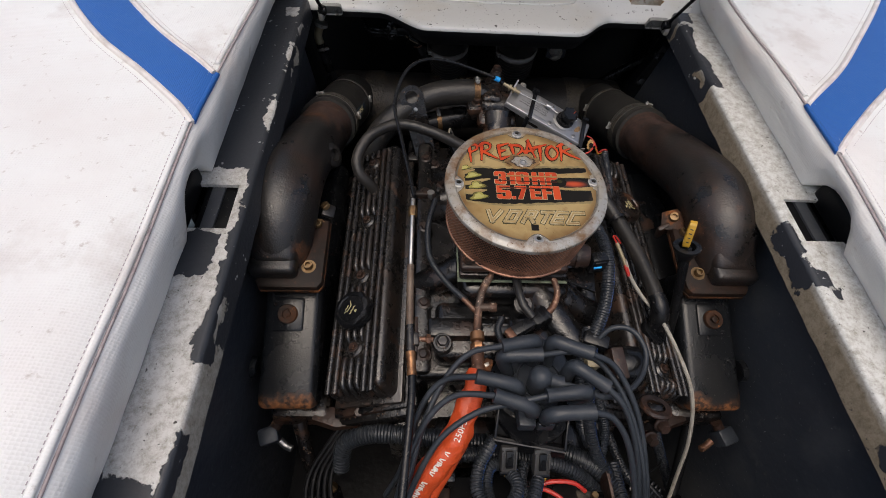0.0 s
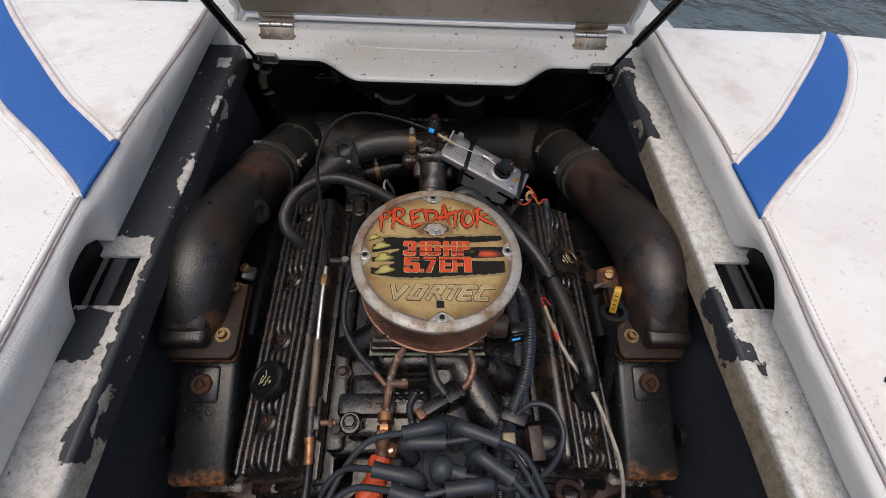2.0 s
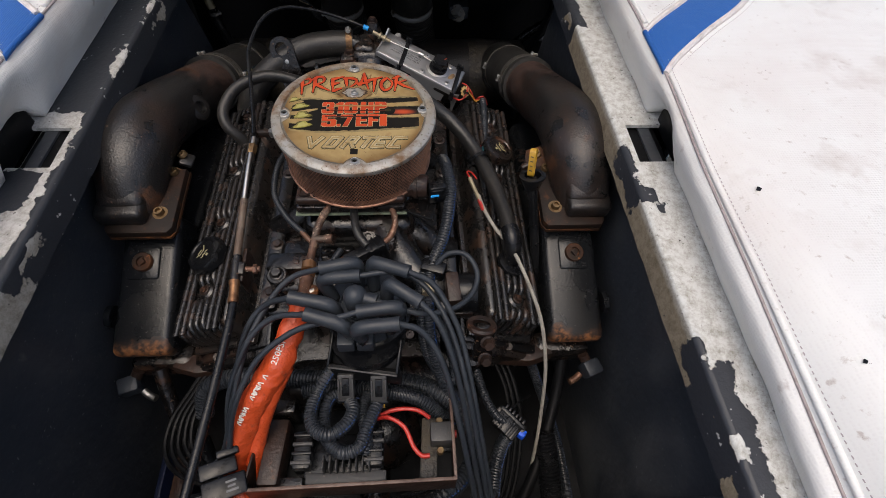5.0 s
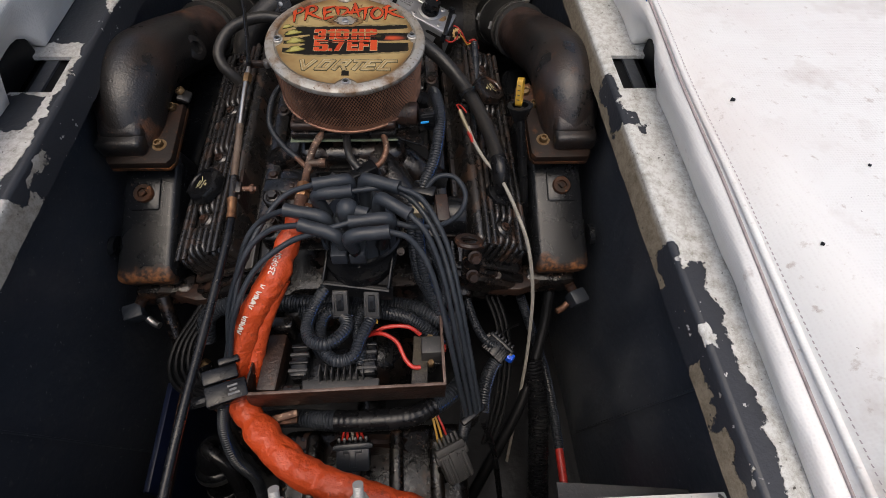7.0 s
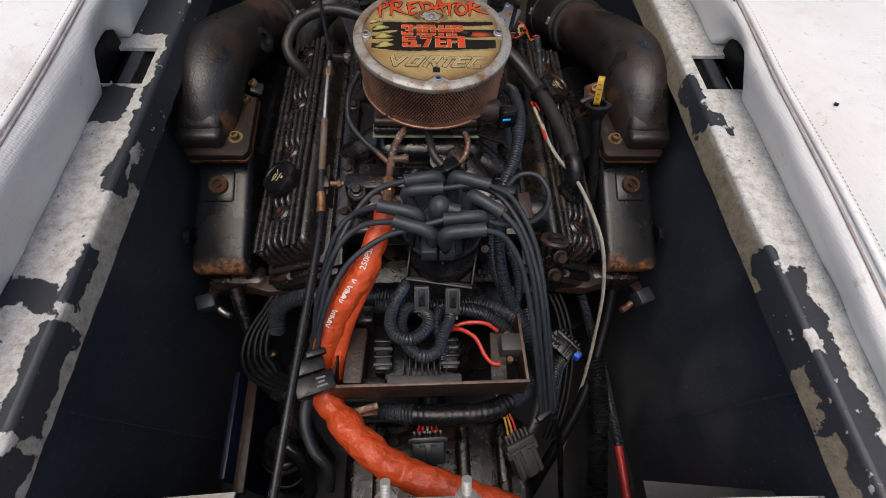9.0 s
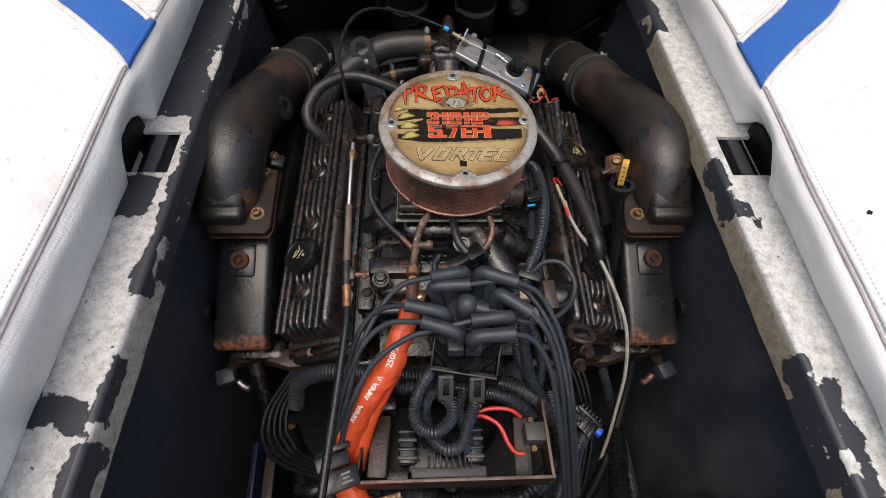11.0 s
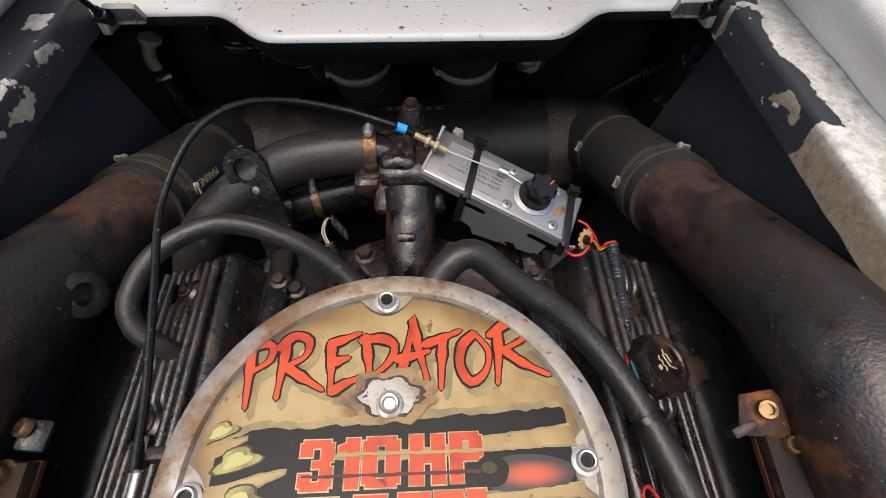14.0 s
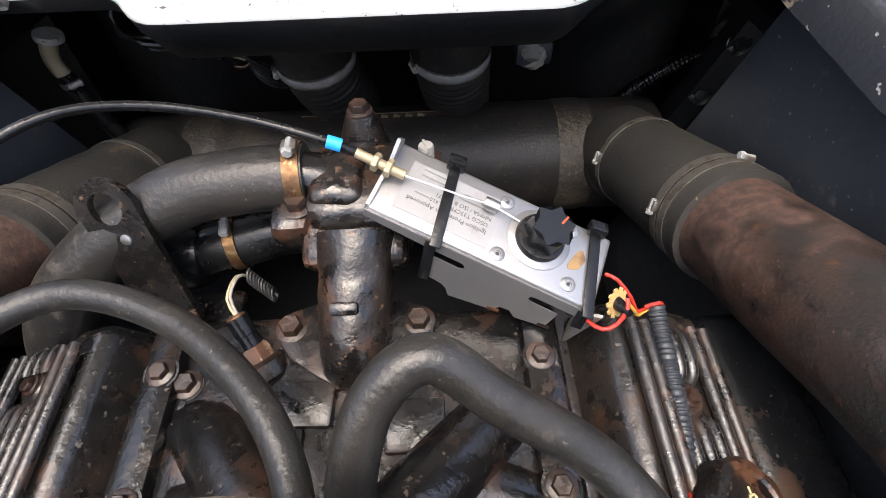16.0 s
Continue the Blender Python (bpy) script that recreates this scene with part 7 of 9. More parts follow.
# loom behind, sensor and small wires
line_thing("wiring_loom", [(0.2510, 0.838, 0.592), (0.2520, 0.825, 0.585), (0.250, 0.790, 0.578), (0.246, 0.740, 0.570), (0.238, 0.705, 0.562), (0.236, 0.69, 0.545)], 0.0080, LOOM, "black corrugated wiring loom over the engine", "wiring loom", "wiring looms", True, 14, 0.0048)
for k, (mat, run) in enumerate(((REDWIRE, [(0.100, 0.006, -0.006), (0.110, 0.004, -0.003), (0.126, -0.002, -0.008), (0.142, -0.004, -0.022)]),
                             (YELWIRE, [(0.116, -0.010, -0.006), (0.126, -0.009, -0.008), (0.136, -0.008, -0.016), (0.145, -0.004, -0.026)]),
                             (REDWIRE, [(0.172, 0.012, -0.036), (0.162, 0.012, -0.022), (0.154, 0.008, -0.014), (0.146, 0.002, -0.018)]))):
    line_thing("wire", [tuple(BOXM @ Vector(p)) for p in run] + [(0.2475 + 0.003 * k, 0.838, 0.594), (0.2485 + 0.002 * k, 0.826, 0.587)], 0.0016, mat, "thin coloured wire running into a loom", "wire", "box wires", n=8)
line_thing("wire", [tuple(BOXM @ Vector(p)) for p in ((0.116, -0.014, 0.008), (0.119, -0.022, 0.006), (0.118, -0.032, -0.004), (0.111, -0.038, -0.010), (0.100, -0.034, -0.016), (0.084, -0.024, -0.022))], 0.0018, REDWIRE, "red wire looped under the control box", "wire", "box wires", n=8)
for k, (dx, mat) in enumerate(((0.000, REDWIRE), (0.004, TEAL), (-0.004, TEAL))):
    line_thing("wire", [(0.238 + dx, 0.705, 0.566), (0.232 + dx, 0.690, 0.576), (0.226 + dx * 2, 0.665, 0.582), (0.230 + dx, 0.630, 0.575), (0.228, 0.59, 0.57)], 0.0017, mat, "thin coloured wire out of a loom", "wire", "loom wires", n=6)
sens = thing("temperature_sensor", "brass temperature sensor with an orange plug", "sensor", (-0.1, 0.82, 0.56))
sm = axes((-0.080, 0.810, 0.578), (-0.020, 0.027, 0.032))
part("boss", lathe([(0.020, -0.012), (0.019, 0.000), (0.015, 0.003)], sm, 20), IRON, sens, "oily threaded boss")
part("hex_body", hexhead(sm, 0.012, 0.016), COPPER, sens)
part("barrel", lathe([(0.0085, 0.014), (0.0080, 0.026), (0.0092, 0.027), (0.0092, 0.043)], sm, 16), PLASTIC, sens)
part("plug_face", lathe([(0.0075, 0.043), (0.0075, 0.0445), (0.004, 0.0455)], sm, 16), CRIMP, sens, "orange plug face")
for k, mt in enumerate((OLIVE, GREYWIRE)):
    part("pigtail", tube([sm @ Vector((0.002 * k, 0, 0.043)), sm @ Vector((0.003 * k, 0.003, 0.060)), (-0.103 + 0.002 * k, 0.868, 0.620), (-0.099, 0.878, 0.608)], 0.0013, 6), mt, sens)
part("spiral_sleeve", tube(None, 0.0012, 5, line=[Vector((-0.099 + 0.00016 * k, 0.879 + 0.0060 * math.cos(k * 0.7), 0.606 - 0.00034 * k + 0.0060 * math.sin(k * 0.7))) for k in range(90)]), DUSTY, sens, "coiled dark sleeve")

# transom hoses, wiring and fittings under the deck
for x in (-0.098, 0.096):
    t = thing("drain_hose", "black ribbed rubber hose with a steel clamp under the deck", "hose", (x, 1.27, 0.5), "transom hoses")
    part("bellows", tube([(x, 1.264, 0.672), (x, 1.268, 0.625), (x + 0.006, 1.300, 0.560), (x + 0.012, 1.345, 0.505), (x + 0.018, 1.39, 0.46)], 0.055, 32, 0.003, rfun=lambda a, f: 1.0 + (0.035 * math.sin(a * 2 * math.pi / 0.0125) if a > 0.07 else 0.0)), RUBBER, t)
    hose_clamp((x + 0.001, 1.273, 0.608), (0.03, 0.25, -1), 0.0562, t, (-1, -0.5, 0), 0.018)
    part("clamp_band", lathe([(0.0576, -0.006), (0.0582, -0.005), (0.0582, 0.005), (0.0576, 0.006)], axes((x + 0.001, 1.273, 0.608), (0.03, 0.25, -1)), 40, caps=False), BAND, t, "bright steel clamp band")
    part("pipe_stub", lathe([(0.050, 0), (0.050, 0.05)], pose(x, 1.268, 0.625), 32), PLASTIC, t)
coil = thing("cable_bundle", "coiled black cables tied under the deck edge", "cable", (-0.28, 1.24, 0.67))
rc = random.Random(21)
for k in range(6):
    a0, rr = rc.uniform(0, 6), 0.040 + 0.004 * k
    ring = [(-0.283 + 0.004 * k + rr * 1.05 * math.cos(a0 + a * 0.55), 1.235 + 0.006 * k + 0.012 * math.sin(a0 + 2 * a), 0.690 - 0.003 * k + rr * 0.85 * math.sin(a0 + a * 0.55)) for a in range(12)]
    part("loop", tube(ring, 0.0040, 8, 0.008), BLACKRUB, coil)
for k in range(5):
    part("strand", tube([(-0.270 + 0.004 * k, 1.232 + 0.004 * k, 0.655 + 0.007 * k), (-0.225, 1.238, 0.648 + 0.003 * k), (-0.190, 1.240 + 0.004 * k, 0.633 - 0.003 * k), (-0.165, 1.245, 0.612 - 0.006 * k), (-0.140 + 0.006 * k, 1.262, 0.590 - 0.006 * k)], 0.0042, 8), BLACKRUB, coil)
part("split_sleeve", corrugated([(-0.250, 1.236, 0.682), (-0.215, 1.238, 0.672), (-0.185, 1.240, 0.668)], 0.011, 0.0046, 0.13, 12), LOOM, coil, "short black corrugated sleeve")
part("yellow_lead", tube([(-0.245, 1.226, 0.672), (-0.222, 1.226, 0.660), (-0.200, 1.226, 0.640), (-0.180, 1.232, 0.628)], 0.0016, 6), OLIVE, coil, "olive lead")
for x, z in ((-0.255, 0.664), (-0.205, 0.646)):
    part("tie", lathe([(0.019, -0.002), (0.0205, -0.002), (0.0205, 0.002), (0.019, 0.002)], axes((x, 1.240, z), (1, 0, -0.35)), 18, caps=False), PLASTIC, coil)
part("bare_end", tube([(-0.192, 1.222, 0.624), (-0.180, 1.222, 0.623), (-0.170, 1.222, 0.628)], 0.0016, 6), COPPER, coil, "bare copper end")
fit = thing("hose_fitting", "tarnished elbow fitting with a clamped hose on the side wall", "fitting", (-0.445, 1.26, 0.62))
part("elbow", tube([(-0.440, 1.262, 0.655), (-0.448, 1.260, 0.640), (-0.452, 1.259, 0.622), (-0.448, 1.258, 0.602)], 0.0110, 14), OLIVE, fit)
part("nut", lathe([(0.017, -0.004), (0.018, 0.0), (0.017, 0.005)], axes((-0.439, 1.262, 0.656), (0.3, 0, 1)), 18), GALV, fit)
part("tail_hose", tube([(-0.449, 1.258, 0.606), (-0.446, 1.258, 0.585), (-0.438, 1.258, 0.545), (-0.42, 1.26, 0.48)], 0.0120, 12), BLACKRUB, fit)
hose_clamp((-0.447, 1.258, 0.592), (0.15, 0, -1), 0.0125, fit, (1, -1, 0), 0.008)
tn = thing("transom_nut", "large pale nut with sealant under the deck", "nut", (0.245, 1.38, 0.55))
part("nut", lump(hexhead(axes((0.240, 1.375, 0.552), (-0.5, -0.7, 0.5)), 0.019, 0.022), 0.003, 60, 2), GALV, tn)
part("sealant", lump(lathe([(0.028, -0.01), (0.025, 0.002), (0.016, 0.006)], axes((0.236, 1.378, 0.548), (-0.5, -0.7, 0.5)), 14), 0.005, 40, 1), GREYWIRE, tn, "smeared grey sealant")
part("stud_block", block((0.06, 0.24, 0.04), pose(0.24, 1.485, 0.55), 0.006), BAY, tn)
line_thing("bilge_pipe", [(0.40, 1.44, 0.37), (0.453, 1.45, 0.420), (0.533, 1.45, 0.481), (0.619, 1.45, 0.528), (0.72, 1.46, 0.58)], 0.0150, BLACKRUB, "ribbed black pipe climbing to the hull side", "pipe", ribbed=True, n=14, pitch=0.008)
brace = thing("hull_brace", "black painted brace behind the side wall", "brace", (0.50, 1.3, 0.3))
part("bar", tube([(0.545, 1.285, 0.690), (0.518, 1.30, 0.575), (0.482, 1.32, 0.440), (0.455, 1.335, 0.33)], 0.026, 4, 0.05), BAY_SHADE, brace)
for p in ((0.519, 1.280, 0.598), (0.500, 1.290, 0.510)):
    part("bolt", hexhead(axes(p, (-0.3, -0.8, 0.4)), 0.010, 0.008, 0.017), PLASTIC, brace)


# ---- forward part of the engine ----
dist = thing("distributor", "black plastic distributor with grey rubber boots", "distributor", (0.015, 0.265, 0.45))
dm = pose(0.014, 0.262, 0.0, -4, 0, 0)
part("housing", lathe([(0.030, 0.44), (0.034, 0.50), (0.045, 0.51), (0.050, 0.53), (0.050, 0.56)], dm, 28), PLASTIC, dist)
part("cap", lathe([(0.058, 0.552), (0.061, 0.556), (0.061, 0.572), (0.056, 0.596), (0.050, 0.612), (0.044, 0.616), (0.030, 0.617)], dm, 36), BOOT, dist, "dusty black distributor cap")
part("cap_rim", lathe([(0.064, 0.553), (0.066, 0.556), (0.066, 0.562), (0.061, 0.564)], dm, 36, caps=False), PLASTIC, dist)
for k in range(18):
    a = 2 * math.pi * k / 18
    part("cap_rib", block((0.004, 0.003, 0.034), dm @ pose(0.014 * 0 + 0.0605 * math.cos(a), 0.0605 * math.sin(a), 0.575, 0, 0, math.degrees(a)), 0.001), PLASTIC, dist)
BOOTS = [((0.003, 0.315, 0.668), (-0.046, 0.305, 0.669)), ((-0.041, 0.297, 0.657), (0.012, 0.295, 0.664)), ((-0.028, 0.254, 0.655), (-0.083, 0.264, 0.661)), ((-0.008, 0.226, 0.648), (-0.060, 0.240, 0.656)),
         ((0.064, 0.243, 0.662), (0.009, 0.238, 0.660)), ((0.013, 0.213, 0.662), (0.067, 0.214, 0.667)), ((0.053, 0.277, 0.668), (0.095, 0.249, 0.661)), ((0.030, 0.312, 0.672), (0.080, 0.293, 0.672))]
for a, b in BOOTS:
    a, b = Vector(a), Vector(b)
    d = (b - a).normalized()
    foot = Vector((0.014 + (a.x - 0.014) * 0.72, 0.262 + (a.y - 0.262) * 0.72, 0.596))
    part("terminal_tower", lathe([(0.010, 0), (0.009, 0.03)], axes(foot + Vector((0, 0, -0.002)), a - foot), 12), PLASTIC, dist)
    # boot: a bent rubber sleeve that thins towards the wire
    part("boot", tube([foot.lerp(a, 0.35), a - Vector((0, 0, 0.006)) - d * 0.002, a + d * 0.012, a.lerp(b, 0.6), b], 0.0099, 18, 0.004, rfun=lambda q, f: 0.90 + 0.12 * min(1, f * 5) - 0.05 * max(0, min(1, (f - 0.5) * 4)) + (0.05 if f > 0.93 else 0.0)), BOOT, dist, "grey rubber plug boot")

part("cap_disc", lathe([(0.0350, -0.012), (0.0350, 0.0), (0.0340, 0.0010), (0.0325, 0.0010), (0.0318, -0.0010), (0.0305, -0.0010), (0.0298, 0.0012)], pose(0.012, 0.277, 0.6215, -2), 40), BOOT, dist, "round cap top with a groove")
part("cap_bridge", merge(block((0.024, 0.030, 0.022), pose(-0.010, 0.229, 0.604), 0.003), block((0.024, 0.030, 0.022), pose(0.0165, 0.229, 0.604), 0.003)), BOOT, dist)
part("centre_boot", merge(lathe([(0.0140, -0.028), (0.0162, -0.004), (0.0162, 0.004), (0.0150, 0.010), (0.0115, 0.0155), (0.0060, 0.0190), (0.0015, 0.0198)], pose(0.0055, 0.264, 0.655), 28), tube([(0.008, 0.2635, 0.657), (0.020, 0.2605, 0.657), (0.034, 0.2565, 0.655)], 0.0098, 18, 0.003, rfun=lambda q, f: 1.0 + (0.08 if f > 0.86 else 0.0))), BOOT, dist, "grey rubber centre boot")
WIRES = [[(-0.044, 0.3055, 0.669), (-0.089, 0.303, 0.650), (-0.123, 0.275, 0.625), (-0.153, 0.223, 0.590), (-0.172, 0.165, 0.540), (-0.20, 0.13, 0.46), (-0.235, 0.125, 0.40)],
         [(0.010, 0.295, 0.664), (0.060, 0.300, 0.663), (0.100, 0.285, 0.650), (0.135, 0.235, 0.618), (0.158, 0.170, 0.560), (0.180, 0.105, 0.455), (0.195, 0.060, 0.375)],
         [(-0.081, 0.2635, 0.661), (-0.122, 0.272, 0.632), (-0.150, 0.255, 0.605), (-0.170, 0.220, 0.560), (-0.185, 0.19, 0.49), (-0.21, 0.17, 0.42)],
         [(-0.058, 0.2395, 0.656), (-0.109, 0.248, 0.634), (-0.147, 0.226, 0.605), (-0.176, 0.180, 0.550), (-0.192, 0.145, 0.48), (-0.215, 0.125, 0.41)],
         [(0.011, 0.238, 0.660), (-0.030, 0.232, 0.650), (-0.080, 0.226, 0.632), (-0.130, 0.200, 0.602), (-0.165, 0.155, 0.550), (-0.188, 0.115, 0.47), (-0.22, 0.10, 0.40)],
         [(0.065, 0.214, 0.667), (0.095, 0.208, 0.655), (0.122, 0.182, 0.615), (0.145, 0.130, 0.535), (0.165, 0.080, 0.440), (0.178, 0.055, 0.375)],
         [(0.094, 0.250, 0.661), (0.120, 0.225, 0.640), (0.143, 0.180, 0.585), (0.163, 0.120, 0.490), (0.180, 0.075, 0.405), (0.186, 0.058, 0.375)],
         [(0.078, 0.294, 0.672), (0.115, 0.280, 0.655), (0.148, 0.232, 0.612), (0.168, 0.170, 0.545), (0.188, 0.105, 0.445), (0.202, 0.064, 0.375)]]
for w in WIRES:
    line_thing("spark_plug_wire", w, 0.0043, BOOT, "dark grey spark plug wire from the distributor", "wire", "spark plug wires", n=10)
line_thing("coil_wire", [(0.032, 0.2570, 0.655), (0.056, 0.2525, 0.652), (0.095, 0.245, 0.640), (0.140, 0.262, 0.622), (0.172, 0.292, 0.615), (0.183, 0.325, 0.622), (0.168, 0.355, 0.630), (0.140, 0.362, 0.625), (0.118, 0.350, 0.605)], 0.0043, BOOT, "dark grey coil wire in a loop", "wire", n=10)

# module carrier in front of the distributor
car = thing("sensor_carrier", "black plastic carrier under the distributor with two plugs", "plastic carrier", (0.011, 0.22, 0.5))
cm = pose(0.011, 0.240, 0.538, 30, 0, -10)
part("plate", block((0.100, 0.046, 0.004), cm, 0.0015), MATT, car)
part("front_lip", block((0.106, 0.007, 0.017), cm @ pose(0, -0.024, 0.004), 0.0015), MATT, car)
part("lip_edge", block((0.106, 0.003, 0.003), cm @ pose(0, -0.0265, 0.0125), 0.0008), DUSTY, car, "worn pale edge")
for x in (-0.052, 0.052):
    part("rim", block((0.004, 0.050, 0.022), cm @ pose(x, 0.002, 0.008), 0.0015), PLASTIC, car)
part("bowl", lathe([(0.050, 0.0), (0.052, 0.006), (0.057, 0.020), (0.058, 0.036)], pose(0.014, 0.264, 0.520, -4), 40), PLASTIC, car)
part("front_wall", block((0.108, 0.004, 0.028), pose(0.0105, 0.2145, 0.5215, -18, 0, -8), 0.001), MATT, car)
part("cap_ridge", block((0.005, 0.050, 0.022), cm @ pose(0.002, 0.004, 0.010), 0.0015), PLASTIC, car)
for x, y in ((-0.021, 0.2125), (0.029, 0.2085)):
    pm2 = pose(x, y - 0.008, 0.502, -40)
    plug = part("plug", block((0.025, 0.018, 0.046), pm2, 0.003), DUSTY, car, "dusty black wiring plug")
    part("plug_clip", block((0.011, 0.005, 0.028), pm2 @ pose(0, -0.0105, 0.004), 0.0012), PLASTIC, plug)
    part("plug_slot", block((0.005, 0.002, 0.012), pm2 @ pose(0, -0.0135, 0.002)), MATT, plug)
    for sd in (-1, 1):
        part("plug_edge", block((0.003, 0.004, 0.034), pm2 @ pose(sd * 0.0105, -0.0095, 0.0), 0.001), DUSTY, plug)
    part("plug_lip", block((0.027, 0.020, 0.006), pm2 @ pose(0, 0, -0.021), 0.0015), PLASTIC, plug)
    for k, mt in enumerate((YELWIRE, GREYWIRE, OLIVE, YELWIRE)):
        part("pigtail", tube([pm2 @ Vector((-0.0075 + 0.005 * k, -0.002, -0.018)), pm2 @ Vector((-0.005 + 0.004 * k, -0.006, -0.026)), pm2 @ Vector((0.004 + 0.001 * k, -0.004, -0.032))], 0.0014, 5), mt, car, "thin coloured pigtail")
part("side_screw", merge(lathe([(0.0065, 0), (0.006, 0.003)], axes((0.078, 0.250, 0.574), (0.1, -0.5, 0.85)), 16), hexhead(axes((0.078, 0.248, 0.577), (0.1, -0.5, 0.85)), 0.004, 0.003)), DARKRUST, car, "dull side screw")

# orange sleeve hose with its printed marks
OR = [(-0.0745, 0.292, 0.618), (-0.080, 0.268, 0.612), (-0.089, 0.248, 0.602), (-0.105, 0.212, 0.580), (-0.134, 0.182, 0.545), (-0.158, 0.160, 0.508), (-0.176, 0.130, 0.468), (-0.184, 0.105, 0.438), (-0.176, 0.076, 0.415), (-0.157, 0.051, 0.410), (-0.135, 0.026, 0.410), (-0.108, 0.0, 0.410), (-0.068, -0.028, 0.410), (-0.015, -0.052, 0.408), (0.045, -0.072, 0.402), (0.12, -0.098, 0.395), (0.20, -0.125, 0.385)]
orange = thing("sleeved_hose", "bright orange heat-sleeved hose with white print, crinkled", "hose", (-0.15, 0.1, 0.4))
olin = smooth_line(OR, 0.004)
dents = [(0.375, 0.10), (0.47, 0.13), (0.53, 0.06), (0.60, 0.08), (0.655, 0.15), (0.72, 0.08), (0.80, 0.07)]
def fat(q, f):
    base = 0.0150 + 0.0060 * min(1, max(0, f / 0.16)) - 0.0030 * math.exp(-((f - 0.36) / 0.06) ** 2) + 0.0035 * min(1, max(0, (f - 0.42) / 0.08))
    base *= 1 + 0.008 * math.sin(q * 70) + 0.010 * math.sin(q * 163)
    for c, a in dents:
        base *= 1 - a * math.exp(-((f - c) / 0.010) ** 2)
    return base
sleeve = tube(None, 1.0, 28, line=olin, rfun=fat)
for v in sleeve.verts:
    v.co += Vector((math.sin(v.co.y * 173 + v.co.z * 91), math.sin(v.co.x * 143 + 1.0), math.sin(v.co.y * 121 + v.co.x * 88))) * 0.0007 + noise.noise_vector(v.co * 55) * 0.0022
part("sleeve", sleeve, ORANGE, orange)
# the fold that runs along the sleeve
part("fold", tube([(p[0] + dx, p[1] - 0.004, p[2] - 0.010) for p, dx in zip(OR[3:8], (0.006, 0.012, 0.018, 0.022, 0.022))], 0.0125, 14, 0.006), ORANGE, orange)
for k, f in enumerate((0.110, 0.148, 0.168, 0.181, 0.194, 0.222, 0.238, 0.254)):
    i = int(f * len(olin))
    p, d = olin[i], (olin[i + 1] - olin[i - 1]).normalized()
    up = Vector((-0.05, -0.45, 0.85))
    up = (up - d * up.dot(d)).normalized()
    m = axes(p + up * (fat(0, f) + 0.0012), up, -d)
    if k == 0:
        words("250PSI", 0.0125, m, WHITEINK, orange, 0.0009)
    else:
        for j in range(4 if k != 1 else 2):
            part("print_mark", block((0.0014, 0.0062 + 0.0014 * (j % 2), 0.0012), m @ pose(-0.0055 + 0.0034 * j, 0.0006 * (j % 3), 0, 0, 0, (14, -6, 24)[(j + k) % 3])), WHITEINK, orange, "white printed bar")
fuel = thing("fuel_line", "rusty copper-coloured fuel line with fittings", "fuel line", (-0.07, 0.37, 0.62))
part("pipe", tube([(-0.038, 0.455, 0.655), (-0.050, 0.437, 0.652), (-0.063, 0.415, 0.640), (-0.070, 0.380, 0.628), (-0.073, 0.342, 0.622), (-0.074, 0.305, 0.620)], 0.0062, 12), COPPER, fuel)
part("flare_nut", lump(merge(lathe([(0.0085, 0), (0.0108, 0.001), (0.0108, 0.013), (0.0090, 0.0145)], axes((-0.0728, 0.3515, 0.624), (0, -1, -0.08)), 20), hexhead(axes((-0.0732, 0.333, 0.6225), (0, -1, -0.08)), 0.0108, 0.009)), 0.0006, 180, 1), CRIMP, fuel, "copper flare nut")
clip = part("clip", lump(block((0.013, 0.018, 0.012), pose(-0.060, 0.299, 0.622, 12, 0, -18), 0.003), 0.0012, 120, 1), RUST, fuel, "rusty orange clip on the fuel line")
part("clip_band", block((0.014, 0.006, 0.0130), pose(-0.060, 0.300, 0.622, 12, 0, 32), 0.001), CLAMP, clip)
part("ferrule", tube([(-0.074, 0.328, 0.621), (-0.074, 0.305, 0.620), (-0.0745, 0.270, 0.6165)], 0.0098, 16, 0.003, rfun=lambda q, f: 1.0 + 0.08 * (math.sin(q * 420) > 0.3)), COPPER, fuel)
part("upper_nut", hexhead(axes((-0.036, 0.458, 0.656), (-0.4, -0.8, -0.3)), 0.009, 0.016), DARKRUST, fuel)
part("valve_stub", merge(tube([(-0.070, 0.392, 0.632), (-0.055, 0.392, 0.632), (-0.042, 0.392, 0.633)], 0.0062, 10), lathe([(0.0078, 0), (0.0078, 0.010), (0.007, 0.011)], axes((-0.052, 0.392, 0.632), (1, 0, 0)), 14)), COPPER, fuel, "small corroded test valve")
ret = thing("return_line", "curved rusty return line under the flame arrestor", "fuel line", (0.05, 0.42, 0.62))
part("pipe", tube([(0.040, 0.465, 0.655), (0.050, 0.445, 0.652), (0.058, 0.418, 0.643), (0.050, 0.395, 0.632), (0.030, 0.378, 0.626), (0.012, 0.366, 0.622)], 0.0052, 12), COPPER, ret)
part("upper_nut", hexhead(axes((0.039, 0.467, 0.656), (0.3, -0.8, -0.3)), 0.009, 0.015), DARKRUST, ret)
line_thing("vacuum_hose", [(-0.009, 0.450, 0.655), (-0.008, 0.436, 0.651), (-0.005, 0.413, 0.648), (0.000, 0.392, 0.642), (0.014, 0.374, 0.634)], 0.0066, RUBBER, "short grey vacuum hose", "hose", n=12)
plug = thing("inline_connector", "black plastic inline wiring connector", "connector", (0.0, 0.35, 0.61))
pm = pose(0.008, 0.366, 0.626, 0, -4, 30)
part("body", block((0.060, 0.018, 0.016), pm, 0.003), PLASTIC, plug)
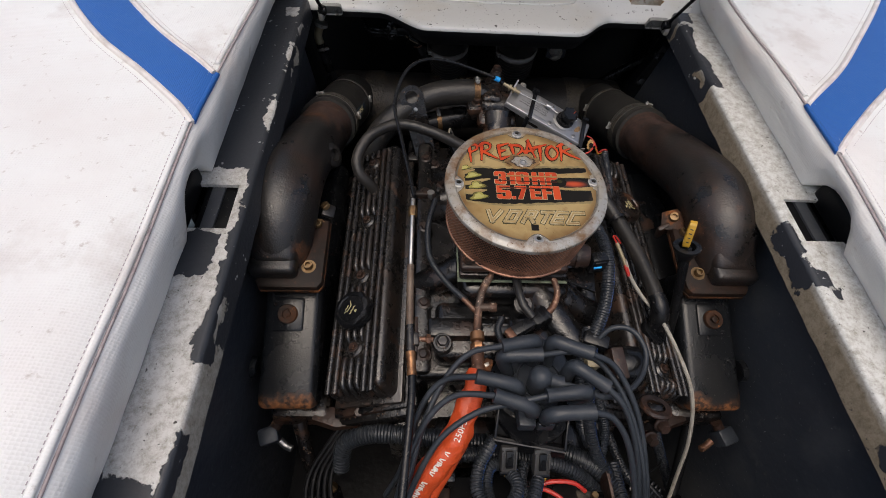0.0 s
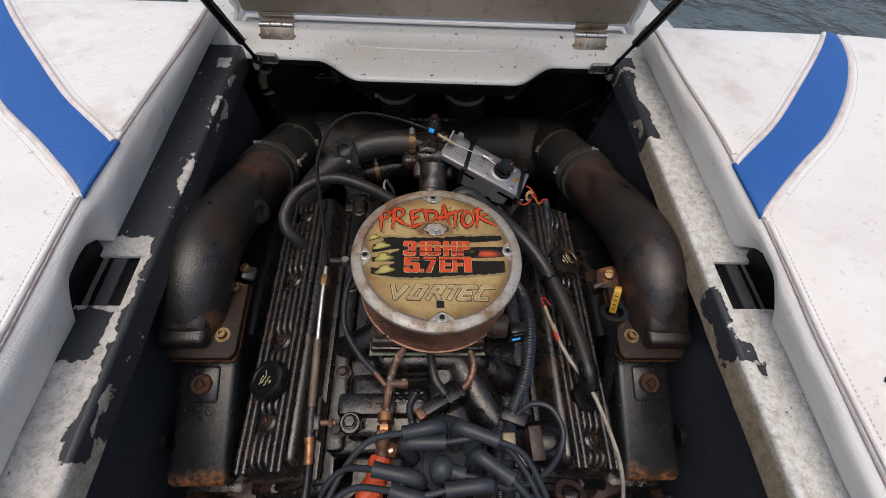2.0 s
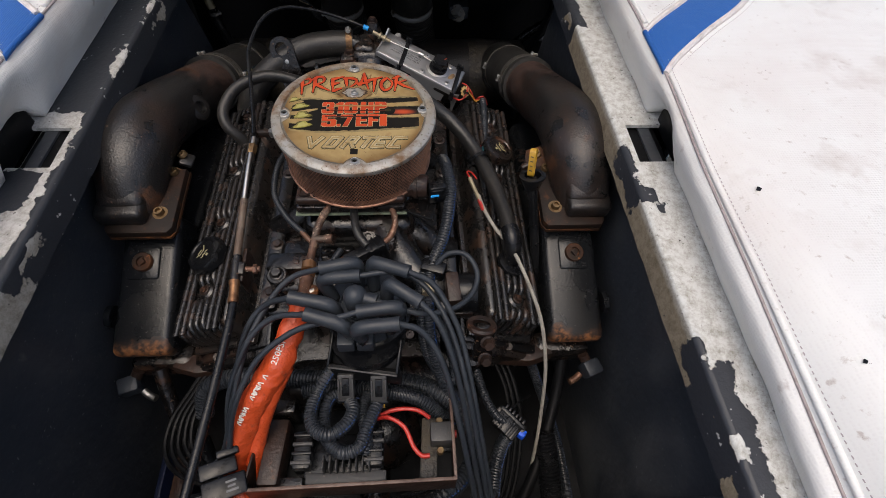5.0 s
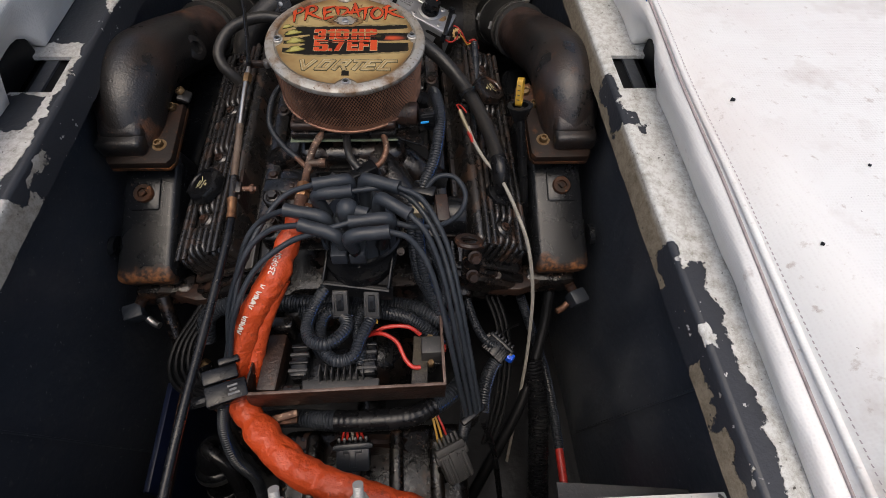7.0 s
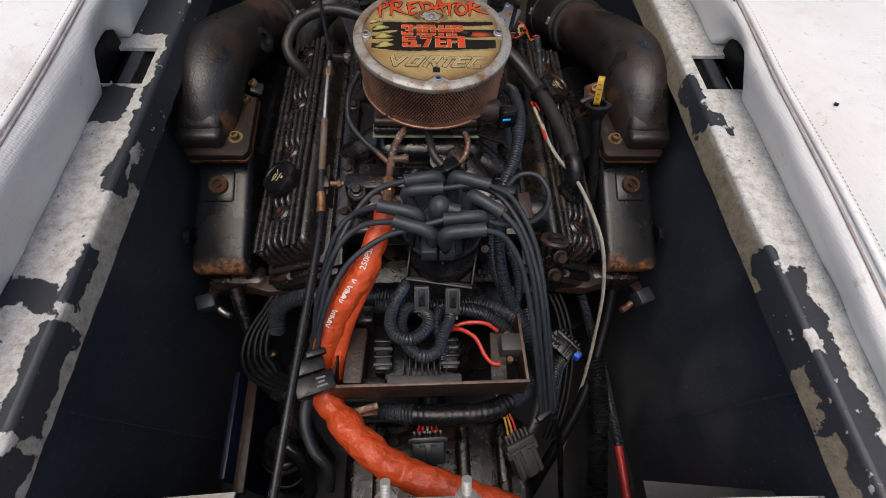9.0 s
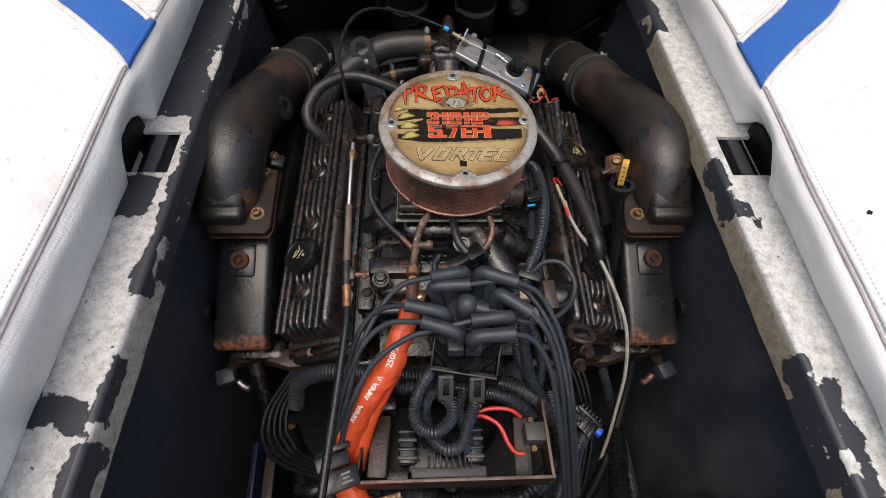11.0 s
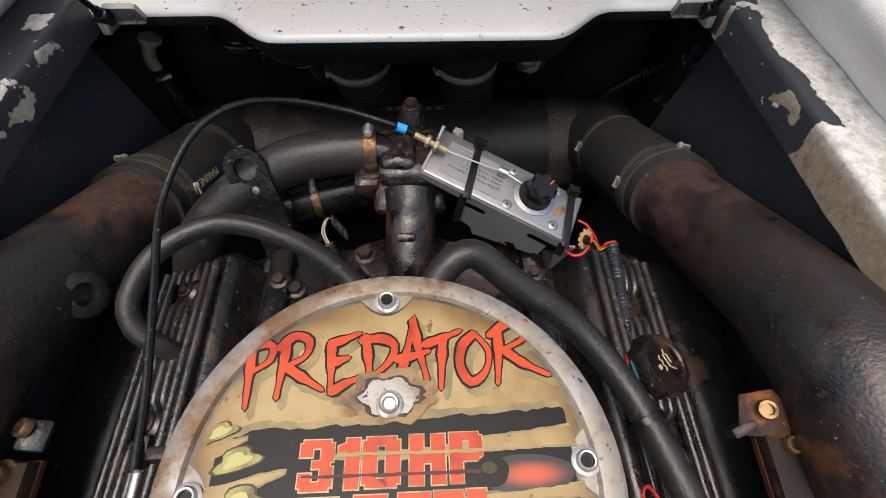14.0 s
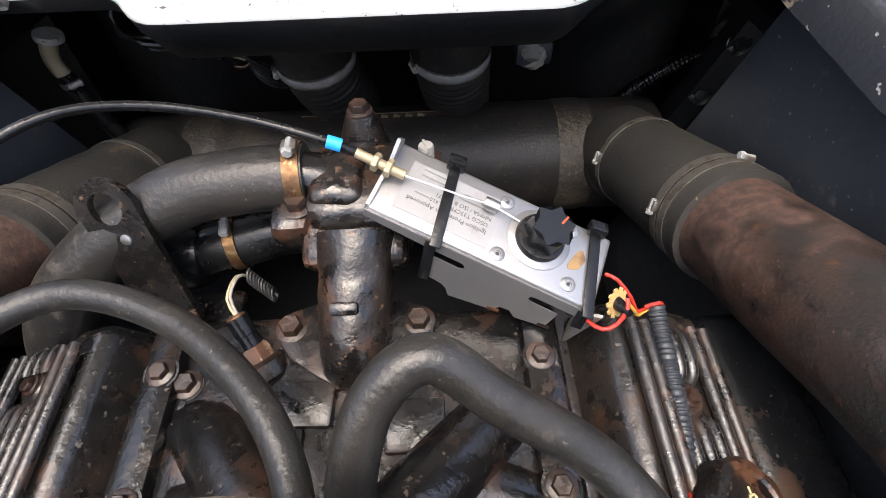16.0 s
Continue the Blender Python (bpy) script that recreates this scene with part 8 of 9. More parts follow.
part("collar", block((0.030, 0.024, 0.020), pm @ pose(0.022, 0, 0), 0.003), PLASTIC, plug)
for x in (0.012, 0.022, 0.032):
    part("rib", block((0.003, 0.027, 0.022), pm @ pose(x, 0, 0), 0.001), PLASTIC, plug)
part("brass_end", block((0.014, 0.018, 0.013), pm @ pose(-0.034, 0, 0), 0.003), COPPER, plug, "dirty brass end")
line_thing("wiring_loom", [(-0.030, 0.385, 0.612), (-0.038, 0.365, 0.612), (-0.034, 0.340, 0.616), (-0.028, 0.332, 0.618)], 0.0055, LOOM, "short black corrugated loom", "wiring loom", "wiring looms", True, 10, 0.0036)
line_thing("wiring_loom", [(-0.136, 0.620, 0.64), (-0.148, 0.560, 0.643), (-0.149, 0.512, 0.638), (-0.141, 0.478, 0.632), (-0.114, 0.436, 0.629), (-0.088, 0.410, 0.625)], 0.0052, LOOM, "black corrugated loom beside the flame arrestor", "wiring loom", "wiring looms", True, 12, 0.0036)
line_thing("brown_tube", [(-0.092, 0.413, 0.626), (-0.080, 0.400, 0.623), (-0.066, 0.386, 0.619)], 0.0046, COPPER, "short brown rusted tube", "pipe", n=10)

# looms round the distributor
LOOMS = [([(0.142, 0.560, 0.650), (0.146, 0.527, 0.662), (0.150, 0.470, 0.655), (0.138, 0.405, 0.628), (0.114, 0.352, 0.600), (0.108, 0.312, 0.570), (0.112, 0.268, 0.520), (0.128, 0.230, 0.470), (0.150, 0.200, 0.44)], 0.0105),
         ([(0.112, 0.375, 0.600), (0.098, 0.340, 0.585), (0.096, 0.300, 0.555), (0.104, 0.262, 0.500), (0.125, 0.240, 0.455)], 0.0088),
         ([(0.118, 0.300, 0.545), (0.140, 0.275, 0.505), (0.150, 0.245, 0.465), (0.138, 0.215, 0.44), (0.11, 0.21, 0.435)], 0.0088),
         ([(-0.300, 0.235, 0.33), (-0.290, 0.265, 0.370), (-0.245, 0.275, 0.392), (-0.178, 0.270, 0.402), (-0.090, 0.255, 0.418), (-0.005, 0.245, 0.425), (0.080, 0.235, 0.430), (0.145, 0.200, 0.435), (0.180, 0.150, 0.40), (0.19, 0.10, 0.34)], 0.0165),
         ([(-0.100, 0.225, 0.440), (-0.040, 0.225, 0.448), (0.030, 0.215, 0.452), (0.090, 0.200, 0.448), (0.140, 0.170, 0.42)], 0.0125),
         ([(-0.022, 0.195, 0.480), (-0.010, 0.172, 0.494), (-0.016, 0.149, 0.500), (-0.038, 0.132, 0.502), (-0.061, 0.140, 0.500), (-0.071, 0.163, 0.498), (-0.066, 0.192, 0.500), (-0.054, 0.212, 0.510), (-0.042, 0.230, 0.515)], 0.0104),
         ([(-0.010, 0.197, 0.474), (-0.033, 0.202, 0.478), (-0.050, 0.192, 0.480), (-0.054, 0.163, 0.480), (-0.044, 0.129, 0.487), (-0.022, 0.110, 0.490), (0.002, 0.117, 0.490), (0.011, 0.142, 0.490), (0.022, 0.170, 0.488), (0.030, 0.192, 0.480)], 0.0100),
         ([(0.010, 0.205, 0.470), (0.002, 0.180, 0.472), (0.006, 0.155, 0.476), (0.012, 0.130, 0.478), (0.010, 0.112, 0.470)], 0.0090),
         ([(-0.170, 0.090, 0.300), (-0.115, 0.075, 0.345), (-0.060, 0.062, 0.372), (0.010, 0.052, 0.385), (0.085, 0.055, 0.385), (0.145, 0.085, 0.375), (0.185, 0.130, 0.36)], 0.0150),
         ([(-0.120, 0.086, 0.330), (-0.060, 0.064, 0.335), (0.010, 0.066, 0.345), (0.080, 0.072, 0.350), (0.135, 0.085, 0.345)], 0.0105),
         ([(0.215, 0.085, 0.300), (0.222, 0.120, 0.310), (0.236, 0.155, 0.318), (0.252, 0.175, 0.322)], 0.0135),
         ([(0.200, 0.290, 0.36), (0.215, 0.235, 0.35), (0.235, 0.200, 0.345), (0.262, 0.190, 0.34)], 0.0085),
         ([(0.165, 0.215, 0.44), (0.172, 0.165, 0.425), (0.180, 0.105, 0.40), (0.182, 0.07, 0.33), (0.175, 0.04, 0.22)], 0.0105),
         ([(0.325, 0.330, 0.30), (0.352, 0.280, 0.24), (0.380, 0.215, 0.18), (0.388, 0.140, 0.155), (0.386, 0.050, 0.150)], 0.0105),
         ([(-0.200, 0.075, 0.430), (-0.212, 0.050, 0.375), (-0.205, 0.020, 0.32), (-0.19, 0.005, 0.25), (-0.20, -0.01, 0.15)], 0.0098)]
for item in LOOMS:
    if len(item) == 2:
        line_thing("wiring_loom", item[0], item[1], LOOM, "black corrugated wiring loom at the front of the engine", "wiring loom", "wiring looms", True, 12, 0.0046 if item[1] < 0.014 else 0.0058)
line_thing("taped_loom", [(-0.035, 0.056, 0.3795), (0.010, 0.052, 0.3855), (0.085, 0.055, 0.3855), (0.125, 0.073, 0.380)], 0.0172, BLACKRUB, "loom stretch wrapped in black tape", "wiring loom", ribbed=True, n=16, pitch=0.0095, depth=0.035)
line_thing("battery_cable", [(0.386, 0.055, 0.150), (0.385, 0.030, 0.148), (0.383, -0.03, 0.14), (0.38, -0.12, 0.12)], 0.0085, REDWIRE, "red battery cable running forward", "cable")

# control unit in a rusty tray
tray = thing("mounting_tray", "brown rusted steel tray in front of the engine", "tray", (0, 0.12, 0.40))
part("front_wall", block((0.296, 0.0035, 0.052), pose(-0.008, 0.071, 0.450, 0, -1.2), 0.001), DARKRUST, tray)
part("rim_edge", block((0.298, 0.0050, 0.0030), pose(-0.008, 0.0708, 0.4770, 0, -1.2), 0.0012), RUSTEDGE, tray, "worn pale brown rim")
part("rim_edge", block((0.0050, 0.118, 0.0030), pose(0.1400, 0.130, 0.4735), 0.0012), RUSTEDGE, tray, "worn pale brown rim")
# Matt black instead of rust: this floor's colour stands in for the tray's shade.
part("shaded_floor", block((0.180, 0.125, 0.004), pose(-0.066, 0.134, 0.420, 0, -1.2), 0.001), MATT, tray)
part("side_wall", block((0.0035, 0.122, 0.052), pose(0.140, 0.132, 0.446), 0.001), DARKRUST, tray)
part("side_wall", block((0.0035, 0.050, 0.052), pose(-0.155, 0.095, 0.450, 0, 0, -6), 0.001), DARKRUST, tray)
part("post", block((0.030, 0.094, 0.046), pose(-0.126, 0.124, 0.446, 0, 0, -3), 0.004), DARKRUST, tray)
part("post_bracket", block((0.044, 0.022, 0.050), pose(-0.122, 0.186, 0.455), 0.005), CAST, tray)
part("foot_tab", block((0.034, 0.018, 0.004), pose(-0.098, 0.081, 0.452), 0.001), CAST, tray)
part("strap", block((0.026, 0.094, 0.010), pose(0.104, 0.124, 0.438, 0, 0, -4), 0.002), BONDING, tray)
ecu = thing("control_unit", "black finned engine control unit in the tray", "control unit", (-0.018, 0.11, 0.43))
part("case", block((0.112, 0.062, 0.036), pose(-0.024, 0.116, 0.440), 0.004), PLASTIC, ecu)
part("front_block", block((0.116, 0.016, 0.016), pose(-0.018, 0.084, 0.455), 0.0025), DUSTY, ecu, "dusty grey front rail")
for k in range(8):
    part("fin", block((0.0022, 0.020, 0.022), pose(-0.050 + 0.0094 * k, 0.100, 0.468, -12), 0.0006), DUSTY, ecu)
for x in (-0.082, 0.022):
    part("end_block", block((0.026, 0.054, 0.034), pose(x, 0.122, 0.458), 0.004), PLASTIC, ecu)
    for k in range(4):
        part("latch_rib", block((0.029, 0.005, 0.010), pose(x, 0.103 + 0.013 * k, 0.474), 0.0012), DUSTY if k % 2 == 0 else PLASTIC, ecu)
relay = thing("breaker", "black circuit breaker with brass terminals in the tray", "circuit breaker", (0.122, 0.13, 0.44))
part("body", block((0.034, 0.030, 0.034), pose(0.123, 0.140, 0.455), 0.003), DUSTY, relay)
part("base", block((0.036, 0.05, 0.012), pose(0.121, 0.145, 0.434), 0.002), PLASTIC, relay)
for y in (0.118, 0.163):
    part("terminal", hexhead(pose(0.121, y, 0.443), 0.006, 0.010), BRASS, relay, "brass terminal nut")
part("reset_button", lathe([(0.006, 0), (0.006, 0.008)], axes((0.1385, 0.140, 0.455), (1, 0, 0)), 14), REDWIRE, relay, "red reset button")
line_thing("battery_lead", [(0.106, 0.168, 0.452), (0.085, 0.178, 0.462), (0.050, 0.180, 0.460), (0.020, 0.172, 0.45)], 0.0036, REDWIRE, "red wire to the circuit breaker", "wire", "red wires", n=8)
line_thing("battery_lead", [(0.104, 0.112, 0.449), (0.092, 0.112, 0.450), (0.080, 0.124, 0.455), (0.066, 0.152, 0.462), (0.040, 0.168, 0.462), (0.015, 0.170, 0.45)], 0.0036, REDWIRE, "red wire looped in the tray", "wire", "red wires", n=8)

fuse = thing("fuse_holder", "black fuse holder with worn white print", "fuse holder", (-0.185, 0.075, 0.45))
fm = pose(-0.182, 0.075, 0.470, 10, 5, 20)
part("body", block((0.058, 0.030, 0.024), fm, 0.003), PLASTIC, fuse)
part("lid", block((0.050, 0.022, 0.010), fm @ pose(-0.004, 0.028, 0.008), 0.003), PLASTIC, fuse)
part("latch", block((0.030, 0.010, 0.016), fm @ pose(0.012, 0.044, 0.010), 0.002), PLASTIC, fuse)
part("tail", tube([fm @ Vector(p) for p in ((-0.028, 0, 0), (-0.045, 0.002, -0.006), (-0.06, 0.012, -0.03))], 0.008, 8), PLASTIC, fuse)
for k, (x, y, w) in enumerate(((0.006, 0.006, 0.014), (0.006, 0.0, 0.010), (0.006, -0.006, 0.016))):
    part("print_bar", block((w, 0.003, 0.0006), fm @ pose(x + 0.004, y, 0.0122)), GREYINK, fuse)
tag = thing("wire_tag", "folded brown paper tag under the tray", "tag", (-0.12, 0.06, 0.40))
part("fold", merge(block((0.04, 0.012, 0.010), pose(-0.112, 0.060, 0.402, 20, 0, 14), 0.003), block((0.03, 0.010, 0.006), pose(-0.108, 0.054, 0.396, -10, 0, 4), 0.002)), COPPER, tag)

def wide_plug(m, mat_wires, label, mat=PLASTIC, big=1.0, length=1.0, slats=5):
    t = thing("wiring_connector", label, "connector", m.translation, "loose connectors")
    m = m @ Matrix.Diagonal((big, big * length, big, 1.0))
    for k in range(slats):
        part("slat", block((0.005, 0.026, 0.004), m @ pose(-0.018 + 0.009 * k, -0.004, 0.0150), 0.001), mat, t)
    if not slats:
        part("latch_bar", block((0.030, 0.007, 0.005), m @ pose(0, 0.006, 0.0165), 0.0015), mat, t)
    for sd in (-1, 1):
        part("corner_lug", block((0.008, 0.010, 0.014), m @ pose(sd * 0.027, 0.010, 0.006), 0.002), DUSTY, t)
    part("housing", block((0.050, 0.034, 0.028), m, 0.003), mat, t)
    part("rim", block((0.056, 0.008, 0.032), m @ pose(0, 0.016, 0), 0.002), mat, t)
    part("latch", block((0.014, 0.030, 0.006), m @ pose(0, -0.002, 0.016), 0.0015), mat, t)
    for k in range(6):
        part("pin_collar", block((0.005, 0.010, 0.008), m @ pose(-0.020 + 0.008 * k, 0.024, 0.004), 0.001), mat, t)
    for k, mt in enumerate(mat_wires):
        part("lead", tube([m @ Vector(p) for p in ((-0.014 + 0.009 * k, 0.026, 0.002), (-0.010 + 0.007 * k, 0.040, 0.006), (-0.004 + 0.003 * k, 0.060, 0.0), (0.0, 0.075, -0.015))], 0.0021, 6), mt, t, "coloured lead")


lead_plug = thing("wiring_connector", "black wiring connector with a latch and red leads", "connector", (-0.012, 0.012, 0.31), "loose connectors")
cp = pose(-0.012, 0.016, 0.318, 26, 0, 2)
part("housing", block((0.055, 0.040, 0.026), cp @ pose(0, -0.003, 0), 0.003, 2), NAVYPLUG, lead_plug)
part("collar", block((0.059, 0.010, 0.030), cp @ pose(0, 0.017, 0), 0.002), NAVYPLUG, lead_plug)
for k in range(6):
    part("pin_collar", block((0.0062, 0.012, 0.012), cp @ pose(-0.0225 + 0.009 * k, 0.026, 0.004), 0.0015), PLASTIC, lead_plug)
for sd in (-1, 1):
    part("corner_lug", block((0.006, 0.008, 0.012), cp @ pose(sd * 0.0305, 0.016, 0.006), 0.002), NAVYPLUG, lead_plug)
part("latch", merge(block((0.030, 0.006, 0.004), cp @ pose(0, 0.010, 0.0150), 0.001), block((0.011, 0.026, 0.005), cp @ pose(0, -0.002, 0.0150), 0.0015)), NAVYPLUG, lead_plug)
for k, (x, mt) in enumerate(((-0.017, REDWIRE), (-0.009, REDWIRE), (0.0, GREYWIRE), (0.009, REDWIRE), (0.017, REDWIRE))):
    part("lead", tube([cp @ Vector((x, 0.028, 0.004)), cp @ Vector((x * 0.85, 0.038, 0.010)), cp @ Vector((x * 0.6, 0.052, 0.016))], 0.0024, 8), mt, lead_plug, "red lead" if mt is REDWIRE else "bare grey lead")
wide_plug(pose(0.160, 0.008, 0.272, 28, 0, 24), (YELWIRE, YELWIRE, REDWIRE), "grey dusty wiring connector with yellow leads", DUSTY, 0.98, 1.75)
wide_plug(pose(0.250, 0.192, 0.330, 10, 10, -45), (MATT,), "black connector with a blue lock at the engine side")
part("blue_lock", block((0.030, 0.016, 0.018), pose(0.270, 0.180, 0.330, 0, 0, -45), 0.004), BLUECLIP, bpy.data.objects["wiring_connector.002"], "blue locking clip")

wc = thing("wire_clip", "dark plastic clip holding the spark plug wires", "clip", (0.19, 0.06, 0.36))
part("bar", block((0.050, 0.012, 0.010), pose(0.190, 0.058, 0.372, 0, 0, 35), 0.003), PLASTIC, wc)
part("post", tube([(0.195, 0.06, 0.37), (0.20, 0.07, 0.30), (0.19, 0.08, 0.20)], 0.006, 8), PLASTIC, wc)

ign = thing("ignition_coil", "dark ignition coil with a brown core plate", "ignition coil", (0.15, 0.32, 0.56))
part("core", block((0.020, 0.048, 0.045), pose(0.146, 0.318, 0.585, 14, 0, 4), 0.002), DARKRUST, ign, "brown laminated core")
part("winding", lathe([(0.030, -0.022), (0.032, -0.018), (0.032, 0.018), (0.030, 0.022)], axes((0.166, 0.322, 0.575), (1, -0.1, 0.1)), 22), PLASTIC, ign)
part("tower", block((0.040, 0.022, 0.024), pose(0.118, 0.352, 0.600, 10, 0, -20), 0.004), PLASTIC, ign)
part("plug", block((0.020, 0.022, 0.030), pose(0.108, 0.322, 0.585, 10), 0.003), OLIVE, ign, "dusty grey coil plug")
part("mount", block((0.06, 0.06, 0.02), pose(0.150, 0.325, 0.550, 8), 0.003), IRON, ign)
neck = thing("oil_filler_eye", "rusty lifting eye with two bolts at the head end", "bracket", (0.19, 0.24, 0.55))
eye = lathe([(0.013, -0.003), (0.021, -0.004), (0.023, 0.0), (0.021, 0.004), (0.013, 0.003)], axes((0.183, 0.246, 0.600), (0.1, 0.42, 0.88)), 28, caps=False)
part("eye", eye, DARKRUST, neck)
part("stem", block((0.030, 0.012, 0.075), pose(0.189, 0.238, 0.562, -14), 0.004), CAST, neck)
for z, y in ((0.586, 0.226), (0.542, 0.222)):
    part("bolt", hexhead(axes((0.191, y, z), (0.1, -0.85, 0.5)), 0.0085, 0.012, 0.011), DARKRUST, neck, "rusty hex bolt")

dip = thing("dipstick", "yellow dipstick handle in a black guide tube", "dipstick", (0.31, 0.46, 0.45))
part("guide_tube", tube([(0.293, 0.500, 0.658), (0.302, 0.480, 0.600), (0.315, 0.455, 0.52), (0.33, 0.43, 0.42)], 0.0085, 12), BLACKRUB, dip)
part("funnel", lathe([(0.010, -0.030), (0.020, -0.004), (0.0225, 0.0), (0.0225, 0.003), (0.0145, 0.0035), (0.0135, -0.008)], axes((0.294, 0.502, 0.658), (-0.1, 0.2, 0.97)), 22), BLACKRUB, dip)
hd = axes((0.2915, 0.512, 0.681), (0.02, 0.36, 0.93), (0.45, 0.89, -0.3))
loop_line = [Vector((0.0085 * math.cos(a), 0, 0.016 * (1 if math.sin(a) > 0 else -1) + 0.0085 * math.sin(a))) for a in [math.pi * (k + 0.5) / 8 for k in range(16)]]
bm = bmesh.new()
rows = [[bm.verts.new(hd @ (p * f + Vector((0, dy, 0)))) for f, dy in ((1.0, -0.0052), (1.0, 0.0052), (0.80, 0.0052), (0.80, -0.0052))] for p in loop_line]
for a, b in zip(rows, rows[1:] + rows[:1]):
    for j in range(4):
        bm.faces.new((a[j], a[(j + 1) % 4], b[(j + 1) % 4], b[j]))
bmesh.ops.recalc_face_normals(bm, faces=list(bm.faces))
handle = part("handle", bm, YELLOW, dip, "worn yellow strap loop handle")
for k in range(4):
    part("print_bar", block((0.0006, 0.0050, 0.0016), hd @ pose(-0.0088, 0, 0.012 - 0.008 * k, 8)), DARKINK, handle)
rl = thing("riser_lug", "rusty bracket with a brass bolt on the exhaust elbow", "bracket", (0.335, 0.62, 0.59))
part("plate", prism([(-0.022, -0.018), (0.018, -0.022), (0.026, 0.004), (0.012, 0.022), (-0.016, 0.018)], 0.005, axes((0.330, 0.618, 0.602), (-0.35, -0.35, 0.87)), 0.001), RUST, rl)
part("strap", block((0.026, 0.010, 0.040), pose(0.318, 0.612, 0.580, 10, -20, 20), 0.003), DARKRUST, rl)
part("bolt", socket(axes((0.333, 0.620, 0.608), (-0.35, -0.35, 0.87)), 0.009, 0.009), BRASS, rl)

line_thing("ground_wire", [(0.205, 0.510, 0.610), (0.216, 0.490, 0.590), (0.235, 0.460, 0.572), (0.262, 0.415, 0.562), (0.285, 0.350, 0.540), (0.302, 0.300, 0.505), (0.315, 0.255, 0.430), (0.318, 0.215, 0.340), (0.315, 0.175, 0.26), (0.305, 0.11, 0.12), (0.295, 0.06, 0.03)], 0.0034, GREYWIRE, "pale grey wire running down the engine side", "wire", n=8)
spl = thing("wire_splice", "yellowish wire splice with red tips", "wire splice", (0.205, 0.51, 0.61))
part("sleeve", tube([(0.190, 0.535, 0.628), (0.197, 0.520, 0.618), (0.208, 0.502, 0.602)], 0.0038, 10), OLIVE, spl)
part("tip", tube([(0.206, 0.504, 0.604), (0.210, 0.497, 0.597), (0.214, 0.490, 0.590)], 0.0036, 8), REDWIRE, spl)
part("tail", tube([(0.192, 0.533, 0.627), (0.186, 0.548, 0.630), (0.196, 0.556, 0.622), (0.206, 0.548, 0.612)], 0.0016, 6), REDWIRE, spl, "thin red tail")

# fittings under the manifolds, loops of wire and hoses low in the bay
for s in (-1, 1):
    t = thing("drain_cock", "black drain fitting under the exhaust manifold", "fitting", sx(s, (0.418, 0.29, 0.36)), "drain fittings")
    part("cap", block((0.034, 0.030, 0.034), pose(*sx(s, (0.421, 0.280, 0.366)), 15, 0, 20), 0.005), BOOT, t)
    part("stem", tube([sx(s, (0.405, 0.30, 0.385)), sx(s, (0.412, 0.292, 0.375)), sx(s, (0.418, 0.288, 0.37))], 0.010, 10), DARKRUST, t)
    part("lever", tube([sx(s, (0.405, 0.278, 0.350)), sx(s, (0.394, 0.270, 0.343)), sx(s, (0.382, 0.265, 0.342))], 0.0065, 10), STEEL if s < 0 else COPPER, t, "bright lever")
line_thing("water_pipe", [(-0.375, 0.30, 0.39), (-0.355, 0.24, 0.32), (-0.320, 0.18, 0.26), (-0.27, 0.12, 0.18), (-0.22, 0.06, 0.06)], 0.0125, CAST, "dark rusty water pipe low in the bay", "pipe", "water pipes", n=14)
line_thing("water_pipe", [(0.380, 0.325, 0.35), (0.362, 0.25, 0.28), (0.310, 0.13, 0.20), (0.23, 0.02, 0.12), (0.17, -0.06, 0.05)], 0.0115, MATT, "dark rusty water pipe low in the bay", "pipe", "water pipes", n=14)
for k in range(5):
    a = 0.0085 * k
    line_thing("cable", [(-0.262 + a, 0.355, 0.385), (-0.284 + a, 0.320, 0.385), (-0.302 + a, 0.293, 0.378), (-0.324 + a, 0.266, 0.360), (-0.350 + 1.1 * a, 0.228, 0.340), (-0.355 + 1.3 * a, 0.187, 0.330), (-0.338 + 1.2 * a, 0.152 + 0.5 * a, 0.330), (-0.304 + 0.5 * a, 0.128 + 0.8 * a, 0.336 - 0.3 * a), (-0.262, 0.112 + 0.8 * a, 0.345), (-0.215, 0.10 + 0.5 * a, 0.36)], 0.0042, MATT, "thin black cable looped beside the engine", "cable", "looped cables", n=8)
cl = thing("cable_clamp", "rusty flat clamp round looped cables", "clamp", (-0.30, 0.30, 0.35))
part("bar", block((0.050, 0.010, 0.008), pose(-0.288, 0.300, 0.355, 0, 0, -25), 0.002), DARKRUST, cl)
bf = thing("brass_valve", "small brass valve on a dark hose", "valve", (-0.33, 0.21, 0.26))
part("body", merge(lathe([(0.011, -0.018), (0.012, 0.0), (0.010, 0.020)], axes((-0.325, 0.205, 0.268), (0.6, 0.6, 0.4)), 14), hexhead(axes((-0.325, 0.205, 0.268), (0.6, 0.6, 0.4)), 0.015, 0.009)), BRASS, bf)
part("hose", tube([(-0.320, 0.21, 0.275), (-0.30, 0.17, 0.24), (-0.27, 0.13, 0.19), (-0.26, 0.1, 0.1)], 0.0165, 12), BLACKRUB, bf)
fl = thing("fuel_filter", "black canister filter with a steel band", "filter", (-0.31, 0.05, 0.03))
fx = axes((-0.300, 0.020, 0.06), (0.02, 0.38, 0.92))
part("canister", lathe([(0.026, 0.0), (0.030, 0.006), (0.032, 0.02), (0.034, 0.075), (0.037, 0.080), (0.040, 0.084), (0.042, 0.100), (0.040, 0.104), (0.034, 0.108), (0.033, 0.140), (0.028, 0.150), (0.016, 0.154)], fx, 32), PLASTIC, fl)
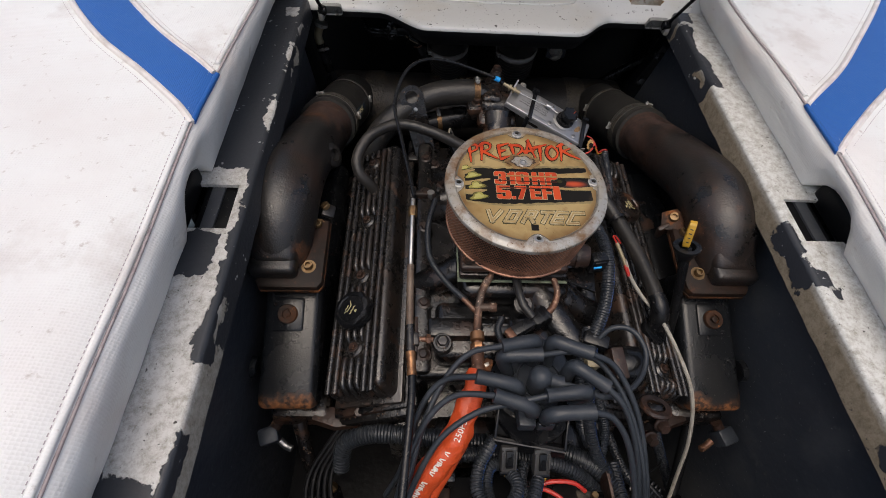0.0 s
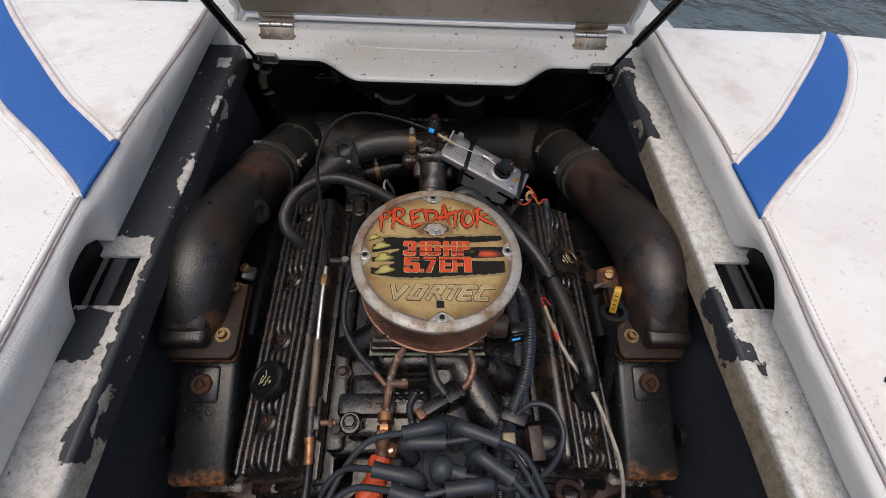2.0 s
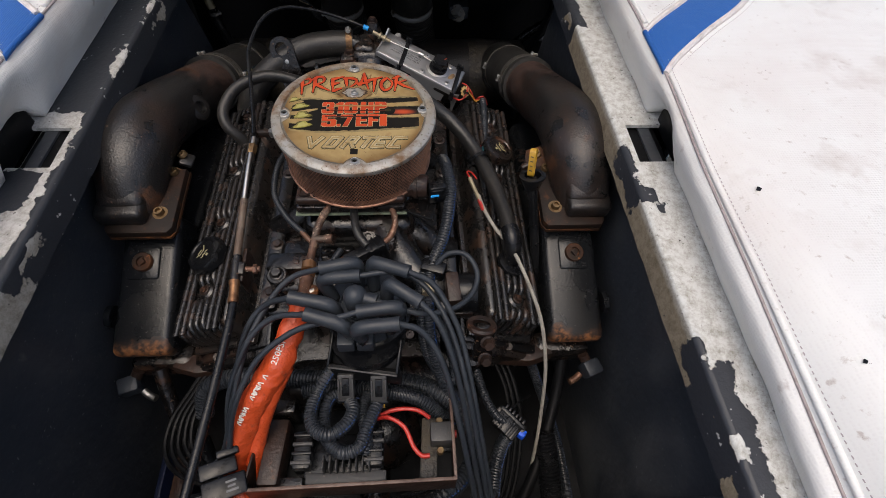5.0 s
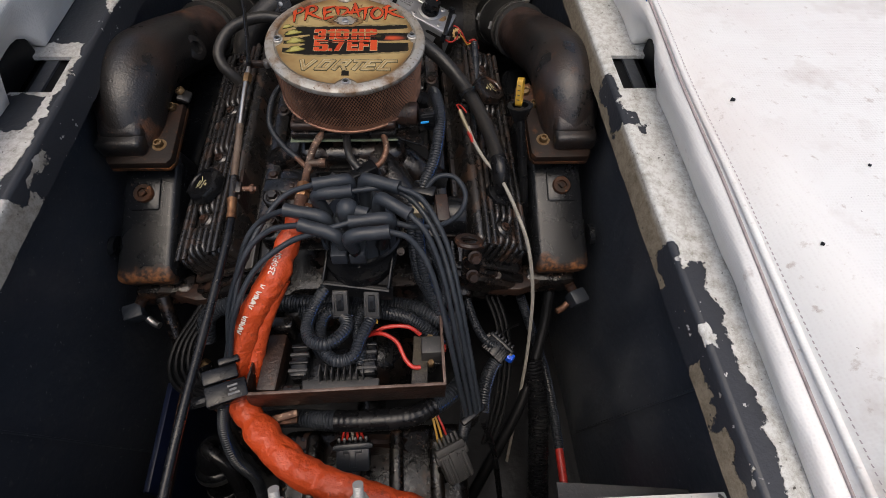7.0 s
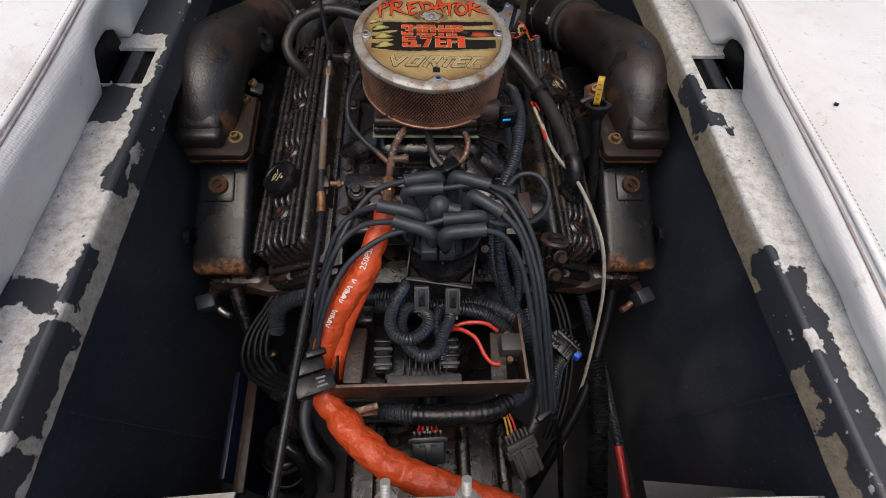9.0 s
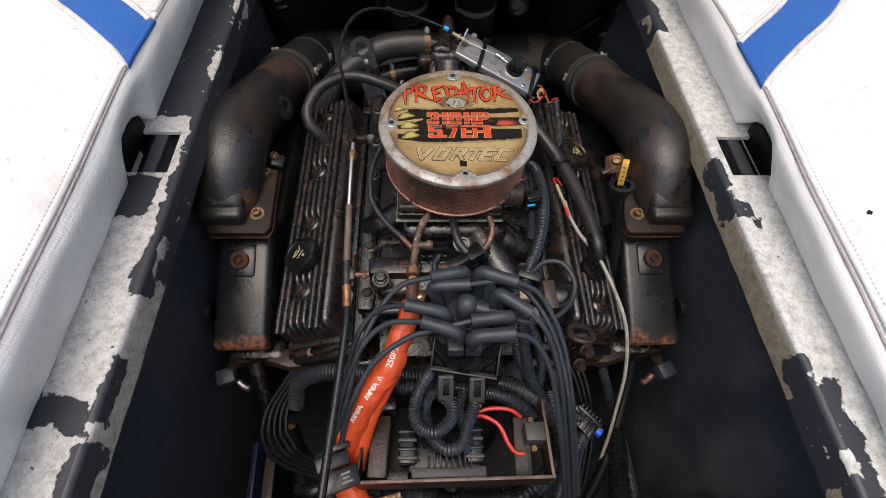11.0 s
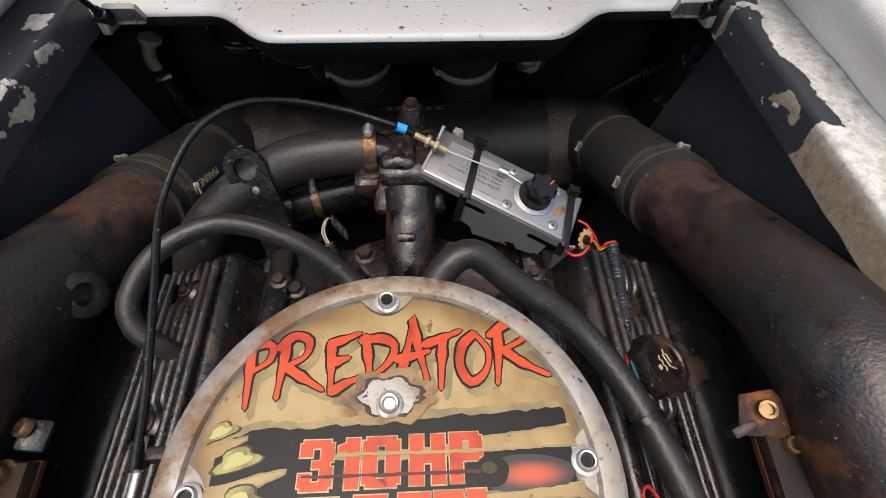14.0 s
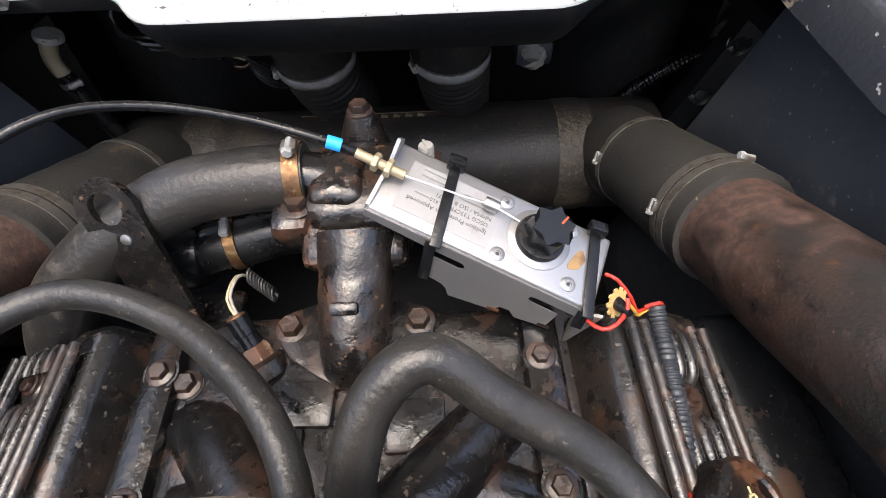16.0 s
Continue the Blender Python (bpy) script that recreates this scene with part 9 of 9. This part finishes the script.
part("steel_band", lathe([(0.0425, 0.086), (0.0435, 0.088), (0.0435, 0.096), (0.0425, 0.098)], fx, 32, caps=False), STEEL, fl)
part("lower_ring", lathe([(0.0335, 0.030), (0.0350, 0.031), (0.0350, 0.036), (0.0335, 0.037)], fx, 32, caps=False), DUSTY, fl)
part("outlet_hose", tube([(-0.298, 0.078, 0.20), (-0.29, 0.06, 0.235), (-0.25, 0.03, 0.22), (-0.235, -0.02, 0.16), (-0.29, -0.06, 0.12), (-0.36, -0.10, 0.10)], 0.0120, 12), BLACKRUB, fl)
nav = thing("stringer_panel", "dark blue painted panel low beside the wall", "panel", (-0.37, 0.08, 0.15))
part("board", block((0.012, 0.20, 0.20), pose(-0.372, 0.095, 0.14, 0, -8, 4), 0.003), NAVY, nav)
part("edge_angle", block((0.020, 0.22, 0.012), pose(-0.352, 0.08, 0.235, 0, 0, 4), 0.002), DARKRUST, nav)
part("timing_cover", block((0.30, 0.08, 0.30), pose(0.0, 0.275, 0.25), 0.03, 3), IRON, engine)
part("pump", lathe([(0.07, -0.03), (0.075, 0.0), (0.06, 0.03), (0.03, 0.05)], axes((0.02, 0.20, 0.26), (0, -1, 0.1)), 28), IRON, engine)
part("pulley", lathe([(0.085, -0.012), (0.078, -0.004), (0.078, 0.004), (0.085, 0.012), (0.02, 0.014)], axes((0.0, 0.06, 0.16), (0, -1, 0)), 36), DARKRUST, engine)
part("shaft", tube([(0.0, 0.24, 0.17), (0.0, 0.15, 0.165), (0.0, 0.06, 0.16)], 0.03, 14, 0.03), IRON, engine)
part("front_casting", block((0.36, 0.22, 0.06), pose(0.01, -0.005, 0.16, 4), 0.02, 3), CAST, engine)
for x in (-0.10, -0.02, 0.055, 0.13):
    part("casting_rib", block((0.026, 0.17, 0.05), pose(x, 0.0, 0.205, 8), 0.010, 3), CAST, engine)
for k, (x, w) in enumerate(((0.04, 0.05), (0.10, 0.04))):
    part("casting_rib", block((w, 0.06, 0.12), pose(x, 0.035, 0.12, 12), 0.008), DARKRUST, engine)
line_thing("bilge_hose", [(0.335, 0.20, 0.26), (0.345, 0.12, 0.20), (0.340, 0.03, 0.14), (0.33, -0.08, 0.08)], 0.021, BLACKRUB, "black ribbed bilge hose", "hose", ribbed=True, n=14, pitch=0.007)
line_thing("cable", [(0.21, 0.06, 0.33), (0.235, 0.03, 0.25), (0.25, -0.01, 0.16), (0.26, -0.08, 0.08)], 0.0055, BLACKRUB, "thin black cable dropping into the bilge", "cable", n=8)
for k in range(3):
    line_thing("cable", [(0.235 + 0.012 * k, 0.34, 0.34), (0.262 + 0.010 * k, 0.27, 0.31), (0.268 + 0.010 * k, 0.20, 0.27), (0.252 + 0.010 * k, 0.12, 0.22), (0.225 + 0.01 * k, 0.06, 0.18)], 0.0044, MATT, "thin black cable beside the engine", "cable", "side cables", n=8)
front = thing("front_mount", "pale aluminium front plate with two studs", "mounting plate", (0.0, -0.14, 0.5))
part("top_plate", prism([(-0.46, -0.21), (0.47, -0.17), (0.46, -0.106), (0.24, -0.103), (0.11, -0.112), (0.04, -0.150)], 0.008, pose(0, 0, 0.542)), GEL, front, "white painted top plate")
part("web_plate", block((0.90, 0.006, 0.40), pose(0.0, -0.135, 0.345), 0.001), BARE, front)
part("wing_plate", prism([(0.285, -0.105), (0.470, -0.105), (0.470, -0.085), (0.288, -0.066)], 0.005, pose(0, 0, 0.445)), DUSTY, front, "dirty grey wing plate")
part("wing_plate", prism([(-0.455, -0.10), (-0.28, -0.10), (-0.277, -0.062), (-0.455, -0.070)], 0.005, pose(0, 0, 0.44)), BARE, front)
part("stud_base", block((0.13, 0.045, 0.16), pose(-0.018, -0.113, 0.462), 0.003), BARE, front)
for x in (-0.066, 0.028):
    t = thing("stud_nut", "bright steel nut on a threaded stud", "nut", (x, -0.093, 0.546), "stud nuts")
    sm = axes((x, -0.100, 0.546), (0, 0.62, 0.78))
    part("washer", lathe([(0.016, 0), (0.016, 0.003), (0.008, 0.003)], sm @ pose(0, 0, -0.003), 22), GALV, t)
    part("nut", hexhead(sm, 0.0135, 0.015), GALV, t)
    part("stud", tube(None, 0.0062, 14, line=[sm @ Vector((0, 0, 0.0008 * k)) for k in range(44)], rfun=lambda q, f: 1.0 if int(q / 0.0008) % 2 else 0.88), BAND, t)
